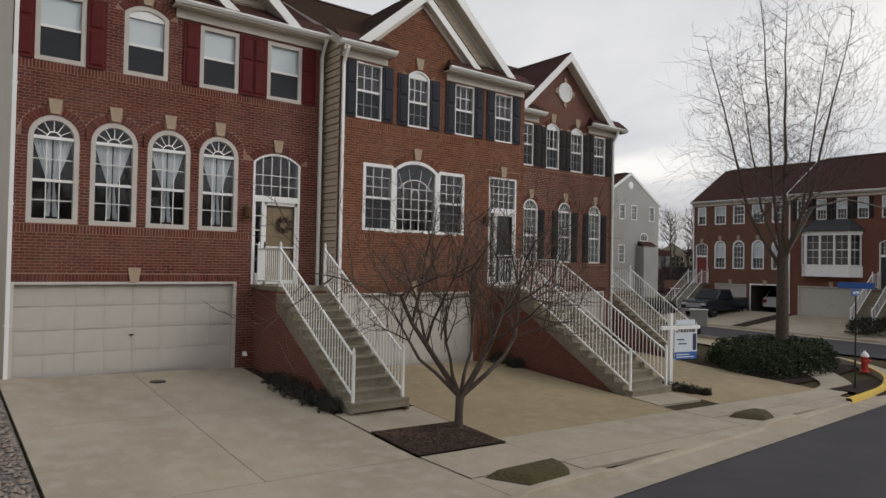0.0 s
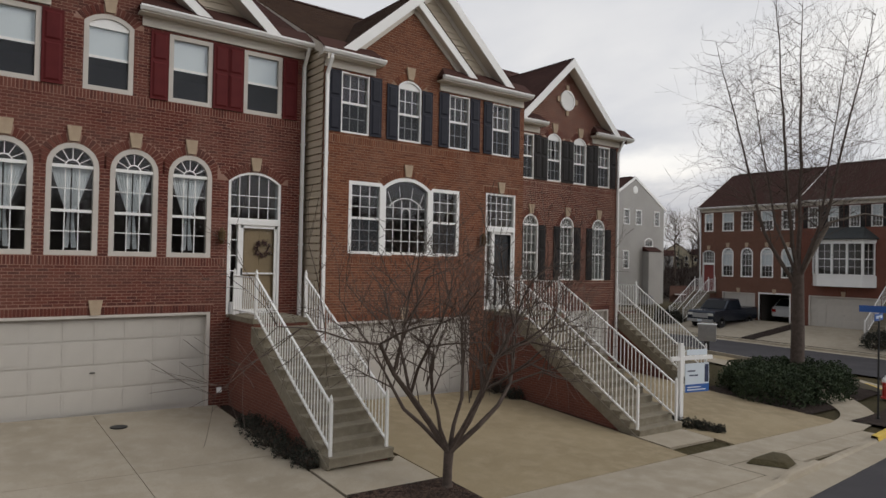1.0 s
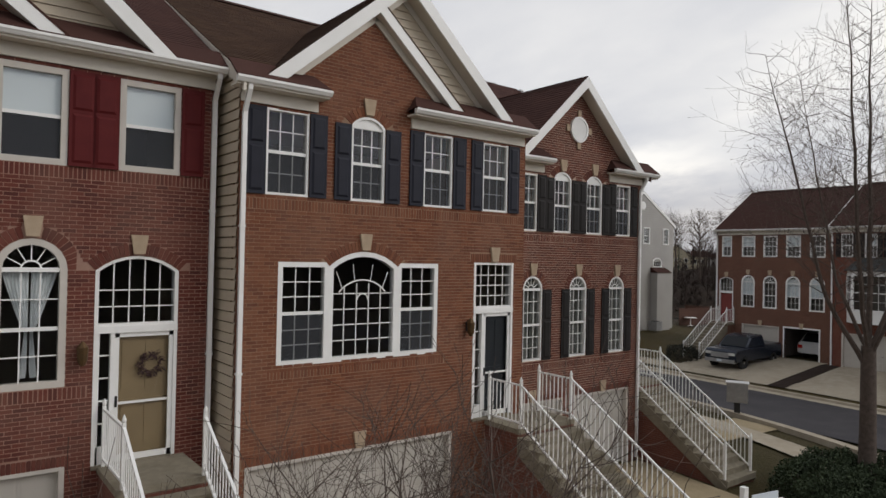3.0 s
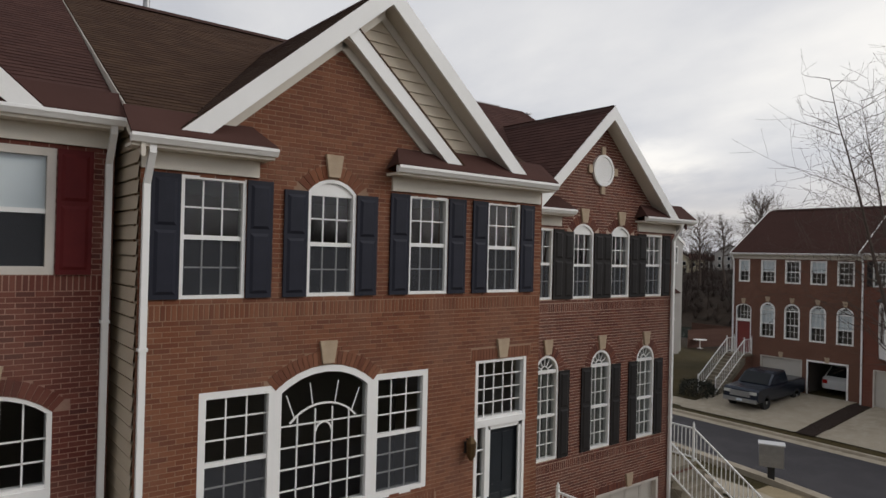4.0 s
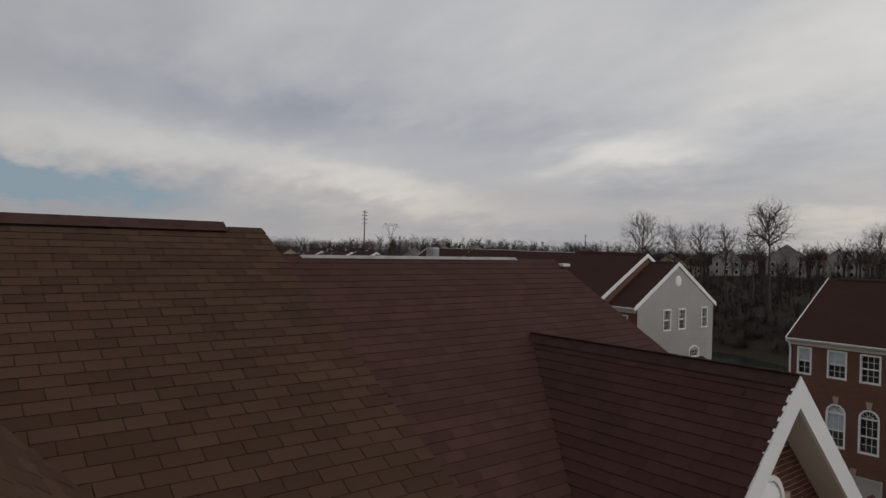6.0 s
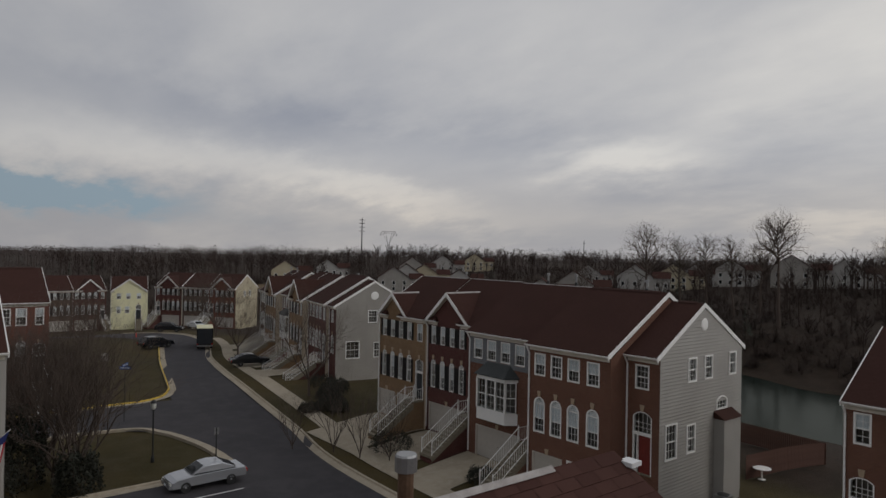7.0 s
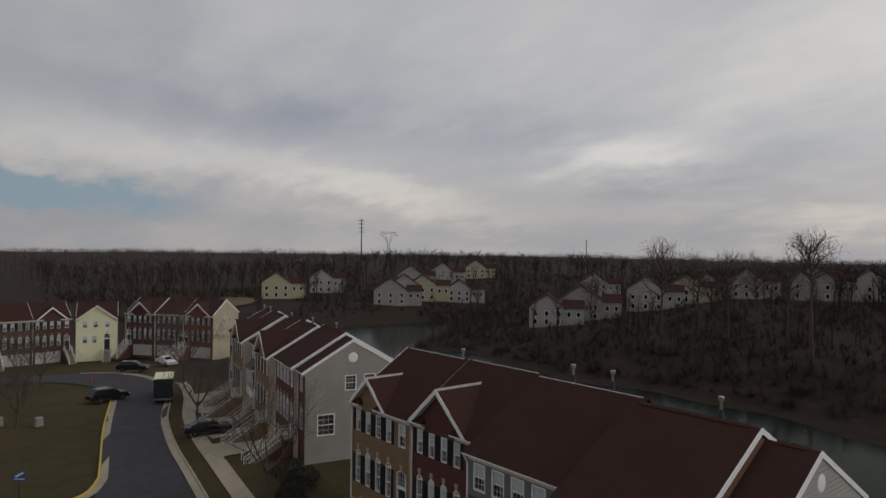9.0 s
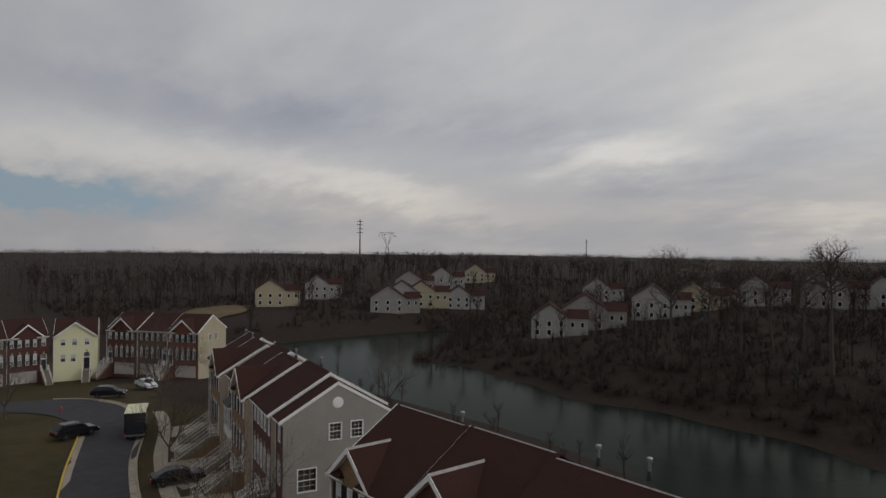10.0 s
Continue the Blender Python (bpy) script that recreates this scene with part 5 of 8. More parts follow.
    c0, c1, ch = s.get("cap_run", (-ol + 0.5, w + orr - 0.5, 0.07))
    cap.prism([(c0, yr - 2.3 * ch, zr2 - 0.6 * ch), (c0, yr, zr2 + ch), (c0, yr + 2.3 * ch, zr2 - 0.6 * ch)], (c1 - c0, 0, 0))
    part("ridge_cap", cap, s.get("cap", "ridge"), house)
    for q, u in enumerate((-ol - 0.02, w + orr - 0.02)):
        zb, zr2 = (zb, zr2) if not near or q else (zb - 0.04, zr2 - 0.04)
        bb = MB().prism([(u, ye, zb + 0.02), (u, yr, zr2 + 0.02), (u, yr, zr2 - 0.24), (u, ye, zb - 0.24)], (0.05, 0, 0))
        bb.prism([(u, D - ye, zb + 0.02), (u, yr, zr2 + 0.02), (u, yr, zr2 - 0.24), (u, D - ye, zb - 0.24)], (0.05, 0, 0))
        if s.get("rakes", (True, True))[q]:
            bb.v = [(x - q * hip * (1 - abs(y - yr) / (yr - ye)), y, z) for x, y, z in bb.v]
            part("barge_board", bb, s.get("rake_mat", "white"), house)
    # eaves
    runs = [(-ol - 0.02, w + orr)] if not g else g["eaves"]
    for a, b in runs:
        gu = MB()
        gutter(gu, a, b, -0.30, E - 0.10, 0.105)
        part("gutter", gu, "white", house)
        part("eave_soffit", MB().box(a + 0.02, b - 0.02, -0.31, 0.0, E - 0.14, E - 0.10), "cream", house)
        part("frieze_board", MB().box(max(a + 0.12, -0.0), min(b - 0.12, w), -0.045, 0.0, E - 0.36, E - 0.14), "cream", house)
    if g:
        for a, b in g["eaves"]:
            pent = MB()
            lo, hi = (0.0 if a < 0.2 else 0.28), (0.0 if b > w - 0.4 else 0.28)
            pent.prism([(a, -0.36, E + 0.03), (b, -0.36, E + 0.03), (b - hi, 0.1, E + 0.40), (a + lo, 0.1, E + 0.40)], (0, 0, -0.04))
            if lo:
                pent.face((a, -0.36, E + 0.03), (a + lo, 0.1, E + 0.40), (a, 0.1, E - 0.05))
            if hi:
                pent.face((b, -0.36, E + 0.03), (b - hi, 0.1, E + 0.40), (b, 0.1, E - 0.05))
            part("eave_return_roof", pent, "shingle_red" if near else smat, house)
        drop = 0.29
        rake(house, ((g["g0"] - 0.02, E), (g["c"], g["peak"] + 0.05)), drop + 0.03, -g.get("out", 0.375), 0.0, frieze=g.get("frieze", 0.0), deep=0.16)
        rake(house, ((g["g1"] + 0.02, E), (g["c"], g["peak"] + 0.05)), drop + 0.03, -g.get("out", 0.375), 0.12, frieze=g.get("frieze", 0.0), deep=0.035)
        if "inner" in g:
            rake(house, ((fu, E), (ju - 0.07, jz + 0.07 * si)), drop - 0.02, 0.03 - g.get("out", 0.375), 0.0, frieze=g.get("frieze", 0.0), deep=0.036)
            ys = 0.025 - g.get("out", 0.375)
            if g.get("frieze"):
                # a block closes the wedge where the two soffits meet
                so = (g["peak"] + 0.05 - E) / (g["c"] - g["g0"] + 0.02)
                cu = (jz - drop + 0.02 + ju * si - E + drop + 0.03 + (g["g0"] - 0.02) * so) / (si + so)
                cz = jz - drop + 0.02 + (ju - cu) * si
                part("soffit_return", MB().prism([(cu - 0.03, ys + 0.045, cz - 0.02), (cu + 0.13, ys + 0.045, cz - 0.13 * si + 0.004), (cu + 0.13, ys + 0.045, cz + 0.13 * so)], (0, -0.036 - ys - 0.045, 0)), "cream", house)
            strip = MB().prism([(fu, ys, E + 0.0), (ju, ys, jz), (ju, ys, jz + 0.035), (fu + 0.02, ys, E + 0.035)], (0, 0.09 - ys, 0))
            part("inner_gable_roof", strip, smat, house)
            lap = MB()

            def rng(z):
                a = fu - (z - E) / si - 0.1 if z < jz else g["g0"] + (z - E) / sl + 0.1
                return a, g["g1"] - (z - E) / sl - 0.1

            z = E - 0.05
            boards = part("gable_siding", MB().prism([(fu - 0.3, 0.13, E - 0.05), (g["g1"] - 0.1, 0.13, E - 0.05), (g["c"], 0.13, g["peak"] - 0.15), (ju, 0.13, jz - 0.2)], (0, 0.06, 0)), "siding_tan", house)
            while z < g["peak"] - 0.35:
                t = z + 0.165
                (a, b), (c, d) = rng(z), rng(t)
                if b - a > 0.1:
                    lap = MB()
                    d = max(d, c + 0.01)
                    lap.face((a, 0.100, z), (b, 0.100, z), (d, 0.125, t), (c, 0.125, t))
                    lap.face((a, 0.13, z), (b, 0.13, z), (b, 0.100, z), (a, 0.100, z))
                    part("siding_board", lap, "siding_tan", boards)
                z = t
    for u, side in s.get("downpipes", ()):
        dp = MB().box(u - 0.04, u + 0.04, -0.10, -0.03, 0.05, E - 0.55)
        dp.prism([(u - 0.04, -0.10, E - 0.56), (u - 0.04, -0.03, E - 0.56), (u - 0.04, -0.25, E - 0.2), (u - 0.04, -0.32, E - 0.2)], (0.08, 0, 0))
        dp.box(u - 0.04, u + 0.04, -0.32, -0.25, E - 0.21, E - 0.05)
        for z in (1.2, 3.8, 6.4):
            dp.box(u - 0.055, u + 0.055, -0.11, -0.02, z, z + 0.04)
        part("downpipe", dp, "white", house)
    return house


# ---------------------------------------------------------------- steps with railings
BALUSTERS = {}


def steps(m, w, land, n, rise, run, label, brick="stair_brick", group="", dense=0.125, base=-0.4, open_side=True):
    """Concrete steps down from a landing, on brick cheeks, with white metal railings. Local: landing's back left corner at z 0 on its top."""
    st = empty("entrance_steps", m, label, "steps", group)
    T = n * rise
    L = (n - 1) * run
    part("landing", MB().box(-0.03, w + 0.03, -land - 0.03, 0, -0.11, 0), "step_concrete", st)
    cheek = MB().box(0, w, -land, 0, -T + base, -0.11)
    cheek.prism([(0, -land, -T + base), (0, -land, -rise - 0.14), (0, -land - L, -T - 0.14), (0, -land - L, -T + base)], (w, 0, 0))
    part("brick_cheek", cheek, brick, st)
    step = MB().box(-0.02, w + 0.02, -run - 0.025, 0.02, -rise, -0.045).box(-0.02, w + 0.02, -run - 0.045, 0.0, -0.045, 0).mesh("step")
    for k in range(1, n):
        part("step", step, "step_concrete", st, at=(0, -land - (k - 1) * run, -k * rise))
    string = MB()
    for x in (-0.05, w - 0.01):
        string.prism([(x, -land, -rise + 0.02), (x, -land, -rise - 0.36), (x, -land - L + 0.1, -T - 0.2), (x, -land - L - 0.03, -T + 0.0)], (0.06, 0, 0))
    part("stringer", string, "step_concrete", st)
    slope = (T - rise) / L
    for x in (0.06, w - 0.06):
        guarded = open_side or x < w / 2
        for yy, zz, h in ((-0.06, 0, 1.0), (-land + 0.02, 0, 1.0), (-land - L + 0.1, -T + rise, 1.0)):
            if yy == -0.06 and not guarded:
                continue
            key = "post"
            if key not in BALUSTERS:
                BALUSTERS[key] = MB().box(-0.028, 0.028, -0.028, 0.028, 0, 1.0).lathe([(0.02, 1.0), (0.034, 1.02), (0.036, 1.05), (0.016, 1.10), (0.004, 1.13)], 8).mesh("post")
            part("post", BALUSTERS[key], "white", st, at=(x, yy, zz))
        r = MB()
        for lift in (0.92, 0.10):
            if guarded:
                r.box(x - 0.022, x + 0.022, -land + 0.02, -0.06, lift, lift + 0.035)
            a, b = (-land + 0.02, lift), (-land - L + 0.1, lift - T + rise)
            r.prism([(x - 0.022, a[0], a[1]), (x - 0.022, a[0], a[1] + 0.04), (x - 0.022, b[0], b[1] + 0.04), (x - 0.022, b[0], b[1])], (0.044, 0, 0))
        part("rail", r, "white", st)
        if "b" not in BALUSTERS:
            BALUSTERS["b"] = MB().box(-0.009, 0.009, -0.009, 0.009, 0.0, 0.83).mesh("baluster")
        y = -0.06 - dense
        while guarded and y > -land + 0.06:
            part("baluster", BALUSTERS["b"], "white", st, at=(x, y, 0.11))
            y -= dense
        y = -land - 0.08
        while y > -land - L + 0.14:
            part("baluster", BALUSTERS["b"], "white", st, at=(x, y, 0.11 + (y + land - 0.02) * (T - rise) / (L - 0.08)))
            y -= dense
    return st


def place(x, y, z, rz=0):
    return pose(x, y, z, 0, 0, rz)


def win(u0, u1, v0, v1, **k):
    return dict(u=(u0, u1), v=(v0, v1), **k)


# first house of the row: dark red brick, arched windows, wine shutters
A = dict(
    w=7.35, depth=12.7, eave=9.0, pitch=0.58, wall="far_dark", mortar="mortar_a", brick="brick_a", seed=11, side="siding_tan", shingle="shingle_red", rake_mat="cream", rakes=(True, False),
    windows=[win(c - 0.50, c + 0.50, 3.44, 5.33, rise=0.50, style="fan", trim=0.105, cols=3, rows=2, ring=0.22, frame="trim") for c in (0.8, 2.03, 3.25, 4.47)]
    + [win(c - 0.5, c + 0.5, 7.02, 8.58 if k != 1 else 8.5, rise=0.22 if k == 1 else 0.0, trim=0.10, cols=3, rows=1, blind=True, frame="trim", shutter="wine" if k != 1 else None, sw=0.40, left=k != 0 or True, right=True) for k, c in enumerate((0.87, 2.66, 4.42, 6.19))],
    doors=[dict(u=(5.38, 6.72), v=(2.07, 4.33, 5.32), rise=0.26, mat="door_tan")],
    garages=[dict(u=(0.1, 4.95), h=2.12)],
    soldiers=[(6.80, 0, 7.35), (3.20, 0.0, 5.3)],
    gable=dict(c=3.38, g0=0.28, g1=6.48, peak=11.68, inner=(4.85, 2.60, 10.72), eaves=[(-0.1, 1.65), (3.2, 7.4)]),
    downpipes=[(7.27, 0), (0.02, 0)], over=(0.02, 0.02),
)
B = dict(
    w=7.05, depth=12.6, eave=9.0, pitch=0.548, wall="far_orange", mortar="mortar_b", brick="brick_b", brick1="brick_b1", seed=12, side="siding_tan", shingle="shingle", rake_mat="cream", rakes=(True, False),
    windows=[win(0.49, 1.34, 7.02, 8.60, trim=0.045, shutter="navy"), win(2.25, 3.04, 7.02, 8.52, rise=0.2, trim=0.05, shutter="navy"), win(4.02, 4.81, 7.02, 8.60, trim=0.045, shutter="navy"), win(5.69, 6.48, 7.02, 8.60, trim=0.045, shutter="navy", sw=0.34)]
    + [win(0.78, 1.83, 3.87, 5.80, trim=0.095, cols=3, rows=3), win(1.83, 3.42, 3.87, 5.72, rise=0.30, style="picture", trim=0.095, cols=5, ring=0.2), win(3.42, 4.47, 3.87, 5.80, trim=0.095, cols=3, rows=3)],
    doors=[dict(u=(5.5, 6.72), v=(2.30, 4.74, 5.84), rise=0.0, mat="door_dark")],
    garages=[dict(u=(0.28, 4.88), h=2.10)],
    soldiers=[(6.74, 0, 7.05), (3.6, 0.6, 4.7), (8.62, 1.7, 2.2)][:2],
    gable=dict(c=3.46, g0=0.28, g1=6.50, peak=11.70, out=0.25, frieze=0.16, inner=(5.08, 2.80, 11.0), eaves=[(-0.2, 1.62), (3.55, 7.1)]),
    downpipes=[(0.06, 0)], over=(0.06, 0.06), lap=("left",),
    singles=lambda q: q[2] > 9.12 and 1.5 < q[0] < 3.75, single_tiles=1,
)
C = dict(
    w=6.62, depth=10.1, eave=9.05, pitch=0.659, hip=0.82, cap_run=(0.6, 4.8, 0.028), wall="far_red", mortar="mortar_c", brick="brick_c", seed=13, side="siding_white", shingle="shingle_red", cap="ridge_metal", rakes=(False, True), rake_mat="shingle_red",
    windows=[win(1.12, 1.86, 7.04, 8.62, trim=0.045, shutter="black", sw=0.33, left=True), win(2.54, 3.27, 7.04, 8.58, rise=0.2, trim=0.05, shutter="black", sw=0.33), win(3.93, 4.66, 7.04, 8.58, rise=0.2, trim=0.05, shutter="black", sw=0.33), win(5.33, 6.05, 7.04, 8.62, trim=0.045, shutter="black", sw=0.33)]
    + [win(a, b, 3.45, 5.42, rise=(b - a) / 2 - 0.01, style="fan", trim=0.05, cols=3, rows=3, shutter="black", sw=0.34, ring=0.2) for a, b in ((1.38, 2.14), (3.27, 4.02), (5.06, 5.80))],
    garages=[dict(u=(3.62, 6.03), h=2.28, cols=4), dict(u=(0.6, 3.0), h=2.28, cols=4)],
    soldiers=[(6.76, 0, 6.58), (3.18, 0.9, 6.2)],
    gable=dict(c=3.50, g0=0.78, g1=6.22, peak=11.52, eaves=[(-0.1, 2.22), (4.85, 7.08)]),
    downpipes=[(6.5, 0)], over=(0.05, 0.02), lap=("right",),
)
row = "row of brick townhouses"
house_a = townhouse(place(-7.82, 0.79, 0.03), A, "dark red brick townhouse with arched white windows and wine shutters", row, True)
house_b = townhouse(place(-0.35, 0.0, -0.25), B, "orange brick townhouse with navy shutters and a large picture window", row, True)
house_c = townhouse(place(6.86, 1.55, -0.57), C, "red brick end townhouse with black shutters and a round gable vent", row, True)
vent_round(house_c, 3.53, 10.08, 0.38, -0.012)
steps(place(-2.32, 0.79, 2.10), 1.34, 1.45, 13, 0.185, 0.31, "concrete entrance steps with white metal railings beside the garage", open_side=False)
steps(place(5.58, 0.0, 2.0), 1.74, 1.1, 15, 0.18, 0.30, "concrete entrance steps on brick cheeks with white railings")
steps(place(13.5, 2.95, 1.72), 1.56, 1.2, 13, 0.185, 0.27, "concrete side steps with white metal railings at the end house")


# ---------------------------------------------------------------- the other rows
def spec(kind, w, k=0.95, wall="far_red", flip=False, shutter=None, door="door_dark", side="siding_tan", gap=0.0, **more):
    """A plainer row house. kind: 'arched', 'gable' or 'bay'. flip: the entrance stands at the other end."""
    s = dict(w=w, depth=9.6, eave=8.98 * k, pitch=0.58, wall=wall, side=side, rakes=(True, True), windows=[], doors=[], garages=[], over=(0.04, 0.04))
    rnd = random.Random(int(w * 100) + len(wall) + int(k * 1000))
    d0, d1 = (0.25, 1.25) if not flip else (w - 1.25, w - 0.25)
    lo, hi = (1.55, w - 0.25) if not flip else (0.25, w - 1.55)
    trim = 0.09 if not shutter else 0.06
    n = 4 if kind != "gable" or w > 6.2 else 3
    span = (hi - lo) / n
    for j in range(n):
        c = lo + span * (j + 0.5)
        hw = min(0.46, span * 0.36) if not shutter else min(0.37, span * 0.26)
        if kind != "bay":
            s["windows"].append(win(c - hw, c + hw, 3.42 * k, 5.72 * k - hw, rise=hw, style="fan", trim=trim, cols=3, rows=2, ring=0.2, shutter=shutter, sw=min(0.3, span / 2 - hw - 0.03), blind=rnd.random() < 0.6))
        s["windows"].append(win(c - hw, c + hw, 7.02 * k, 8.52 * k, trim=trim, cols=3, rows=2, shutter=shutter, sw=min(0.3, span / 2 - hw - 0.03), blind=rnd.random() < 0.75))
    dc = (d0 + d1) / 2
    s["windows"].append(win(dc - 0.36, dc + 0.36, 7.02 * k, 8.52 * k, trim=trim, cols=2, rows=2, blind=True))
    s["doors"].append(dict(u=(d0, d1), v=(2.2 * k, 4.4 * k, 5.3 * k), rise=0.2, mat=door, storm=False))
    if more.pop("pair", False):
        m = (lo + hi) / 2
        s["garages"] = [dict(u=(m - 2.55, m - 0.15), h=2.05, cols=4), dict(u=(m + 0.25, m + 2.35), h=2.05, cols=4, open=more.pop("open", False))]
    else:
        m = (lo + hi) / 2
        s["garages"] = [dict(u=(m - 2.1, m + 2.1), h=2.05)]
    if kind == "bay":
        m = (lo + hi) / 2
        s["windows"].append(win(m - 1.75, m + 1.75, 3.5 * k, 5.9 * k, style="triple"))
        s["bay"] = (m - 1.9, m + 1.9)
    if kind == "gable":
        c, h = w / 2 + gap, more.pop("half", min(w / 2 - 0.25, 2.75))
        s["gable"] = dict(c=c, g0=c - h, g1=c + h, peak=8.98 * k + 0.86 * h, eaves=[(-0.05, c - h + 1.35), (c + h - 1.35, w + 0.1)])
    s["downpipes"] = [(0.08, 0)]
    s.update(more)
    return s


def add_bay(house, u0, u1, z0, z1, out=0.7):
    """A canted bay: panelled body, three lights in front, one on each splay, and a hipped roof."""
    c = 0.55
    foot = [(u0, 0.0), (u0 + c, -out), (u1 - c, -out), (u1, 0.0)]
    body = MB()
    sill, head = z0 + 0.75, z1 - 0.28
    for a, b in ((z0, sill), (head, z1)):
        body.prism([(x, y, a) for x, y in foot], (0, 0, b - a))
    for x, y in foot[1:3]:
        body.box(x - 0.07, x + 0.07, y - 0.01, y + 0.12, sill, head)
    w = (u1 - u0 - 2 * c) / 3
    bay = part("bay_window", body, "white", house, "white panelled bay window with a dark hipped roof")
    for j in range(3):
        fr, bars, pane, _, _ = window_meshes(w, head - sill, 0.0, "sash", 0.06, 2, 2)
        f = part("window", fr, "white", bay, at=(u0 + c + j * w, -out + 0.02, sill))
        part("sash_grid", bars, "white", f)
        part("pane", pane, "glass", f).visible_shadow = False
    for x0, y0, ang, x1 in ((u0, 0.0, -1, u0 + c), (u1 - c, -out, 1, u1)):
        L = math.hypot(c, out)
        fr, bars, pane, _, _ = window_meshes(L - 0.1, head - sill, 0.0, "sash", 0.06, 2, 2)
        f = part("window", fr, "white", bay, at=(x0, y0, sill))
        f.rotation_euler = (0, 0, math.atan2(out, c) * ang)
        part("sash_grid", bars, "white", f)
        part("pane", pane, "glass", f).visible_shadow = False
    roof = MB()
    o = [(u0 - 0.15, 0.0), (u0 + c - 0.1, -out - 0.18), (u1 - c + 0.1, -out - 0.18), (u1 + 0.15, 0.0)]
    top = [(u0 + 0.7, 0.0), (u0 + 1.0, -0.06), (u1 - 1.0, -0.06), (u1 - 0.7, 0.0)]
    for j in range(3):
        roof.face((*o[j], z1), (*o[j + 1], z1), (*top[j + 1], z1 + 0.75), (*top[j], z1 + 0.75))
    roof.prism([(x, y, z1 - 0.06) for x, y in o], (0, 0, 0.06))
    part("bay_roof", roof, "copper_roof", house)


def build_row(units, x, y, base, turn, label_group):
    """Units side by side: (spec, setback, base, label). turn: degrees; local x runs along the row."""
    at = 0.0
    out = []
    d = Vector((math.cos(radians(turn)), math.sin(radians(turn)), 0))
    n = Vector((-d.y, d.x, 0))
    for s, back, dz, label in units:
        o = Vector((x, y, base + dz)) + d * at + n * back
        h = townhouse(place(o.x, o.y, o.z, turn), s, label, label_group)
        if "bay" in s:
            add_bay(h, s["bay"][0], s["bay"][1], 2.75, 5.85)
        if s.get("slate"):
            k = s["eave"]
            band = MB()
            holes = [(q["u"][0], q["u"][1], q["v"][0], q["v"][1]) for q in s["windows"]]
            lap_holes(band, lambda z: (0.0, s["w"]), k * 0.745, k - 0.16, -0.012, holes, 0.15)
            part("upper_siding", band, s["slate"], h)
        for q in s.get("stairs", (1,)):
            dr = s["doors"][0]
            w = dr["u"][1] - dr["u"][0]
            lead = dr["v"][0]
            st = Matrix.Translation(o) @ pose(0, 0, 0, 0, 0, turn) @ pose(dr["u"][0] - 0.1, 0, lead - 0.02)
            rise = (lead + 0.25) / 13
            steps(st, w + 0.25, 1.0, 13, rise, 0.28, "concrete entrance steps with white railings before a row house", s["wall"], label_group + " steps", 0.2)
        at += s["w"]
        out.append(h)
    return out


# row with the grey end wall beside the lake
e_units = [
    (spec("gable", 6.5, 0.95, "far_tan", True, "black", pair=True, gap=-1.05, half=2.16, depth=9.2, pitch=0.64, rakes=(True, False), cap="ridge_metal", cap_run=(0.3, 6.2, 0.03)), 0.9, 0.35, "tan brick townhouse with black shutters and a gable"),
    (spec("gable", 6.3, 0.95, "far_dark", True, "black", gap=-0.52, half=2.62, depth=9.2, pitch=0.64, rakes=(True, False), cap="ridge_metal", cap_run=(0.3, 6.0, 0.03)), 1.1, 0.35, "dark red brick townhouse with a gable and arched windows"),
    (spec("bay", 7.2, 0.95, "far_orange", True, None, slate="siding_slate", depth=10.4, pitch=0.60, rakes=(False, False), cap="ridge_metal", cap_run=(0.2, 7.0, 0.03)), 0.0, 0.15, "brick townhouse with slate siding and a white bay window"),
    (spec("arched", 6.1, 0.955, "far_orange", False, None, pair=True, stairs=(), depth=11.0, pitch=0.57, side="far_orange", rakes=(False, True)), -1.5, 0.15, "orange brick townhouse with arched white windows"),
]
e_units[3][0]["doors"], e_units[3][0]["windows"] = [], [q for q in e_units[3][0]["windows"] if q["u"][0] > 1.3]
k = 0.955
e_units[3][0]["windows"] = []
for c in (0.9, 2.2, 3.5, 4.9):
    e_units[3][0]["windows"] += [win(c - 0.45, c + 0.45, 3.42 * k, 5.25 * k, rise=0.42, style="fan", trim=0.09, ring=0.2, blind=True), win(c - 0.45, c + 0.45, 7.02 * k, 8.45 * k, trim=0.09, blind=c != 2.2)]
e_units[3][0]["garages"] = [dict(u=(0.45, 2.7), h=2.05, cols=4), dict(u=(3.2, 5.4), h=2.05, cols=4, open=True)]
build_row(e_units, 38.4, 50.6, 0.0, -90, "row of townhouses by the lake")
end = spec("arched", 2.1, 0.955, "far_orange", False, None, side="siding_white", lap=("right",), door="door_red", stairs=(), rakes=(False, True))
end["windows"] = [win(0.55, 1.45, 7.02 * k, 8.45 * k, trim=0.09, cols=3, rows=2)]
end["doors"] = [dict(u=(0.45, 1.65), v=(2.2 * k, 4.45 * k, 5.45 * k), rise=0.3, mat="door_red", storm=False)]
end["garages"] = []
end["depth"] = 8.9
end["right_windows"] = [(2.75, 3.65, 6.95, 8.35, "sash"), (4.5, 5.4, 6.95, 8.35, "sash"), (7.3, 8.15, 6.95, 8.35, "sash"), (0.55, 1.7, 2.9, 4.9, "sash"), (2.7, 3.6, 2.95, 4.6, "sash"), (5.9, 7.15, 5.0, 5.55, "half"), (7.35, 8.1, 2.9, 4.6, "sash")]
end_house = build_row([(end, 0.0, 0.2, "pale-sided end townhouse with a red door and half-round window")], 38.35, 24.5, 0.0, -90, "row of townhouses by the lake")[0]
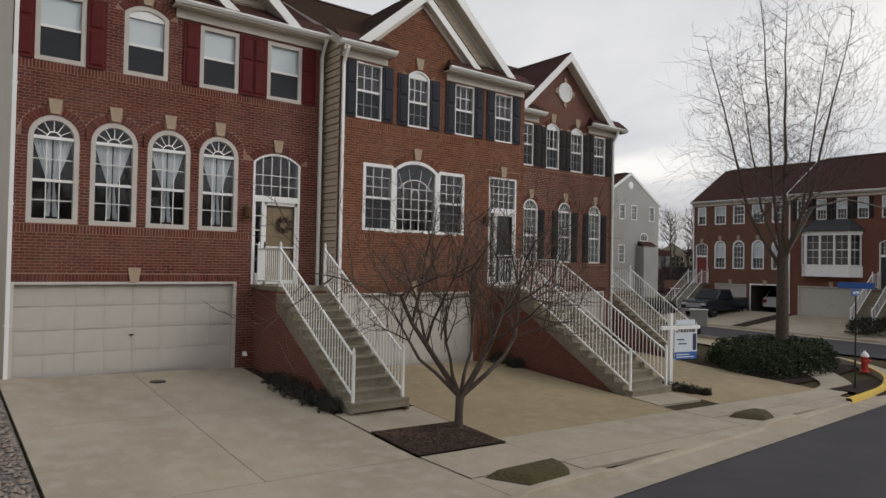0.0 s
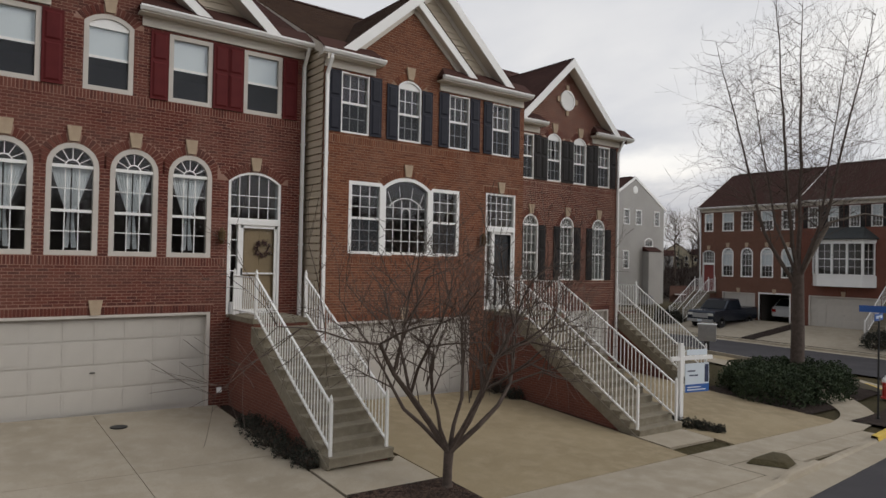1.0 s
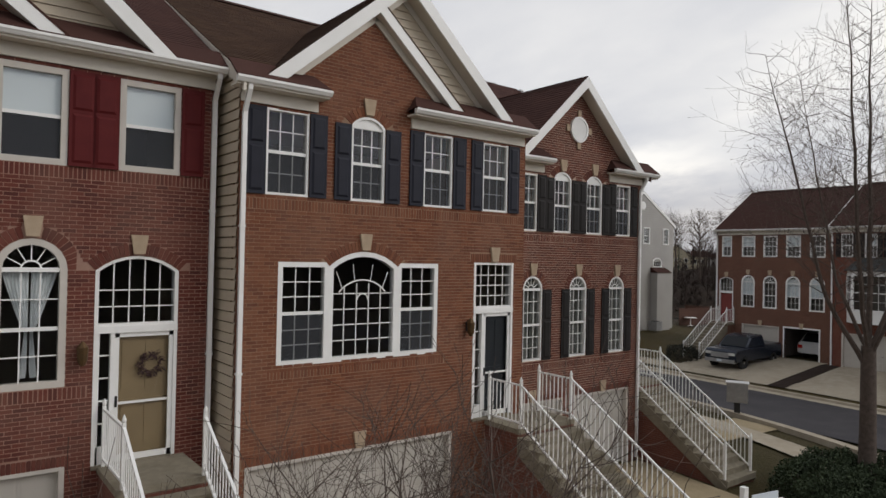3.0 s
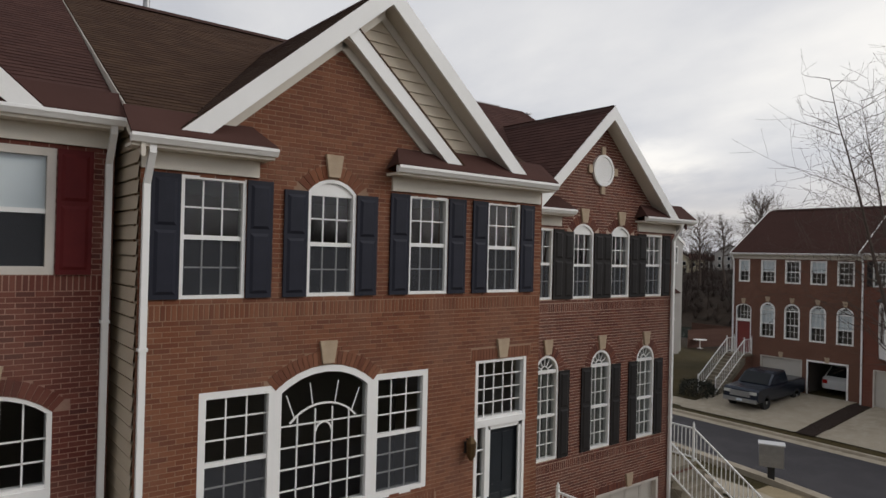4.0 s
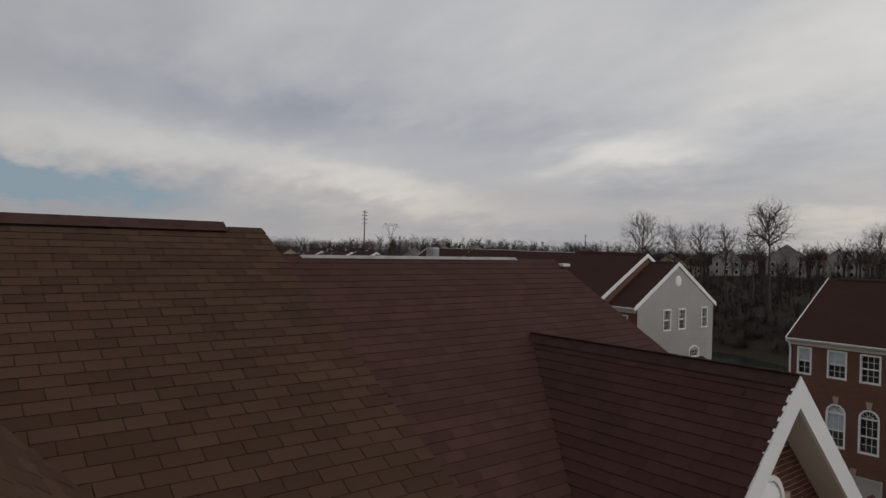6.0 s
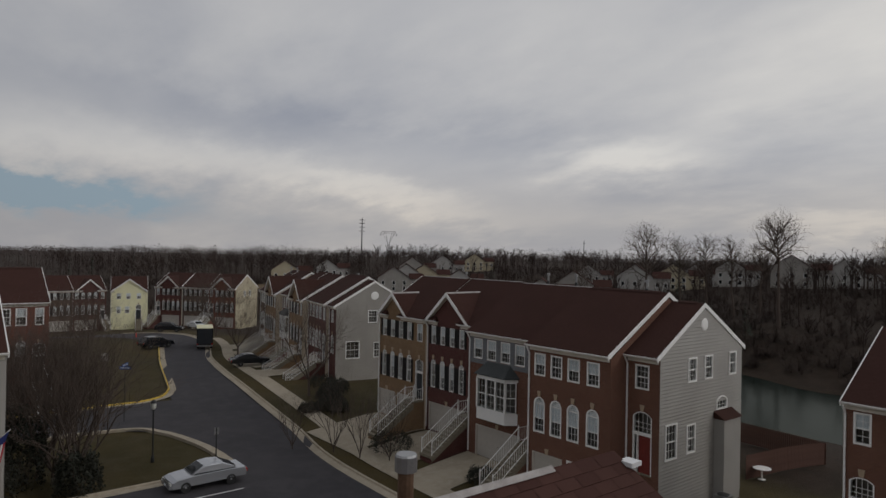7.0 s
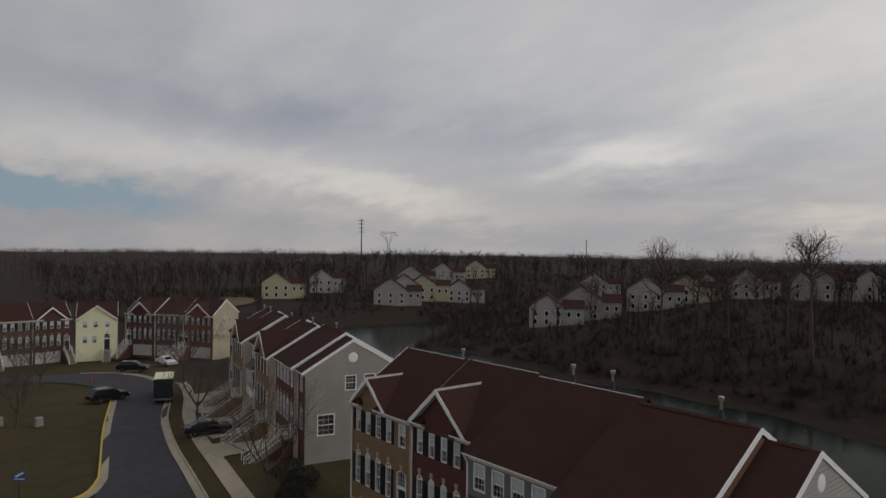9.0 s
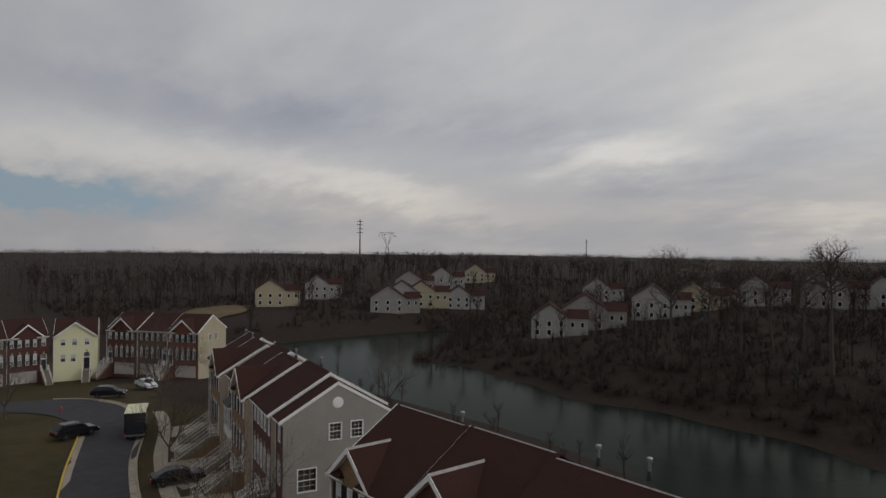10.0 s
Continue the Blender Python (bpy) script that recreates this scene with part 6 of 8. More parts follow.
vent = MB().lathe([(0.36, 0.0), (0.36, 0.03), (0.30, 0.06), (0.05, 0.07)], 20)
vent.v = [(2.1 + z, 4.45 + x, 10.15 + y) for x, y, z in vent.v]
part("gable_vent", vent, "white", end_house, "white round gable vent")
box = MB().box(2.1, 2.75, 5.7, 7.6, -0.3, 4.55)
chim = part("chimney_box", box, "siding_white", end_house, "pale sided fireplace bump-out with a small roof")
part("cap_roof", MB().prism([(2.1, 5.6, 5.0), (2.85, 5.6, 4.56), (2.1, 5.6, 4.56)], (0, 2.1, 0)), "shingle_far", chim)

# row beyond the side road, with the parked truck
t1 = spec("arched", 7.7, 0.94, "far_orange", False, None, door="door_red", pair=True, open=True, side="siding_tan", lap=("left",))
t2 = spec("bay", 6.9, 0.94, "far_red", True, "black", side="siding_tan")
t3 = spec("gable", 6.6, 0.94, "far_red", True, "black", side="siding_tan")
t4 = spec("arched", 7.2, 0.94, "far_orange", False, None, side="siding_tan", lap=("right",))
build_row([(t1, 0, 0.0, "red brick end townhouse with one garage door open"), (t2, -0.5, 0.05, "dark brick townhouse with a white bay window"), (t3, 0.2, 0.05, "red brick townhouse with black shutters"), (t4, 0.0, 0.1, "orange brick townhouse with arched windows")], 39.3, 13.75, -0.45, -90, "row of townhouses past the side road")

# next row along the bend, turned a little
g_units = [
    (spec("arched", 6.6, 0.93, "far_brown", True, None, side="siding_tan"), 0.4, -0.2, "brown brick townhouse with arched windows"),
    (spec("gable", 6.4, 0.93, "far_tan", True, "black", side="siding_tan"), -0.4, -0.1, "tan brick townhouse with a gable"),
    (spec("bay", 6.6, 0.93, "far_red", True, None, side="siding_tan"), 0.5, 0.0, "red brick townhouse with a white bay window"),
    (spec("gable", 6.2, 0.93, "far_tan", True, "black", side="siding_tan"), -0.3, 0.0, "tan brick townhouse with black shutters"),
    (spec("arched", 6.8, 0.93, "far_dark", True, None, side="siding_tan"), 0.4, 0.1, "dark red brick townhouse with arched windows"),
]
g_end = spec("arched", 2.2, 0.93, "far_dark", False, None, side="siding_grey", lap=("right",), stairs=(1,))
g_end["windows"] = [win(0.5, 1.5, 3.2, 4.75, rise=0.48, style="fan", trim=0.09, ring=0.2), win(0.6, 1.4, 6.53, 7.9, trim=0.09)]
g_end["garages"], g_end["depth"] = [], 8.7
g_end["doors"] = []
g_end["stairs"] = ()
g_end["right_windows"] = [(3.6, 4.7, 6.5, 7.9, "sash"), (5.4, 6.5, 6.5, 7.9, "sash"), (1.1, 2.7, 2.7, 4.6, "sash"), (4.3, 5.4, 2.7, 4.4, "sash")]
g_units.append((g_end, 0.8, 0.0, "grey-sided end townhouse with a round gable vent"))
turn = -90 - 12
d = Vector((math.cos(radians(turn)), math.sin(radians(turn)), 0))
start = Vector((42.2, 64.5, 0)) - d * sum(u[0]["w"] for u in g_units)
g_house = build_row(g_units, start.x, start.y, -0.10, turn, "row of townhouses along the bend")[-1]
vent2 = MB().lathe([(0.45, 0.0), (0.45, 0.03), (0.38, 0.06), (0.05, 0.07)], 20)
vent2.v = [(2.2 + z, 4.35 + x, 9.45 + y) for x, y, z in vent2.v]
part("gable_vent", vent2, "white", g_house, "white round gable vent")

# far row beyond the bend and the row with the yellow end
f_units = [(spec(("gable", "arched", "gable")[j % 3], 6.6, 0.93, ("far_dark", "far_brown", "far_red")[j % 3], bool(j % 2), "black", side="siding_dun", lap=("right",) if j == 2 else (), stairs=(1,)), 0.3 * (j % 2), 0.0, "distant brick townhouse on the bend") for j in range(3)]
f_units[2][0]["right_windows"] = [(3.4, 4.3, 6.5, 7.8, "sash"), (5.6, 6.5, 6.5, 7.8, "sash")]
d = Vector((math.cos(radians(-52)), math.sin(radians(-52)), 0))
start = Vector((64.0, 143.0, 0)) - d * 19.8
build_row(f_units, start.x, start.y, -2.9, -52, "distant townhouses on the bend")
y_units = [(spec(("gable", "gable", "bay", "gable", "arched")[j % 5], 6.7, 0.93, ("far_brown", "far_dark", "far_dark", "far_red")[j % 4], bool(j % 2), "black", side="siding_tan", stairs=(1,)), 0.4 * (j % 2), -0.05 * j, "distant brick townhouse facing the lawn") for j in range(9)]
build_row(y_units[:6], 2.2, 157.5, -3.4, 4, "distant townhouses facing the lawn")
yel = spec("arched", 7.4, 0.9, "siding_yellow", False, None, side="siding_yellow", stairs=(1,))
yel["windows"] = [win(c - 0.45, c + 0.45, 6.3, 7.6, trim=0.09, blind=True) for c in (1.6, 3.5, 5.6)] + [win(c - 0.45, c + 0.45, 3.2, 4.7, trim=0.09, blind=True) for c in (1.6, 3.3)]
yel["doors"] = [dict(u=(5.0, 6.1), v=(1.9, 4.0, 4.6), rise=0.5, mat="door_dark", storm=False)]
yel["garages"] = []
yel["gable"] = dict(c=3.7, g0=0.0, g1=7.4, peak=8.08 + 0.72 * 3.7, eaves=[(-0.1, 0.6), (6.8, 7.5)])
build_row([(yel, 0.0, 0.0, "distant pale yellow house with an arched porch")], 43.0, 160.2, -3.6, -14, "distant townhouses facing the lawn")

# houses across the lawn to the west
l_units = [(spec("gable", 6.8, 1.0, "far_brown", False, "black", side="siding_tan"), 0.4, 0.0, "brown brick townhouse with a gable"), (spec("arched", 6.8, 1.06, "far_red", True, None, side="siding_tan", door="door_dark"), 0.0, 0.0, "red brick townhouse with steps up to its door")]
build_row(l_units, 4.0, 72.7, -0.55, 0, "townhouses west of the road")
flag_house = spec("arched", 8.0, 1.1, "siding_white", False, None, side="siding_white", lap=("right",), stairs=())
flag_house["windows"] = [win(c - 0.45, c + 0.45, v, v + 1.5, trim=0.09, blind=True) for c in (1.5, 3.5, 6.5) for v in (3.4, 6.7)]
flag_house["doors"], flag_house["garages"] = [], []
flag_house["right_windows"] = [(0.9, 1.8, 6.8, 8.2, "sash"), (0.9, 1.8, 3.4, 5.0, "sash")]
build_row([(flag_house, 0.0, 0.0, "white-sided house with a small flag at its corner")], 2.55, 38.5, -0.6, 0, "townhouses west of the road")


# ---------------------------------------------------------------- trees and woods
def grow(mb, rnd, p, d, length, r, level, bend=0.18, spread=0.7, kids=3, twig=0.012, sides=5, up=0.15):
    """A tapering limb of a few bent pieces that bears smaller ones."""
    steps_n = 4 if level > 1 else 3
    p, d = Vector(p), Vector(d).normalized()
    for k in range(steps_n):
        nd = (d + Vector((rnd.uniform(-1, 1), rnd.uniform(-1, 1), rnd.uniform(-1, 1))) * bend + Vector((0, 0, up * 0.4))).normalized()
        q = p + nd * (length / steps_n)
        r1 = max(r * (1 - 0.55 * (k + 1) / steps_n) if level else r * (1 - 0.8 * (k + 1) / steps_n), 0.003)
        r0 = max(r * (1 - 0.55 * k / steps_n) if level else r * (1 - 0.8 * k / steps_n), 0.003)
        mb.tube(p, q, r0, r1, sides if level else 3, False)
        if level and k >= 1:
            for _ in range(kids if k < steps_n - 1 else kids + 1):
                a = rnd.uniform(0, 2 * math.pi)
                side = nd.cross(Vector((math.cos(a), math.sin(a), 0.3))).normalized()
                cd = (nd * (1 - spread * 0.55) + side * spread + Vector((0, 0, up))).normalized()
                grow(mb, rnd, q, cd, length * rnd.uniform(0.5, 0.75), r1 * 0.68, level - 1, bend, spread, kids, twig, max(3, sides - 1), up)
        p, d = q, nd


def bare_tree(x, y, trunk, high, limbs, label, seed, mat="bark", level=3, spread=0.7, up=0.15, kids=2, lean=0.3, r=0.11, category="tree"):
    """A leafless tree: trunk and a crown of limbs and twigs."""
    rnd = random.Random(seed)
    tree = empty("tree", place(x, y, height(x, y) - 0.05), label, category)
    tm = MB()
    top = Vector((rnd.uniform(-0.08, 0.08) * trunk, rnd.uniform(-0.08, 0.08) * trunk, trunk))
    tm.tube((0, 0, 0), (0, 0, trunk * 0.12), r * 1.45, r * 1.05, 9, False)
    tm.tube((0, 0, trunk * 0.12), top * 0.55, r * 1.05, r * 0.95, 9, False)
    tm.tube(top * 0.55, top, r * 0.95, r * 0.8, 9, False)
    part("trunk", tm, mat, tree, smooth=True)
    for k in range(limbs):
        mb = MB()
        a = 2 * math.pi * k / limbs + rnd.uniform(-0.4, 0.4)
        d = Vector((math.cos(a) * lean, math.sin(a) * lean, 1.0 - 0.4 * lean))
        grow(mb, rnd, top - Vector((0, 0, 0.05)), d, (high - trunk) * rnd.uniform(0.5, 0.72), r * 0.62, level, 0.16, spread, kids, 0.01, 6, up)
        part("limb", mb, mat, tree)
    return tree


def spreading_tree(x, y, label, seed):
    """A small open tree: a short leaning trunk that forks low into crooked limbs."""
    rnd = random.Random(seed)
    tree = empty("tree", place(x, y, height(x, y) - 0.03), label, "tree")
    tm = MB()
    fork = Vector((0.02, -0.02, 0.68))
    tm.tube((0, 0, 0), (0.01, 0, 0.12), 0.125, 0.088, 9, False).tube((0.01, 0, 0.12), (0, -0.02, 0.42), 0.088, 0.082, 9, False).tube((0, -0.02, 0.42), fork, 0.082, 0.09, 9, False)
    part("trunk", tm, "bark", tree, smooth=True)
    side, deep = Vector((0.79, -0.62, 0)), Vector((0.62, 0.79, 0))
    for a, b, c, length, r in ((-0.60, 0.05, 0.90, 2.7, 0.066), (0.40, 0.1, 1.0, 2.5, 0.070), (-0.30, -0.5, 0.95, 1.5, 0.034), (0.95, 0.35, 0.66, 2.2, 0.046), (-0.90, 0.35, 0.72, 1.75, 0.036), (0.40, -0.6, 0.90, 1.5, 0.034), (0.15, 0.7, 0.9, 2.0, 0.038)):
        mb = MB()
        start = fork if r > 0.05 else fork + (side * a * 0.6 + deep * b * 0.3 + Vector((0, 0, 0.5))) * 0.9
        if r <= 0.05:
            mb.tube(fork, start, r * 1.25, r, 6, False)
        grow(mb, rnd, start, side * a + deep * b + Vector((0, 0, c)), length, r, 3, 0.26, 0.80, 2, 0.01, 6, 0.17)
        for _ in range(5):
            q = start + (side * a + deep * b + Vector((0, 0, c))).normalized() * length * rnd.uniform(0.35, 0.8)
            grow(mb, rnd, q, Vector((rnd.uniform(-0.3, 0.3), rnd.uniform(-0.3, 0.3), 1.0)), rnd.uniform(0.9, 1.7), 0.012, 1, 0.10, 0.5, 1, 0.01, 4, 0.2)
        part("limb", mb, "bark", tree)
    return tree


def leader_tree(x, y, label, seed):
    """A tall tree whose trunk splits into a few straight upright leaders with fine side twigs."""
    rnd = random.Random(seed)
    tree = empty("tree", place(x, y, height(x, y) - 0.05), label, "tree")
    tm = MB()
    tm.tube((0, 0, 0), (0, 0, 0.4), 0.34, 0.25, 10, False).tube((0, 0, 0.4), (0.03, 0, 2.2), 0.25, 0.225, 10, False).tube((0.03, 0, 2.2), (0, 0, 4.3), 0.225, 0.20, 10, False)
    part("trunk", tm, "bark", tree, smooth=True)
    side, deep = Vector((0.79, -0.62, 0)), Vector((0.62, 0.79, 0))
    for a, b, z0, high, r in ((-0.34, 0.05, 3.7, 9.8, 0.080), (-0.16, -0.14, 4.1, 10.6, 0.084), (0.06, 0.12, 4.3, 11.0, 0.098), (0.26, -0.05, 4.2, 10.0, 0.080), (0.05, -0.3, 4.0, 8.8, 0.060), (-0.1, 0.32, 4.2, 9.4, 0.062)):
        mb = MB()
        p = Vector((0, 0, z0 - 0.1))
        d = (side * a + deep * b + Vector((0, 0, 1))).normalized()
        n = 16
        for k in range(n):
            lean = 1.6 if k < 4 else 0.75
            nd = (side * a * lean + deep * b * lean + Vector((rnd.uniform(-0.06, 0.06), rnd.uniform(-0.06, 0.06), 1))).normalized()
            q = p + nd * high / n
            r0, r1 = r * (1 - 0.93 * k / n), r * (1 - 0.93 * (k + 1) / n)
            mb.tube(p, q, r0, r1, 6, False)
            if k > 2:
                for _ in range(4):
                    t = rnd.uniform(0, 6.28)
                    out = Vector((math.cos(t), math.sin(t), rnd.uniform(0.2, 0.7)))
                    grow(mb, rnd, p.lerp(q, rnd.random()), out, rnd.uniform(0.6, 1.35) * (2.1 - 1.3 * k / n), max(0.009, r1 * 0.24), 2 if k < 13 else 1, 0.16, 0.7, 1, 0.01, 4, 0.16)
            p = q
        part("limb", mb, "bark", tree)
    stub = MB()
    p, q = Vector((0.05, 0, 4.1)), side * 1.1 + Vector((0, 0, 6.1))
    stub.tube(p, q, 0.10, 0.085, 7, False)
    p2 = q + side * 1.3 + Vector((0, 0, 0.35))
    stub.tube(q, p2, 0.05, 0.035, 6, False)
    grow(stub, rnd, p2, side + Vector((0, 0, -0.05)), 3.2, 0.03, 2, 0.12, 0.6, 2, 0.01, 4, 0.05)
    part("limb", stub, "bark_pale", tree, "pale broken limb with one low side branch")
    return tree


spreading_tree(-0.85, -5.95, "small leafless ornamental tree with crooked spreading limbs in mulch", 4)
leader_tree(17.0, -3.8, "tall leafless street tree with slender upright leaders above a hedge", 9)
bare_tree(34.2, -3.2, 1.1, 4.4, 4, "small leafless ornamental tree beside a driveway", 15, "bark", 3, 0.8, 0.08, 2, 0.9, 0.09)
for k, (x, y, h) in enumerate(((15.2, 47.8, 8.6), (16.0, 50.5, 8.8), (13.8, 51.5, 8.8), (14.8, 54.0, 8.6), (12.5, 56.0, 8.0), (14.4, 49.6, 7.4))):
    bare_tree(x, y, 0.7, h * 0.95, 7, "leafless dense tree clump on the lawn", 20 + k, "bark", 3, 0.6, 0.22, 2, 0.5, 0.13)
for k, (x, y, h) in enumerate(((31.7, 45.1, 4.6), (33.5, 40.5, 4.2), (29.6, 47.5, 3.8), (32.4, 42.6, 5.0))):
    bare_tree(x, y, 0.3, h, 6, "leafless upright sapling by the kerb", 30 + k, "bark", 2, 0.5, 0.25, 2, 0.4, 0.05)
for k, (x, y, h) in enumerate(((37.6, 60.0, 8.5), (41.6, 87.0, 6.5), (48.3, 112.4, 10.5), (81.0, 105.0, 9.5), (25.5, 96.0, 6.5), (31.0, 118.7, 8.0), (29.7, 131.0, 7.0), (18.5, 118.0, 7.5), (22.5, 140.0, 8.0), (18.1, 72.6, 6.0), (50.0, 117.5, 9.0))):
    bare_tree(x, y, 1.6, h, 5, "leafless street tree along the bend", 40 + k, "bark", 3, 0.65, 0.16, 2, 0.6, 0.12)


def tall_tree(x, y, top, clear, wide, seed):
    """A leafless forest tree: a clean trunk and an uneven rounded crown of rising limbs, up to the given height above the datum."""
    rnd = random.Random(seed)
    z0 = height(x, y) - 0.1
    high = top - z0
    tree = empty("tree", place(x, y, z0), "tall leafless tree rising over the woods across the lake", "tree")
    trunk, n = MB(), 9
    line = [Vector((0, 0, 0))]
    for k in range(n):
        line.append(line[-1] + Vector((rnd.uniform(-0.22, 0.22), rnd.uniform(-0.22, 0.22), high * 0.86 / n)))
    r = 0.016 * high
    for k in range(n):
        trunk.tube(line[k], line[k + 1], r * (1.15 - k / n), r * (1.15 - (k + 1) / n), 6, False)
    part("trunk", trunk, "bark", tree, smooth=True)
    for k in range(26):
        t = clear + (0.97 - clear) * (k + rnd.random()) / 26
        f = t * n
        i = min(int(f), n - 1)
        p = line[i].lerp(line[i + 1], f - i)
        e = (t - clear) / (1 - clear)
        a = 2.4 * k + rnd.uniform(-0.5, 0.5)
        reach = wide * (0.55 + 0.75 * e - 0.95 * e * e) * rnd.uniform(0.75, 1.2)
        d = Vector((math.cos(a), math.sin(a), rnd.uniform(0.35, 0.8) + 0.7 * e))
        mb = MB()
        grow(mb, rnd, p, d, reach, r * (0.46 - 0.20 * e), 2, 0.2, 0.75, 2, 0.02, 4, 0.08)
        part("limb", mb, "bark", tree)
    return tree


for k, (x, y, top, clear, wide) in enumerate(((147.4, 64.6, 24.0, 0.66, 5.6), (150.0, 98.0, 22.5, 0.45, 7.0), (154.0, 91.5, 19.8, 0.5, 5.4), (157.0, 86.0, 21.0, 0.45, 4.8), (160.0, 80.7, 20.0, 0.5, 5.0), (163.0, 76.0, 18.8, 0.5, 4.8), (171.0, 52.0, 19.5, 0.5, 5.4), (150.0, 118.0, 13.0, 0.3, 4.0))):
    tall_tree(x, y, top, clear, wide, 60 + k)


def tree_stock(seed, high):
    """One simple leafless tree for the woods."""
    rnd = random.Random(seed)
    mb = MB()
    mb.tube((0, 0, -0.5), (rnd.uniform(-0.4, 0.4), rnd.uniform(-0.4, 0.4), high * 0.62), 0.02 * high, 0.009 * high, 4, False)
    for k in range(16):
        z = high * rnd.uniform(0.25, 0.72)
        a = rnd.uniform(0, 2 * math.pi)
        out = high * rnd.uniform(0.10, 0.24)
        p, q = Vector((0, 0, z)), Vector((math.cos(a) * out, math.sin(a) * out, z + high * rnd.uniform(0.12, 0.3)))
        mb.tube(p, q, 0.006 * high, 0.003 * high, 3, False)
        for _ in range(5):
            s = p.lerp(q, rnd.uniform(0.4, 1.0))
            t = s + Vector((rnd.uniform(-1, 1), rnd.uniform(-1, 1), rnd.uniform(0.2, 1.2))) * high * 0.09
            w = Vector((rnd.uniform(-1, 1), rnd.uniform(-1, 1), 0)).normalized() * 0.006 * high
            mb.face(s - w, s + w, t + w * 0.3, t - w * 0.3)
    return mb


def pine_stock(seed, high):
    rnd = random.Random(seed)
    mb = MB()
    mb.tube((0, 0, -0.5), (0, 0, high), 0.018 * high, 0.004 * high, 4, False)
    for k in range(70):
        z = high * (0.15 + 0.85 * k / 70)
        r = high * 0.2 * (1.02 - k / 70) * rnd.uniform(0.6, 1.1)
        a = rnd.uniform(0, 2 * math.pi)
        p = Vector((0, 0, z))
        q = Vector((math.cos(a) * r, math.sin(a) * r, z - r * 0.25))
        s = Vector((-math.sin(a), math.cos(a), 0.15)) * r * 0.33
        mb.face(p, q - s, q + Vector((math.cos(a), math.sin(a), 0)) * r * 0.2, q + s)
    return mb


def scatter(name, stocks, spots, mat, label):
    """Many trees joined into one mesh of quads."""
    vs, fs, base = [], [], 0
    stock = []
    for mb in stocks:
        f = np.array([(*q, q[-1])[:4] if len(q) == 3 else q[:4] for q in mb.f if len(q) >= 3])
        stock.append((np.array(mb.v, np.float32), f))
    for x, y, z, s, a, k in spots:
        v, f = stock[k % len(stock)]
        c, n = math.cos(a) * s, math.sin(a) * s
        w = np.empty_like(v)
        w[:, 0], w[:, 1], w[:, 2] = v[:, 0] * c - v[:, 1] * n + x, v[:, 0] * n + v[:, 1] * c + y, v[:, 2] * s + z
        vs.append(w)
        fs.append(f + base)
        base += len(v)
    me = arrays_mesh(name, np.concatenate(vs), np.concatenate(fs))
    me.materials.append(M[mat])
    return tagged(new(name, me), label, "woods", kind="stuff")


FAR_HOUSES = [(156, 138, -50), (172, 139, -52), (196, 133, -57), (214, 130, -58), (232, 119, -63), (238, 101, -68), (247, 88, -70), (126, 246, -25), (156, 266, -28), (158, 217, -34), (170, 225, -36), (177, 222, -37), (190, 215, -40), (205, 268, -36), (222, 265, -38), (250, 272, -40), (262, 150, -60), (285, 120, -66), (250, 195, -50)]


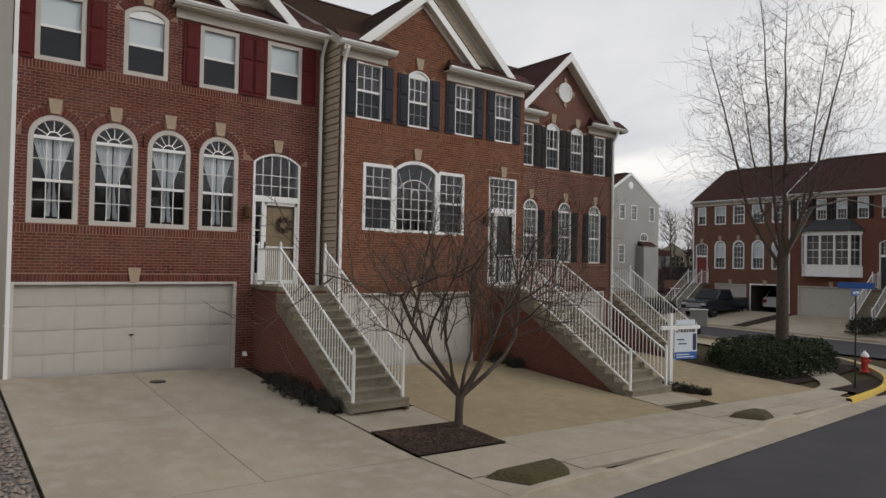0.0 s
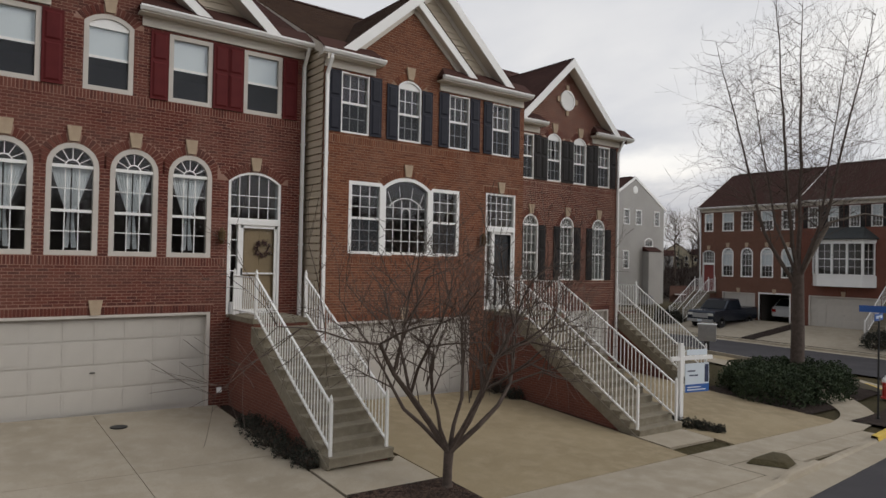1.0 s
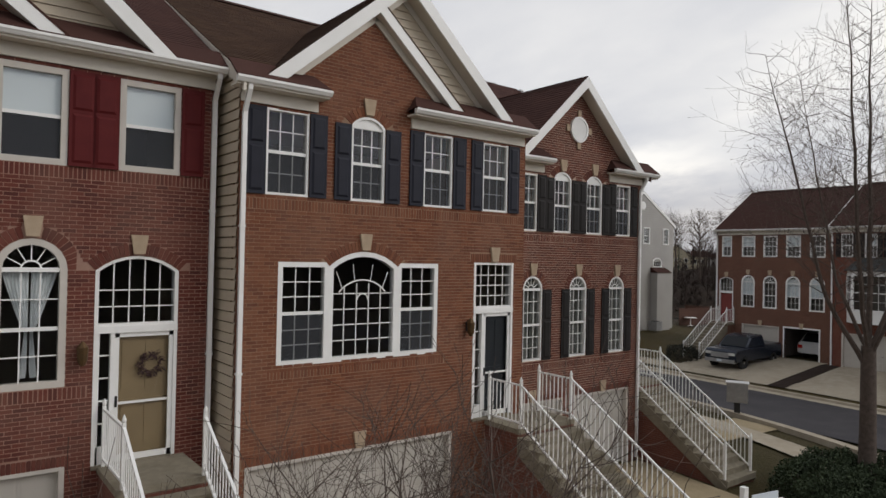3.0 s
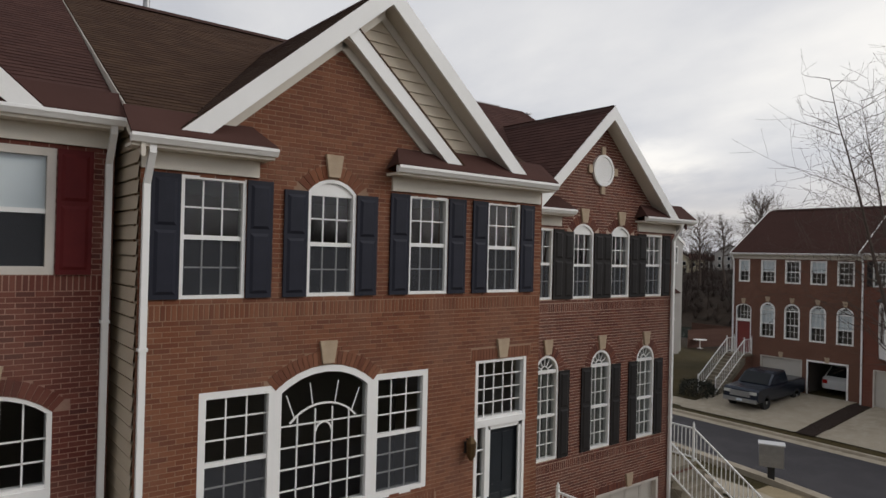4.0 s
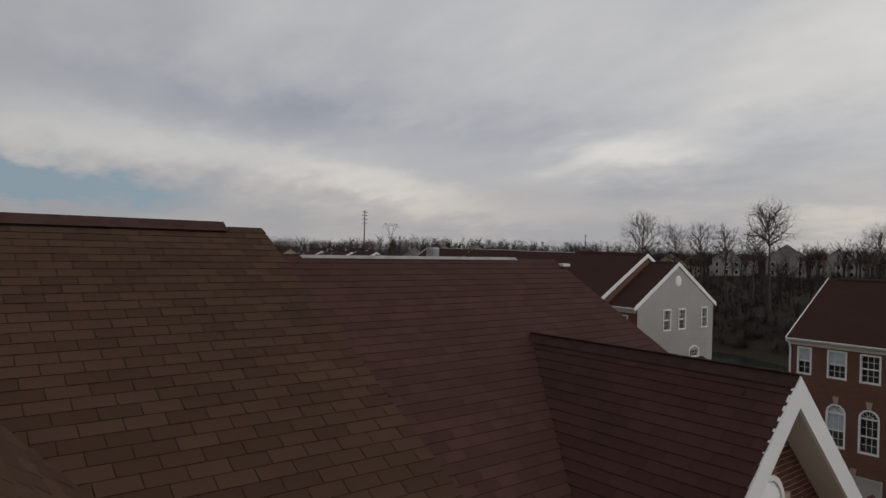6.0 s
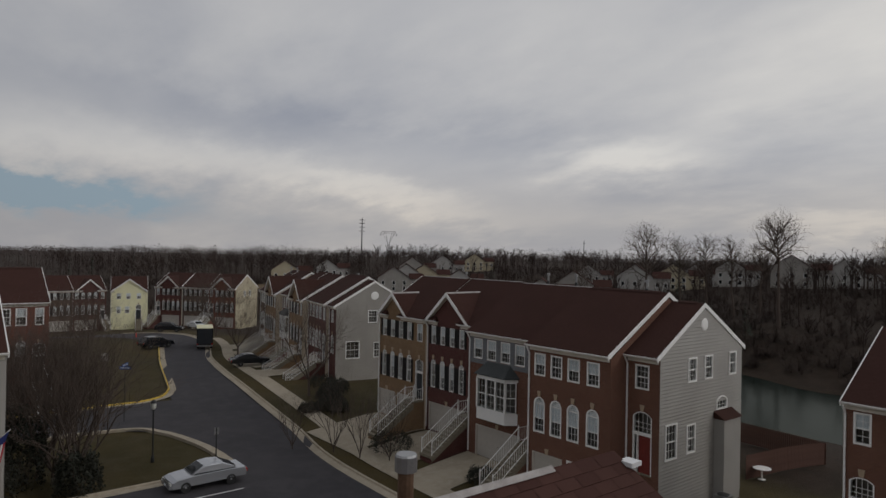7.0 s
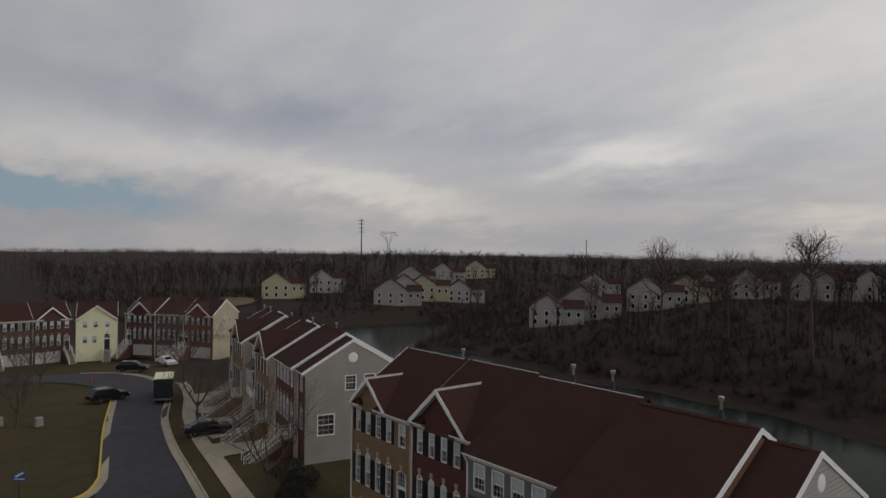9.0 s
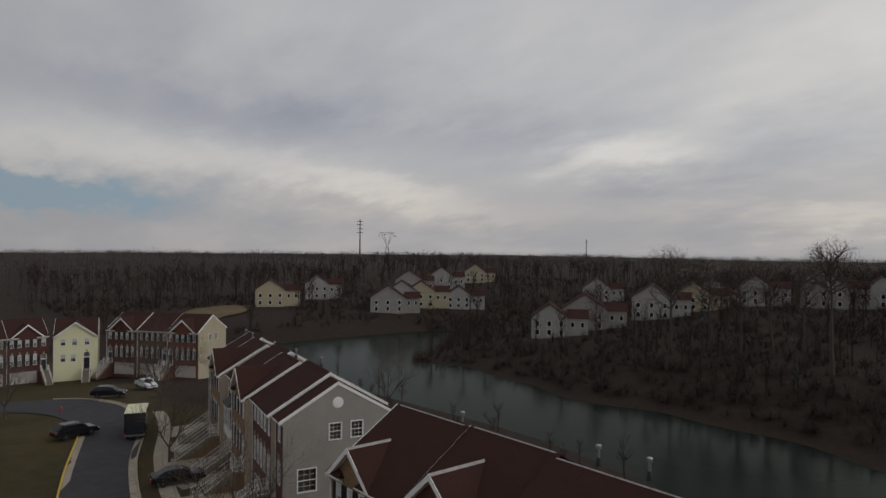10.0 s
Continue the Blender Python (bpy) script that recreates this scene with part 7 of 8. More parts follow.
def build_woods():
    rnd = random.Random(77)
    spots, pines, brush, crowns = [], [], [], []

    def open_spot(x, y, near=13):
        return all((x - a) ** 2 + (y - b) ** 2 > near**2 for a, b, _ in FAR_HOUSES) and (x - 105) ** 2 + (y - 232) ** 2 > 22**2

    def wet(x, y):
        return y < 204 and shore_near(y) - 1 < x < shore_far(y) + 2

    # the far bank: thin stems on a brushy slope, thicker woods behind the houses
    n = 0
    while n < 1500:
        y = rnd.uniform(-70, 420)
        d = rnd.random() * 230
        x = shore_far(y) + 3 + d
        if y > 200:
            x, d = rnd.uniform(60, 340), 80
        if d < 95 and rnd.random() < 0.62 or not open_spot(x, y) or wet(x, y):
            continue
        s = rnd.uniform(0.7, 1.15) if d > 60 else rnd.uniform(0.5, 0.95)
        (pines if rnd.random() < 0.045 else spots).append((x, y, height(x, y), s, rnd.uniform(0, 6.28), n))
        n += 1
    # north, beyond the last houses
    while n < 2300:
        a = radians(rnd.uniform(-8, 84))
        r = 185 + rnd.random() ** 1.6 * 900
        x, y = r * math.sin(a), r * math.cos(a)
        if x > 60 and r < 300 and y < 222 or y < 185 and x < 100 or not open_spot(x, y) or wet(x, y):
            continue
        if rnd.random() < 0.06:
            pines.append((x, y, height(x, y), rnd.uniform(0.5, 0.9), rnd.uniform(0, 6.28), n))
        else:
            crowns.append((x, y, height(x, y) - 0.5, rnd.uniform(0.6, 1.0), rnd.uniform(0, 6.28), n))
        n += 1
    n = 2950
    # the near bank behind the rows, thin, and an unseen belt past the street, added to darken window reflections
    while n < 2980:
        y = rnd.uniform(60, 190)
        x = rnd.uniform(66, shore_near(y) - 1)
        spots.append((x, y, height(x, y), rnd.uniform(0.25, 0.5), rnd.uniform(0, 6.28), n))
        n += 1
    # added trees out of view that block low sky in the panes
    while n < 3420:
        x, y = rnd.uniform(-90, 100), rnd.uniform(-75, -42)
        spots.append((x, y, height(x, y), rnd.uniform(0.8, 1.15), rnd.uniform(0, 6.28), n))
        n += 1
    scatter("woods", [tree_stock(k, 11.5) for k in range(7)], spots, "woods", "dense brown leafless winter woods round the lake")
    scatter("pines", [pine_stock(k, 10.0) for k in range(3)], pines, "pine", "scattered dark pines among the bare woods")
    # undergrowth
    while len(brush) < 5600:
        y = rnd.uniform(-60, 300)
        x = shore_far(y) + 0.5 + rnd.random() ** 1.3 * 120 if y < 200 else rnd.uniform(60, 300)
        if open_spot(x, y, 9) and not wet(x, y):
            brush.append((x, y, height(x, y) - 0.1, rnd.uniform(0.8, 2.3), rnd.uniform(0, 6.28), len(brush)))

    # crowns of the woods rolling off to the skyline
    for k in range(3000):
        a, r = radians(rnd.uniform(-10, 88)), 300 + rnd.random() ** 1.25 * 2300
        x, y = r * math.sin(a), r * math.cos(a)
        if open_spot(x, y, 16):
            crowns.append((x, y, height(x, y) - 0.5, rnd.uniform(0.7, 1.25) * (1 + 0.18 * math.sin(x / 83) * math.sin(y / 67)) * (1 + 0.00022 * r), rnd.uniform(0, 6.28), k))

    def crown(seed):
        """A broad leafless crown, fine as a haze of twigs."""
        r = random.Random(seed)
        mb = MB()
        for _ in range(3):
            a, o = r.uniform(0, 6.28), r.uniform(0, 4.0)
            mb.tube((math.cos(a) * o, math.sin(a) * o, 0), (math.cos(a) * o, math.sin(a) * o, 7.0), 0.16, 0.07, 3, False)
        for _ in range(95):
            a, q = r.uniform(0, 6.28), math.sqrt(r.random())
            h = (4.0 + 4.5 * math.sqrt(1 - q * q * 0.9)) * r.uniform(0.45, 1.05)
            p = Vector((math.cos(a) * q * 6.5, math.sin(a) * q * 6.5, h))
            d = Vector((math.cos(a) * q + r.uniform(-0.6, 0.6), math.sin(a) * q + r.uniform(-0.6, 0.6), r.uniform(-0.1, 0.8))) * r.uniform(0.7, 1.4)
            w = Vector((r.uniform(-1, 1), r.uniform(-1, 1), r.uniform(-0.3, 0.3))).normalized() * 0.11
            mb.face(p - w, p + w, p + d + w * 0.4, p + d - w * 0.4)
        return mb

    def bush(seed):
        r = random.Random(seed)
        mb = MB()
        for _ in range(26):
            a, e = r.uniform(0, 6.28), r.uniform(0.05, 1.4)
            d = Vector((math.cos(a) * math.cos(e), math.sin(a) * math.cos(e), math.sin(e)))
            q = d * r.uniform(0.7, 1.7)
            w = Vector((-math.sin(a), math.cos(a), 0)) * 0.024
            mb.face(q * 0.1 - w, q * 0.1 + w, q + w * 0.35, q - w * 0.35)
            for _t in range(2):
                p1 = q * r.uniform(0.35, 0.8)
                p2 = p1 + Vector((r.uniform(-1, 1), r.uniform(-1, 1), r.uniform(-0.2, 0.8))) * 0.42
                mb.face(p1 - w * 0.5, p1 + w * 0.5, p2 + w * 0.25, p2 - w * 0.25)
        return mb

    # the far crowns take the twig colour with haze mixed in
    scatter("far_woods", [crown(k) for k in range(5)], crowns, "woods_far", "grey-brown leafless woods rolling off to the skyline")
    scatter("undergrowth", [bush(k) for k in range(4)], brush, "woods", "brown leafless undergrowth on the lake's far bank")


build_woods()


def leafy(name, shape, count, size, mat, label, category, m, seed, group=""):
    """A shrub: a dark twig core and many small leaf clumps over a shape(u, v) on its surface."""
    rnd = random.Random(seed)
    shrub = empty(name, m, label, category, group)
    core, leaves = MB(), MB()
    for _ in range(40):
        p = Vector(shape(rnd.random(), rnd.random()))
        core.tube((p.x * 0.3, p.y * 0.3, 0.02), p * 0.92, 0.014, 0.006, 3, False)
    part("stems", core, "bark", shrub)
    for _ in range(count):
        p = Vector(shape(rnd.random(), rnd.random())) * rnd.uniform(0.84, 1.03)
        p.z = max(p.z, 0.04)
        n = Vector((rnd.uniform(-1, 1), rnd.uniform(-1, 1), rnd.uniform(-0.3, 1))).normalized()
        a = n.cross(Vector((rnd.uniform(-1, 1), rnd.uniform(-1, 1), rnd.uniform(-1, 1)))).normalized() * size * rnd.uniform(0.6, 1.3)
        b = n.cross(a).normalized() * size * 0.5
        leaves.face(p - a, p - b, p + a, p + b)
    tagged(part("foliage", leaves, mat, shrub), kind="stuff")
    return shrub


def mound(rx, ry, rz, lump=0.12, seed=0):
    def shape(u, v):
        a, e = 2 * math.pi * u, math.asin(clip(v * 1.05, 0, 1))
        k = 1 + lump * math.sin(5 * a + seed) * math.cos(3 * e) + lump * 0.6 * math.sin(11 * a + 7 * e)
        c = math.cos(e) ** 0.55
        return (rx * c * math.cos(a) * k, ry * c * math.sin(a) * k, rz * math.sin(e) ** 0.7 * k)

    return shape


for k, (x, y, rx, ry, rz) in enumerate(((14.3, -4.3, 1.35, 1.3, 0.95), (15.9, -4.55, 1.5, 1.25, 1.0), (17.5, -4.1, 1.35, 1.35, 1.0), (15.2, -3.2, 1.4, 1.1, 0.95), (16.8, -3.0, 1.4, 1.1, 0.95))):
    leafy("hedge", mound(rx, ry, rz, 0.08, k), 5200, 0.055, "hedge", "dense dark green clipped yew hedge on mulch", "hedge", place(x, y, height(x, y)), 100 + k, "corner hedge")
for k, (x, y, r) in enumerate(((-2.60, -1.2, 0.20), (-2.65, -1.9, 0.27), (-2.68, -2.6, 0.27), (-2.62, -3.3, 0.25), (-2.55, -3.9, 0.22), (5.35, -0.5, 0.28), (5.3, -1.2, 0.22), (7.62, -4.9, 0.16), (7.75, -5.25, 0.18), (7.95, -5.55, 0.17), (8.15, -5.85, 0.14))):
    leafy("shrub", mound(r * 1.25, r * 1.25, r * 1.3, 0.22, k), 900, 0.024, "shrub", "low dark shrub beside the steps", "shrub", place(x, y, height(x, y)), 120 + k, "shrubs by the steps")
for k, (x, y, r) in enumerate(((33.0, -1.2, 1.0), (34.4, 13.2, 0.9), (36.4, 54.6, 0.9), (34.8, 42.1, 1.3), (37.6, 55.6, 1.0), (39.6, 59.0, 1.2), (38.2, 57.4, 1.0), (35.2, 55.4, 0.8), (35.5, 33.0, 0.9), (41.0, 60.6, 1.1), (31.5, 29.5, 1.2), (8.5, 51.0, 1.8), (9.5, 56.0, 1.6), (37.0, 53.4, 0.8), (40.6, 62.6, 1.2))):
    leafy("shrub", mound(r * 1.15, r * 1.15, r * 0.95, 0.12, k), 3000, 0.055, "shrub", "dark rounded winter shrub by a driveway", "shrub", place(x, y, height(x, y)), 150 + k, "garden shrubs")

for k, (x, y, r, hz) in enumerate(((12.6, 50.0, 1.5, 4.4), (11.2, 52.5, 1.6, 4.0), (10.5, 47.5, 1.5, 3.2), (15.2, 46.8, 1.2, 2.2))):
    leafy("shrub", mound(r, r, hz, 0.2, k), 3200, 0.11, "shrub", "tall dark evergreen shrub beside a white-sided house", "shrub", place(x, y, height(x, y)), 180 + k, "evergreens by the white house")


# ---------------------------------------------------------------- vehicles
def car(m, kind, paint, label):
    """A parked vehicle, nose along -y, wheels on z 0. kind: 'sedan', 'suv' or 'pickup'."""
    L, W, H = {"sedan": (4.7, 1.8, 1.45), "suv": (4.75, 1.88, 1.72), "pickup": (5.7, 2.0, 1.9)}[kind]
    v = empty(kind if kind != "sedan" else "car", m, label, "truck" if kind == "pickup" else "car")
    # side profile (y from the nose, z), lower body and cabin
    low = {"sedan": [(0.0, 0.45), (0.05, 0.72), (0.35, 0.84), (1.35, 0.95), (3.75, 0.98), (4.55, 0.95), (4.7, 0.72), (4.66, 0.38), (0.1, 0.28)],
           "suv": [(0.0, 0.5), (0.05, 0.85), (0.3, 0.98), (1.25, 1.08), (4.6, 1.12), (4.75, 0.9), (4.7, 0.42), (0.1, 0.35)],
           "pickup": [(0.0, 0.55), (0.0, 1.08), (0.12, 1.20), (1.5, 1.27), (3.55, 1.28), (3.6, 1.36), (5.66, 1.36), (5.7, 0.62), (5.6, 0.5), (0.1, 0.45)]}[kind]
    cab = {"sedan": [(1.25, 0.94), (2.0, 1.38), (2.5, 1.45), (3.2, 1.40), (4.05, 0.97)],
           "suv": [(1.15, 1.07), (1.85, 1.58), (2.4, 1.70), (3.9, 1.68), (4.55, 1.10)],
           "pickup": [(1.45, 1.25), (2.05, 1.84), (2.5, 1.95), (3.55, 1.94), (3.72, 1.27)]}[kind]
    wheels = {"sedan": (0.88, 3.65, 0.32), "suv": (0.9, 3.7, 0.36), "pickup": (1.0, 4.6, 0.42)}[kind]

    def loft(prof, w0, w1, bulge):
        mb, n = MB(), len(prof)
        xs = [-w0, -w0 + bulge, w0 - bulge, w0]
        zmid = sum(z for _, z in prof) / n
        for j, x in enumerate(xs):
            edge = j in (0, 3)
            for y, z in prof:
                yy, zz = (y + (0.06 if y < L / 2 else -0.06), z - (0.05 if z > zmid else -0.04)) if edge else (y, z)
                t = clip((z - zmid) / 0.6, 0, 1) if w1 < w0 else 0
                mb.v.append((x * (1 - t * (1 - w1 / w0)), yy, zz))
        for j in range(3):
            mb.f += [(j * n + k, j * n + (k + 1) % n, (j + 1) * n + (k + 1) % n, (j + 1) * n + k) for k in range(n)]
        mb.f += [tuple(range(n)), tuple(range(4 * n - 1, 3 * n - 1, -1))]
        return mb

    part("body", loft(low, W / 2, W / 2, 0.12), paint, v)
    part("cabin", loft(cab, W / 2 - 0.08, W / 2 - 0.3, 0.1), paint, v)
    gl = MB()
    n = len(cab)
    for s in (-1, 1):
        pts = [(y * 0.94 + 0.06 * (cab[0][0] + cab[-1][0]) / 2, 0.05 + z * 0.95) for y, z in cab]
        top = max(z for _, z in pts)
        gl.face(*[(s * (W / 2 - 0.06 - 0.21 * clip((z - 0.95) / 0.6, 0, 1)), y, z) for y, z in pts])
    part("side_glass", gl, "car_glass", v)
    a, b = cab[0], cab[1]
    ww = W / 2 - 0.2
    part("windscreen", MB().face((-ww, a[0] - 0.0, a[1] + 0.06), (ww, a[0], a[1] + 0.06), (ww - 0.1, b[0] - 0.03, b[1] + 0.01), (-ww + 0.1, b[0] - 0.03, b[1] + 0.01)), "car_glass", v)
    a, b = cab[-1], cab[-2]
    part("rear_glass", MB().face((-ww, a[0] + 0.0, a[1] + 0.06), (ww, a[0], a[1] + 0.06), (ww - 0.1, b[0] + 0.03, b[1] + 0.01), (-ww + 0.1, b[0] + 0.03, b[1] + 0.01)), "car_glass", v)
    if kind == "pickup":
        part("load_bed", MB().box(-W / 2 + 0.12, W / 2 - 0.12, 3.65, 5.6, 1.305, 1.31), "rubber", v)
    z = low[1][1]
    for s in (-1, 1):
        part("headlight", MB().box(s * (W / 2 - 0.28) - 0.2, s * (W / 2 - 0.28) + 0.2, -0.02, 0.1, z - 0.2, z - 0.04), "lamp_glass", v)
        part("tail_light", MB().box(s * (W / 2 - 0.2) - 0.14, s * (W / 2 - 0.2) + 0.14, L - 0.1, L + 0.015, z - 0.12, z + 0.1), "tail_red", v)
        for y in wheels[:2]:
            r = wheels[2]
            ty = MB().lathe([(r * 0.62, -0.1), (r * 0.95, -0.11), (r, -0.07), (r, 0.07), (r * 0.95, 0.11), (r * 0.62, 0.1)], 18)
            ty.v = [(s * (W / 2 - 0.1) + zz, y + xx, r + yy) for xx, yy, zz in ty.v]
            w = part("wheel", ty, "rubber", v, smooth=False)
            rim = MB().lathe([(r * 0.64, -0.09), (r * 0.6, 0.09), (r * 0.2, 0.1), (0.03, 0.11)], 12)
            rim.v = [(s * (W / 2 - 0.1) + s * zz, y + xx, r + yy) for xx, yy, zz in rim.v]
            part("rim", rim, "steel", w)
    part("grille", MB().box(-W / 2 + 0.45, W / 2 - 0.45, -0.03, 0.05, z - 0.36, z - 0.06), "steel" if kind == "pickup" else "dark_metal", v)
    for k in range(3):
        part("grille_bar", MB().box(-W / 2 + 0.42, W / 2 - 0.42, -0.04, 0.0, z - 0.34 + 0.11 * k, z - 0.30 + 0.11 * k), "steel", v)
    part("bumper", MB().box(-W / 2 + 0.06, W / 2 - 0.06, -0.08, 0.12, low[0][1] - 0.12, low[0][1] + 0.08), "steel" if kind == "pickup" else paint, v)
    part("plate", MB().box(-0.16, 0.16, -0.095, -0.08, low[0][1] - 0.06, low[0][1] + 0.06), "sign_pale", v)
    return v


def on_ground(x, y, rz, lift=0.04):
    return place(x, y, height(x, y) + lift, rz)


def drive_slab(x0, x1, y0, y1, mat="concrete", label="concrete driveway before a townhouse garage"):
    sheet("driveway", x0, x1, y0, y1, 0.03, mat, label, "driveway", 1.0)


for y0, y1 in ((6.3, 12.6), (-0.4, 5.3), (-7.5, -1.2), (-14.5, -8.6)):
    drive_slab(31.6, 39.2, y0, y1, "concrete", "pale concrete driveway before brick garages")
for y0, y1, x1 in ((25.0, 30.4, 36.9), (33.8, 37.7, 38.3), (39.0, 43.6, 39.4), (44.0, 50.6, 39.2)):
    drive_slab(32.4, x1, y0, y1, "concrete", "pale concrete driveway below townhouse garages")
for y0, y1 in ((70.5, 75.0), (77.0, 81.5), (83.0, 88.0), (90.0, 94.5), (96.5, 101.0)):
    c = 37.0 + (y0 - 70) * 0.26
    drive_slab(c + 0.8, c + 9.5 - 1.0, y0, y1, "concrete", "pale concrete driveway along the bend")
sheet("verge", 31.5, 38.5, 5.35, 6.25, 0.05, "mulch", "dark planting strip between two driveways", "verge", 0.5)

car(on_ground(33.3, 10.0, -90), "pickup", "car_navy", "dark navy pickup truck parked nose out on a driveway")
car(place(45.0, 7.7, -0.42, 90), "suv", "car_white", "white car parked inside an open garage")
car(on_ground(19.4, 43.7, -91), "sedan", "car_silver", "silver sedan parked beside the kerb")
car(on_ground(38.4, 104.2, 105), "suv", "car_black", "black car parked at the kerb of the bend")
car(on_ground(42.3, 79.0, 80), "sedan", "car_black", "dark car parked on a driveway")
car(on_ground(46.8, 124.5, 60), "suv", "car_black", "dark car parked beyond the bend")
car(on_ground(52.0, 129.0, 10), "sedan", "car_white", "pale car parked beyond the bend")


def box_van(m):
    v = empty("delivery_van", m, "dark delivery van with a pale roof stopped in the road", "van")
    part("cargo_box", MB().box(-1.1, 1.1, 1.6, 6.4, 0.75, 3.05), "car_black", v)
    part("roof_panel", MB().box(-1.12, 1.12, 1.58, 6.42, 3.05, 3.12), "siding_yellow", v)
    part("cab", MB().prism([(-1.0, 0.0, 0.5), (-1.0, 0.05, 1.25), (-1.0, 0.7, 2.3), (-1.0, 1.58, 2.4), (-1.0, 1.58, 0.5)], (2.0, 0, 0)), "car_black", v)
    part("rear_door", MB().box(-1.0, 1.0, 6.4, 6.44, 0.8, 2.95), "door_dark", v)
    part("bumper", MB().box(-1.05, 1.05, 6.3, 6.6, 0.5, 0.68), "steel", v)
    part("chassis", MB().box(-0.9, 0.9, 0.4, 6.3, 0.5, 0.75), "dark_metal", v)
    for s in (-1, 1):
        part("tail_light", MB().box(s * 0.98 - 0.1, s * 0.98 + 0.1, 6.42, 6.46, 0.75, 0.95), "tail_red", v)
        for y in (1.0, 5.0):
            ty = MB().lathe([(0.25, -0.12), (0.43, -0.13), (0.45, -0.08), (0.45, 0.08), (0.43, 0.13), (0.25, 0.12)], 16)
            ty.v = [(s * 0.92 + zz, y + xx, 0.45 + yy) for xx, yy, zz in ty.v]
            part("wheel", ty, "rubber", v)


box_van(on_ground(43.2, 103.8, 161))


# ---------------------------------------------------------------- street furniture and small things
def estate_sign(x, y):
    s = empty("yard_sign", on_ground(x, y, 0, 0.0), "white post with a blue and pale property sign", "sign")
    part("post", MB().box(-0.055, 0.055, -0.055, 0.055, 0, 2.15).prism([(-0.055, -0.055, 2.15), (0.055, -0.055, 2.15), (0.055, 0.055, 2.15), (-0.055, 0.055, 2.15)], (0, 0, 0.03)), "white", s)
    part("arm", MB().box(-0.35, 1.12, -0.045, 0.045, 1.72, 1.82), "white", s)
    board = part("board", MB().box(0.16, 1.02, -0.012, 0.012, 0.85, 1.62), "sign_pale", s)
    part("lower_band", MB().box(0.16, 1.02, -0.016, -0.0125, 0.85, 1.06), "sign_blue", board)
    part("side_band", MB().box(0.86, 1.0, -0.016, -0.0125, 1.1, 1.58), "sign_navy", board)
    for k, (a, b, z) in enumerate(((0.24, 0.52, 1.40), (0.30, 0.62, 1.28))):
        part("text_bar", MB().box(a, b, -0.017, -0.0125, z, z + 0.035), "sign_navy", board)
    for k, (a, b, z) in enumerate(((0.22, 0.72, 0.97), (0.22, 0.9, 0.90))):
        part("text_bar", MB().box(a, b, -0.019, -0.0165, z, z + 0.03), "sign_pale", board)
    part("rider_board", MB().box(0.22, 0.95, -0.01, 0.01, 1.84, 1.99), "sign_pale", s)
    return s


estate_sign(7.75, -5.0).rotation_euler = (0, 0, radians(-12))


def hydrant(x, y):
    h = empty("fire_hydrant", on_ground(x, y, 20, 0.03), "red fire hydrant with a white cap on a corner verge", "hydrant")
    part("barrel", MB().lathe([(0.16, 0), (0.16, 0.05), (0.11, 0.07), (0.11, 0.5), (0.14, 0.52), (0.14, 0.56)], 16), "red", h)
    part("cap", MB().lathe([(0.13, 0.56), (0.125, 0.62), (0.09, 0.7), (0.04, 0.73), (0.04, 0.78)], 16), "white", h)
    for d in ((1, 0), (-1, 0), (0, -1)):
        part("outlet", MB().tube((d[0] * 0.08, d[1] * 0.08, 0.40), (d[0] * 0.2, d[1] * 0.2, 0.40), 0.06, 0.06, 10), "red", h)


hydrant(17.9, -6.35)
post = empty("street_sign", on_ground(14.66, -7.25, 0, 0.0), "slim dark post with crossed blue street-name blades", "street sign")
part("pole", MB().tube((0, 0, 0), (0, 0, 3.05), 0.03, 0.026, 8).tube((0, 0, 0), (0, 0, 0.12), 0.06, 0.04, 8), "dark_metal", post)
part("bracket", MB().tube((0, 0, 3.0), (0, 0, 3.12), 0.045, 0.04, 8), "steel", post)
for zz, turn_ in ((3.02, 8), (3.25, 98)):
    blade = part("blade", MB().box(-0.52, 0.52, -0.008, 0.008, 0, 0.2), "sign_blue", post, at=(0, 0, zz))
    blade.rotation_euler = (0, 0, radians(turn_))
    part("text_bar", MB().box(-0.40, 0.40, -0.011, -0.0085, 0.06, 0.14), "sign_pale", blade)
sheet("verge", 13.6, 16.8, -8.3, -6.9, 0.05, "mulch", "small mulched corner verge", "verge", 0.4)


def mailbox(x, y):
    m = empty("mailbox_cluster", on_ground(x, y, -62, 0.0), "grey metal cluster mailbox on a dark pedestal", "mailbox")
    part("pedestal", MB().box(-0.12, 0.12, -0.1, 0.1, 0, 0.6), "dark_metal", m)
    part("cabinet", MB().box(-0.42, 0.42, -0.24, 0.24, 0.6, 1.42), "steel", m)
    part("roof_plate", MB().box(-0.46, 0.46, -0.28, 0.28, 1.42, 1.46), "car_white", m)
    for i in range(3):
        for j in range(4):
            part("box_door", MB().box(-0.39 + i * 0.265, -0.14 + i * 0.265, -0.25, -0.24, 0.64 + j * 0.19, 0.81 + j * 0.19), "steel", m)


mailbox(23.1, 3.4)


def lamp_post(x, y, h=4.2):
    l = empty("street_lamp", on_ground(x, y, 0, 0.0), "dark lantern street lamp by the lawn", "street lamp")
    part("pole", MB().lathe([(0.13, 0), (0.12, 0.3), (0.06, 0.5), (0.05, h - 0.6)], 10), "dark_metal", l)
    part("lantern", MB().lathe([(0.08, h - 0.6), (0.17, h - 0.5), (0.2, h - 0.15)], 8), "lamp_glass", l)
    part("hood", MB().lathe([(0.24, h - 0.15), (0.16, h - 0.02), (0.03, h + 0.08)], 8), "dark_metal", l)


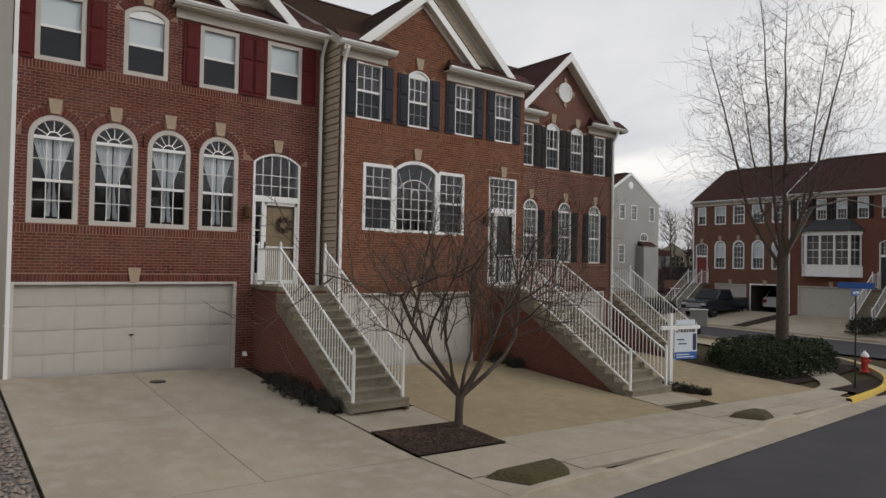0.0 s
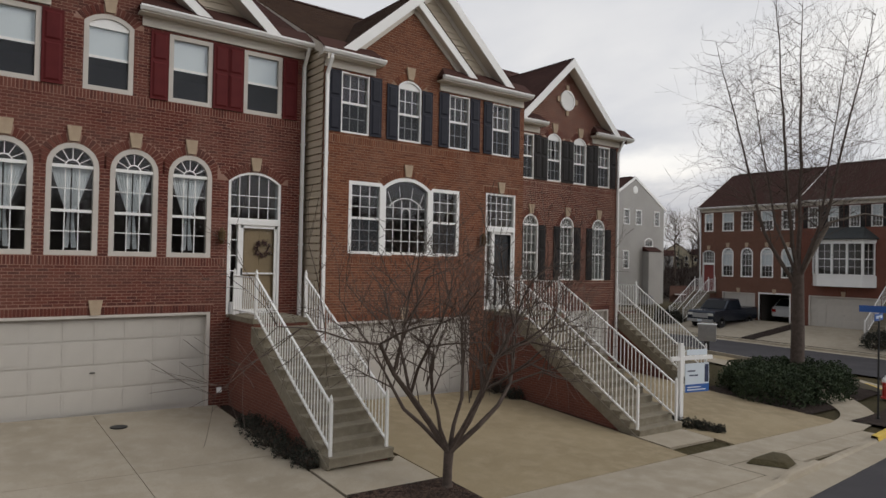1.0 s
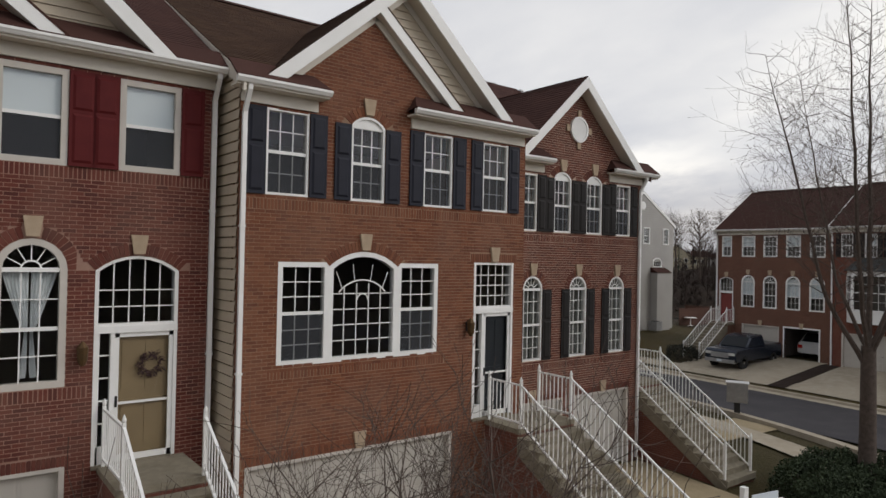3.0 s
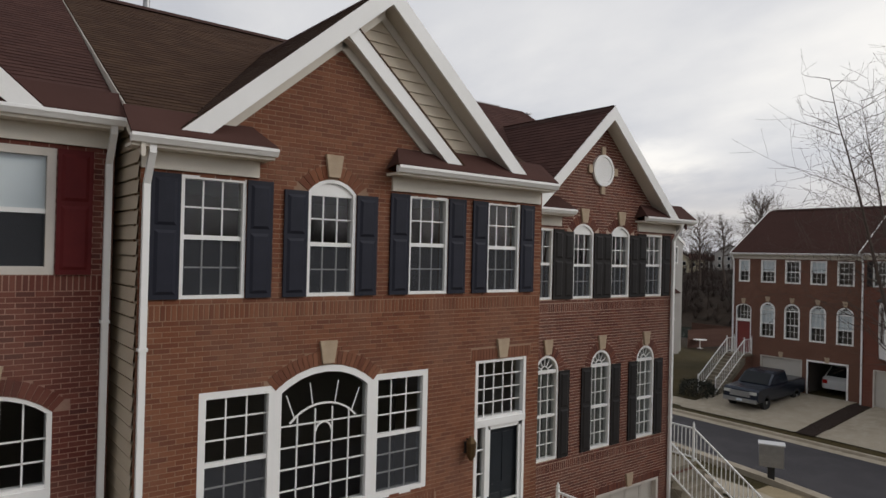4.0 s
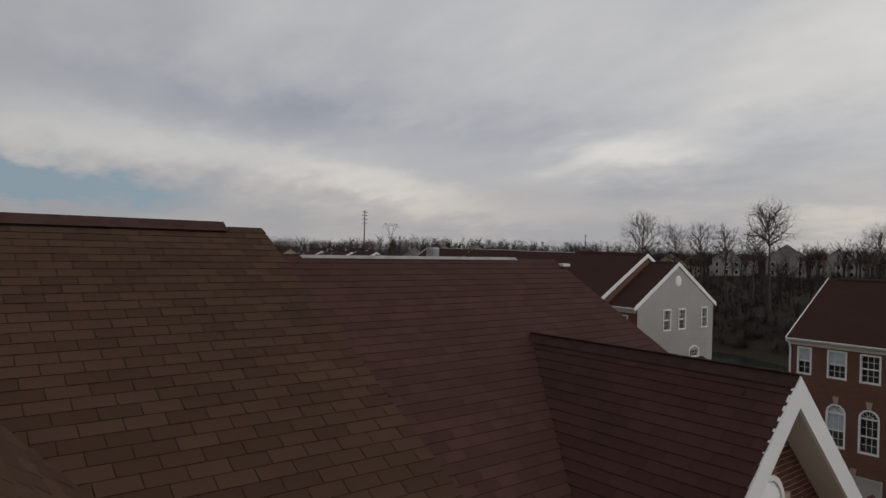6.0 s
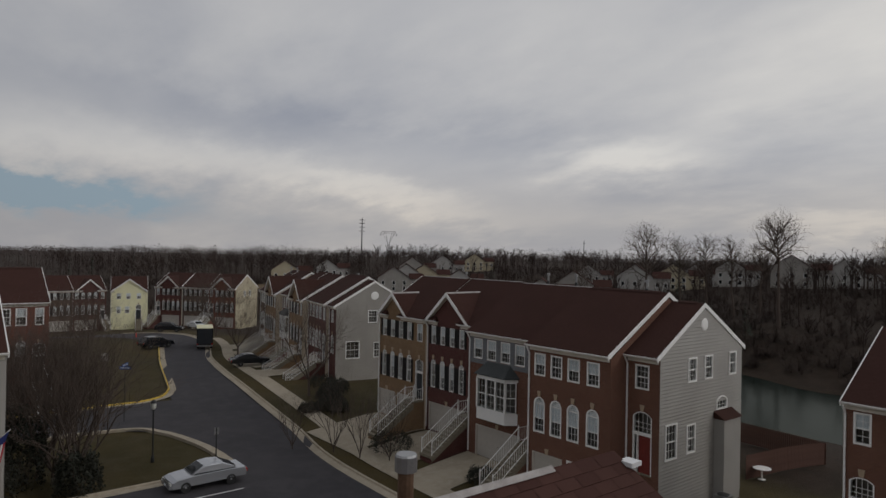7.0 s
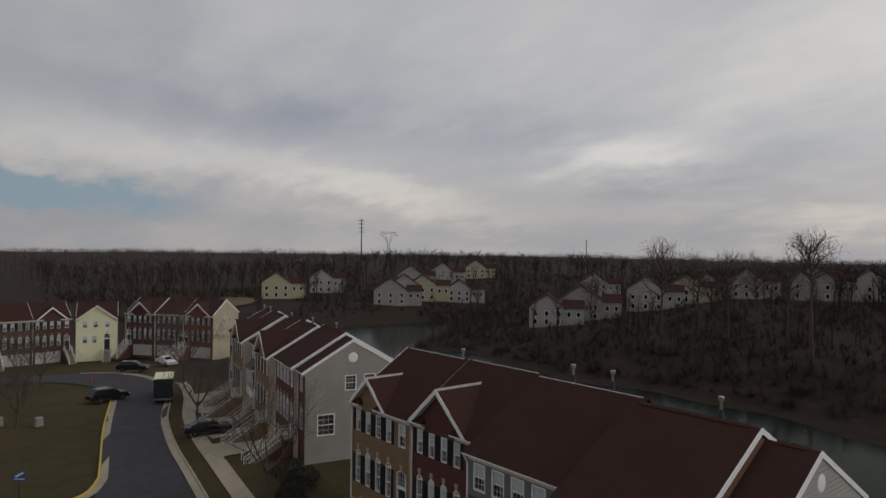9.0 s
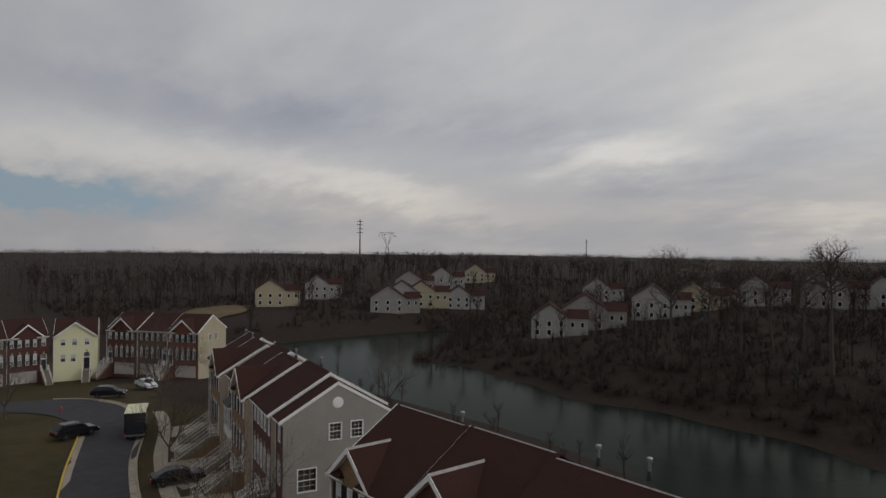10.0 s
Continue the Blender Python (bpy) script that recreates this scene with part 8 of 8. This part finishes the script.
lamp_post(20.4, 50.0)
sg = empty("street_sign", on_ground(21.6, 62.2, 0, 0.0), "blue street sign on a dark pole at the lawn", "street sign")
part("pole", MB().tube((0, 0, 0), (0, 0, 4.3), 0.035, 0.035, 8), "dark_metal", sg)
for z, a in ((4.35, -40), (4.62, 50)):
    bl = part("blade", MB().box(-0.5, 0.5, -0.012, 0.012, 0, 0.24), "sign_blue", sg, at=(0, 0, z))
    bl.rotation_euler = (0, 0, radians(a))
    part("text_bar", MB().box(-0.38, 0.38, -0.016, -0.0125, 0.08, 0.16), "sign_pale", bl)
pl = empty("sign_pole", on_ground(22.9, 45.0, 0, 0.0), "plain dark pole at the kerb", "pole")
part("pole", MB().tube((0, 0, 0), (0, 0, 3.1), 0.04, 0.04, 8), "dark_metal", pl)
part("plate", MB().box(-0.16, 0.16, -0.012, 0.012, 2.65, 3.1), "steel", pl)
for x, y in ((27.4, 95.0), (24.0, 97.2)):
    u = empty("utility_box", on_ground(x, y, 15, 0.0), "small pale utility cabinet on the lawn", "utility box")
    part("cabinet", MB().box(-0.35, 0.35, -0.3, 0.3, 0.06, 0.95), "siding_grey", u)
    part("plinth", MB().box(-0.42, 0.42, -0.37, 0.37, 0, 0.06), "step_concrete", u)
hy = empty("fire_hydrant", on_ground(37.2, 118.0, 0, 0.03), "small red hydrant on the island", "hydrant")
part("barrel", MB().lathe([(0.16, 0), (0.11, 0.07), (0.11, 0.56), (0.04, 0.76)], 12), "red", hy)

# drain covers
for x, y in ((-5.0, -0.35),):
    dc = empty("drain_cover", on_ground(x, y, 0, 0.024), "dark iron drain cover set in concrete", "drain cover")
    part("plate", MB().lathe([(0.17, 0.0), (0.17, 0.012), (0.15, 0.016)], 16), "dark_metal", dc)

# wall lamps and house details
def wall_lamp(m, label):
    w = empty("wall_lamp", m, label, "lamp")
    part("back_plate", MB().box(-0.05, 0.05, -0.02, 0, -0.1, 0.1), "dark_metal", w)
    part("lantern", MB().lathe([(0.03, -0.2), (0.075, -0.12), (0.09, 0.1), (0.02, 0.2)], 8, (0, -0.13)), "brass", w)
    part("arm", MB().box(-0.012, 0.012, -0.13, 0, 0.12, 0.145), "dark_metal", w)


wall_lamp(place(4.98, 0.0, 4.15), "aged brass wall lantern beside the entrance")
wall_lamp(place(-2.62, 0.79, 4.0), "aged brass wall lantern beside the entrance")
dv = empty("dryer_vent", place(-2.56, 0.79, 0.30), "small white dryer vent on the brick wall", "vent")
part("hood", MB().prism([(-0.055, -0.07, -0.05), (0.055, -0.07, -0.05), (0.055, 0.0, 0.06), (-0.055, 0.0, 0.06)], (0, 0.012, 0)), "white", dv)
part("base_plate", MB().box(-0.06, 0.06, -0.012, 0.0, -0.065, 0.065), "white", dv)
wr = MB()
rnd = random.Random(5)
for k in range(160):
    a = rnd.uniform(0, 6.28)
    r = 0.17 + rnd.gauss(0, 0.03)
    p = Vector((r * math.cos(a), rnd.uniform(-0.05, 0.0), r * math.sin(a)))
    q = p + Vector((rnd.uniform(-0.07, 0.07), rnd.uniform(-0.04, 0.0), rnd.uniform(-0.07, 0.07)))
    wr.tube(p, q, 0.012, 0.004, 3, False)
thing("door_wreath", wr, "wreath", "dried flower wreath hanging on a tan door", "wreath", place(-1.53, 0.88, 3.72))

# sheer curtains behind the arched windows
for c in (0.8, 2.03, 3.25, 4.47):
    cur = MB()
    n = 26
    for s in (-1, 1):
        rows = []
        for j in range(13):
            v = j / 12
            z = 3.6 + 1.72 * v
            pinch = 0.06 + 0.335 * ((v - 0.42) / 0.58) ** 0.85 if v > 0.42 else 0.06 + 0.07 * (0.42 - v) / 0.42
            a, b = (0.015, pinch) if v > 0.05 else (0.03, pinch)
            rows.append([(-7.82 + c + s * (a + (b - a) * k / n), 0.79 + 0.17 + 0.014 * math.sin(k * 1.5 + v * 2), 0.03 + z) for k in range(n + 1)])
        i = len(cur.v)
        for r in rows:
            cur.v += r
        for j in range(12):
            cur.f += [(i + j * (n + 1) + k, i + j * (n + 1) + k + 1, i + (j + 1) * (n + 1) + k + 1, i + (j + 1) * (n + 1) + k) for k in range(n)]
    thing("curtain", cur, "sheer", "tied sheer white curtain behind an arched window", "curtain", group="curtains of the arched windows", smooth=True)

# pale curtains inside the end house's tall windows
for a, b in ((1.38, 2.14), (3.27, 4.02), (5.06, 5.80)):
    cur = MB()
    for s in range(2):
        x0 = 6.86 + a + 0.06 + s * ((b - a) / 2)
        w = (b - a) / 2 - 0.07
        for k in range(16):
            x = x0 + w * k / 16
            cur.face((x, 1.55 + 0.16 + 0.012 * math.sin(k * 1.7), 2.95), (x + w / 16, 1.55 + 0.16 + 0.012 * math.sin((k + 1) * 1.7), 2.95), (x + w / 16, 1.55 + 0.16 + 0.012 * math.sin((k + 1) * 1.7), 5.2), (x, 1.55 + 0.16 + 0.012 * math.sin(k * 1.7), 5.2))
    thing("curtain", cur, "linen", "grey linen curtain drawn behind a tall fanlight window", "curtain", group="curtains of the end house")


def roof_pipe(x, y, z, h=0.45, r=0.06, label="metal vent pipe with a cap on a roof", wide=1.9):
    p = empty("roof_vent", place(x, y, z), label, "roof vent")
    part("pipe", MB().lathe([(r, -0.4), (r, h)], 12), "rust" if wide < 1.5 else "steel", p)
    part("cap", MB().lathe([(r * wide, h - 0.05), (r * wide, h + 0.1), (r * wide * 0.9, h + 0.12)], 12), "steel", p)
    part("flashing", MB().lathe([(r * 2.2, -0.35), (r * 1.1, 0.05)], 12), "dark_metal", p)


roof_pipe(10.42, 7.40, 11.52, 0.58, 0.08, "wide capped flue pipe behind the ridge", 1.4)
roof_pipe(1.4, 7.0, 12.15, 1.0, 0.075, "tall metal flue pipe on the roof behind the ridge")
rv = MB().prism([(-0.09, -0.09, 0), (0.09, -0.09, 0), (0.09, 0.09, 0), (-0.09, 0.09, 0)], (0, 0, 0.05))
thing("roof_vent", rv, "car_white", "small white roof vent cap near the ridge", "roof vent", place(12.74, 6.42, 11.93))
for x, y, z in ((43.9, 27.0, 12.1), (44.6, 36.0, 12.2), (44.8, 33.5, 12.2), (44.3, 45.0, 12.0), (50.5, 72.0, 10.9), (51.0, 78.0, 10.9), (51.5, 84.0, 10.9), (52.5, 92.0, 11.0), (53.0, 95.0, 11.0)):
    roof_pipe(x, y, z, 0.5, 0.07)

# fence, patio and bins by the pale end house
fence = empty("fence", place(47.6, 21.0, 0), "brown wooden picket fence round a small yard", "fence")
for line in (((1.6, 1.9), (10.5, 0.6)), ((10.5, 0.6), (11.2, 7.5))):
    (a, b), (c, d) = line
    L = math.hypot(c - a, d - b)
    n = int(L / 0.16)
    ang = math.atan2(d - b, c - a)
    for k in range(n):
        x, y = a + (c - a) * k / n, b + (d - b) * k / n
        z = height(47.6 + x, 21 + y)
        if "slat" not in BALUSTERS:
            BALUSTERS["slat"] = MB().prism([(-0.065, 0, 0), (0.065, 0, 0), (0.065, 0, 1.5), (0, 0, 1.6), (-0.065, 0, 1.5)], (0, 0.02, 0)).mesh("picket")
        p = part("picket", BALUSTERS["slat"], "fence", fence, at=(x, y, z))
        p.rotation_euler = (0, 0, ang)
tb = empty("patio_table", on_ground(50.0, 22.3, 0), "white round patio table", "table")
part("tabletop", MB().lathe([(0.55, 0.7), (0.56, 0.73), (0.5, 0.74)], 20), "white", tb)
part("pedestal", MB().lathe([(0.25, 0), (0.05, 0.06), (0.04, 0.7)], 12), "white", tb)
ac = empty("air_conditioner", on_ground(43.2, 21.3, 0), "grey air conditioner unit beside the wall", "air conditioner")
part("casing", MB().box(-0.4, 0.4, -0.4, 0.4, 0.05, 0.8), "steel", ac)
part("fan_grille", MB().lathe([(0.34, 0.8), (0.34, 0.83), (0.05, 0.85)], 16), "dark_metal", ac)
bn = empty("wheeled_bin", on_ground(37.0, 32.0, 0), "dark wheeled rubbish bin by the steps", "bin")
part("tub", MB().prism([(-0.26, -0.26, 0.06), (0.26, -0.26, 0.06), (0.26, 0.26, 0.06), (-0.26, 0.26, 0.06)], (0, 0, 0.95)), "dark_metal", bn)
part("lid", MB().box(-0.3, 0.3, -0.32, 0.3, 1.01, 1.07), "dark_metal", bn)

# small flag at the white house
fl = empty("flag", place(9.75, 37.95, 5.0), "small red, white and blue striped flag on a slanting staff", "flag")
part("staff", MB().tube((-0.3, 0.2, -0.4), (0.9, -0.4, 0.9), 0.02, 0.02, 6), "white", fl)
for k in range(7):
    part("stripe", MB().face((0.15 + 0.06 * k, -0.03 - 0.03 * k, -0.9 + 0.05 * k), (0.21 + 0.06 * k, -0.06 - 0.03 * k, -0.85 + 0.05 * k), (0.21 + 0.10 * k, -0.06 - 0.05 * k, 0.25 + 0.09 * k), (0.11 + 0.10 * k, 0.0 - 0.05 * k, 0.17 + 0.09 * k)), "flag_red" if k % 2 == 0 else "white", fl)
part("canton", MB().face((0.3, -0.14, 0.0), (0.72, -0.34, 0.36), (0.85, -0.40, 0.84), (0.3, -0.12, 0.3)), "flag_blue", fl)


# ---------------------------------------------------------------- the far shore and the skyline
def far_house(x, y, w, d, h, rz, mat, label):
    """A detached house seen across the water."""
    hs = empty("house", place(x, y, height(x, y) - 0.3, rz), label, "house", "houses across the lake")
    body = MB().box(-w / 2, w / 2, 0, d, 0, h)
    body.prism([(-w / 2, 0, h), (w / 2, 0, h), (0, 0, h + w * 0.34)], (0, d, 0))
    part("wall", body, mat, hs)
    rf = MB()
    for s in (-1, 1):
        rf.prism([(s * (w / 2 + 0.4), -0.4, h - 0.25), (0, -0.4, h + w * 0.34 + 0.1), (0, d + 0.4, h + w * 0.34 + 0.1), (s * (w / 2 + 0.4), d + 0.4, h - 0.25)], (0, 0, 0.18))
    part("roof", rf, "shingle_far", hs)
    wing = MB().box(w / 2, w / 2 + 5.5, 2.0, d - 1, 0, h * 0.92)
    part("wing", wing, mat, hs)
    part("wing_roof", MB().prism([(w / 2 - 0.2, 1.6, h * 0.92), (w / 2 - 0.2, d - 0.6, h * 0.92), (w / 2 - 0.2, (d + 1) / 2, h * 0.92 + 2.2)], (6.0, 0, 0)), "shingle_far", hs)
    for k in range(3):
        for z in (1.0, h * 0.55):
            u = -w / 2 + w * (k + 0.5) / 3
            f = part("window", MB().box(u - 0.6, u + 0.6, -0.06, 0.0, z, z + 1.6), "white", hs)
            part("pane", MB().box(u - 0.48, u + 0.48, -0.075, -0.06, z + 0.12, z + 1.48), "car_glass", f)
    for k in range(2):
        u = w / 2 + 1.4 + 2.6 * k
        f = part("window", MB().box(u - 0.55, u + 0.55, 1.94, 2.0, h * 0.5, h * 0.5 + 1.5), "white", hs)
        part("pane", MB().box(u - 0.44, u + 0.44, 1.925, 1.94, h * 0.5 + 0.1, h * 0.5 + 1.4), "car_glass", f)


for k, (x, y, rz) in enumerate(FAR_HOUSES):
    far_house(x, y, 9.5 + (k * 7 % 4), 9.5, 6.0 + 0.5 * (k % 3), rz, ("siding_far", "siding_grey", "siding_far", "siding_dun")[k % 4], "pale sided detached house among bare trees")

pyl = empty("power_pylon", place(640, 918, height(640, 918)) @ Matrix.Scale(0.66, 4), "steel lattice power pylon on the skyline", "pylon")
for s in (-1, 1):
    part("leg", MB().tube((s * 7, 0, 0), (s * 2.5, 0, 40), 0.6, 0.5, 5).tube((s * 2.5, 0, 40), (s * 9, 0, 66), 0.5, 0.4, 5), "dark_metal", pyl)
    part("arm", MB().tube((s * 9, 0, 66), (s * 26, 0, 60), 0.4, 0.3, 5).tube((s * 9, 0, 66), (s * 20, 0, 70), 0.4, 0.3, 5).tube((s * 20, 0, 70), (s * 26, 0, 60), 0.3, 0.3, 5).tube((s * 2.5, 0, 40), (s * 18, 0, 66), 0.4, 0.3, 5), "dark_metal", pyl)
    for z in (12, 26):
        part("brace", MB().tube((s * (7 - 0.11 * z), 0, z), (-s * (7 - 0.11 * (z + 12)), 0, z + 12), 0.35, 0.35, 4), "dark_metal", pyl)
part("crossbeam", MB().tube((-9, 0, 66), (9, 0, 66), 0.4, 0.4, 5).tube((-20, 0, 70), (20, 0, 70), 0.4, 0.4, 5), "dark_metal", pyl)
mast = empty("power_mast", place(560, 874, height(560, 874)), "tall steel power mast with short arms", "mast")
part("pole", MB().tube((0, 0, 0), (0, 0, 62), 1.1, 0.6, 8), "dark_metal", mast)
for z in (42, 48, 54, 59):
    part("arm", MB().tube((-5, 0, z), (5, 0, z), 0.45, 0.45, 5), "dark_metal", mast)
for k, (x, y, h) in enumerate(((950, 760, 26),)):
    ms = empty("power_mast", place(x, y, height(x, y)), "slim steel mast on the skyline", "mast")
    part("pole", MB().tube((0, 0, 0), (0, 0, h + 14), 0.8, 0.5, 6), "dark_metal", ms)
    part("arm", MB().tube((-3, 0, h + 10), (3, 0, h + 10), 0.4, 0.4, 5), "dark_metal", ms)

meadow = MB()
for j in range(13):
    for i in range(13):
        u, v = i / 12 * 2 - 1, j / 12 * 2 - 1
        k = 1 + 0.12 * math.sin(5 * math.atan2(v, u))
        x, y = 100 + 20 * u * math.sqrt(1 - v * v / 2) * k, 236 + 12 * v * math.sqrt(1 - u * u / 2) * k + 13 * u
        meadow.v.append((x, y, height(x, y) + 0.25))
meadow.f = [(j * 13 + i, j * 13 + i + 1, j * 13 + i + 14, j * 13 + i + 13) for j in range(12) for i in range(12)]
thing("meadow", meadow, "dry_grass", "dry tan meadow on a rise beyond the lake", "meadow", kind="structure")


def loose(name, x0, x1, y0, y1, count, size, flat, mat, label, seed, lift):
    """Small loose pieces strewn over a bed, joined."""
    rnd = random.Random(seed)
    mb = MB()
    for _ in range(count):
        x, y = rnd.uniform(x0, x1), rnd.uniform(y0, y1)
        z = height(x, y) + lift
        a, b, c = size * rnd.uniform(0.5, 1.3), size * rnd.uniform(0.4, 0.9), size * flat * rnd.uniform(0.5, 1.0)
        t = rnd.uniform(0, 6.28)
        u, w = Vector((math.cos(t) * a, math.sin(t) * a, rnd.uniform(-0.2, 0.2) * a)), Vector((-math.sin(t) * b, math.cos(t) * b, 0))
        p, up = Vector((x, y, z)), Vector((0, 0, c))
        i = len(mb.v)
        mb.v += [tuple(q) for q in (p + u, p + w, p - u, p - w, p + up, p - up)]
        mb.f += [(i, i + 1, i + 4), (i + 1, i + 2, i + 4), (i + 2, i + 3, i + 4), (i + 3, i, i + 4), (i + 1, i, i + 5), (i + 2, i + 1, i + 5), (i + 3, i + 2, i + 5), (i, i + 3, i + 5)]
    thing(name, mb, mat, label, "stones" if mat == "pebble" else "mulch", kind="stuff")


loose("gravel", -9.6, -8.05, -6.9, 0.5, 2600, 0.05, 0.7, "pebble", "mixed grey and tan river pebbles beside the driveway", 31, 0.045)
loose("mulch_chips", -2.57, -0.62, -7.03, -5.56, 1500, 0.045, 0.35, "chip", "dark shredded bark chips round a bare tree", 32, 0.052)
loose("fallen_leaves", -2.1, -1.0, -9.0, -8.55, 120, 0.05, 0.15, "dry_grass", "dry brown leaves on a worn verge", 33, 0.04)
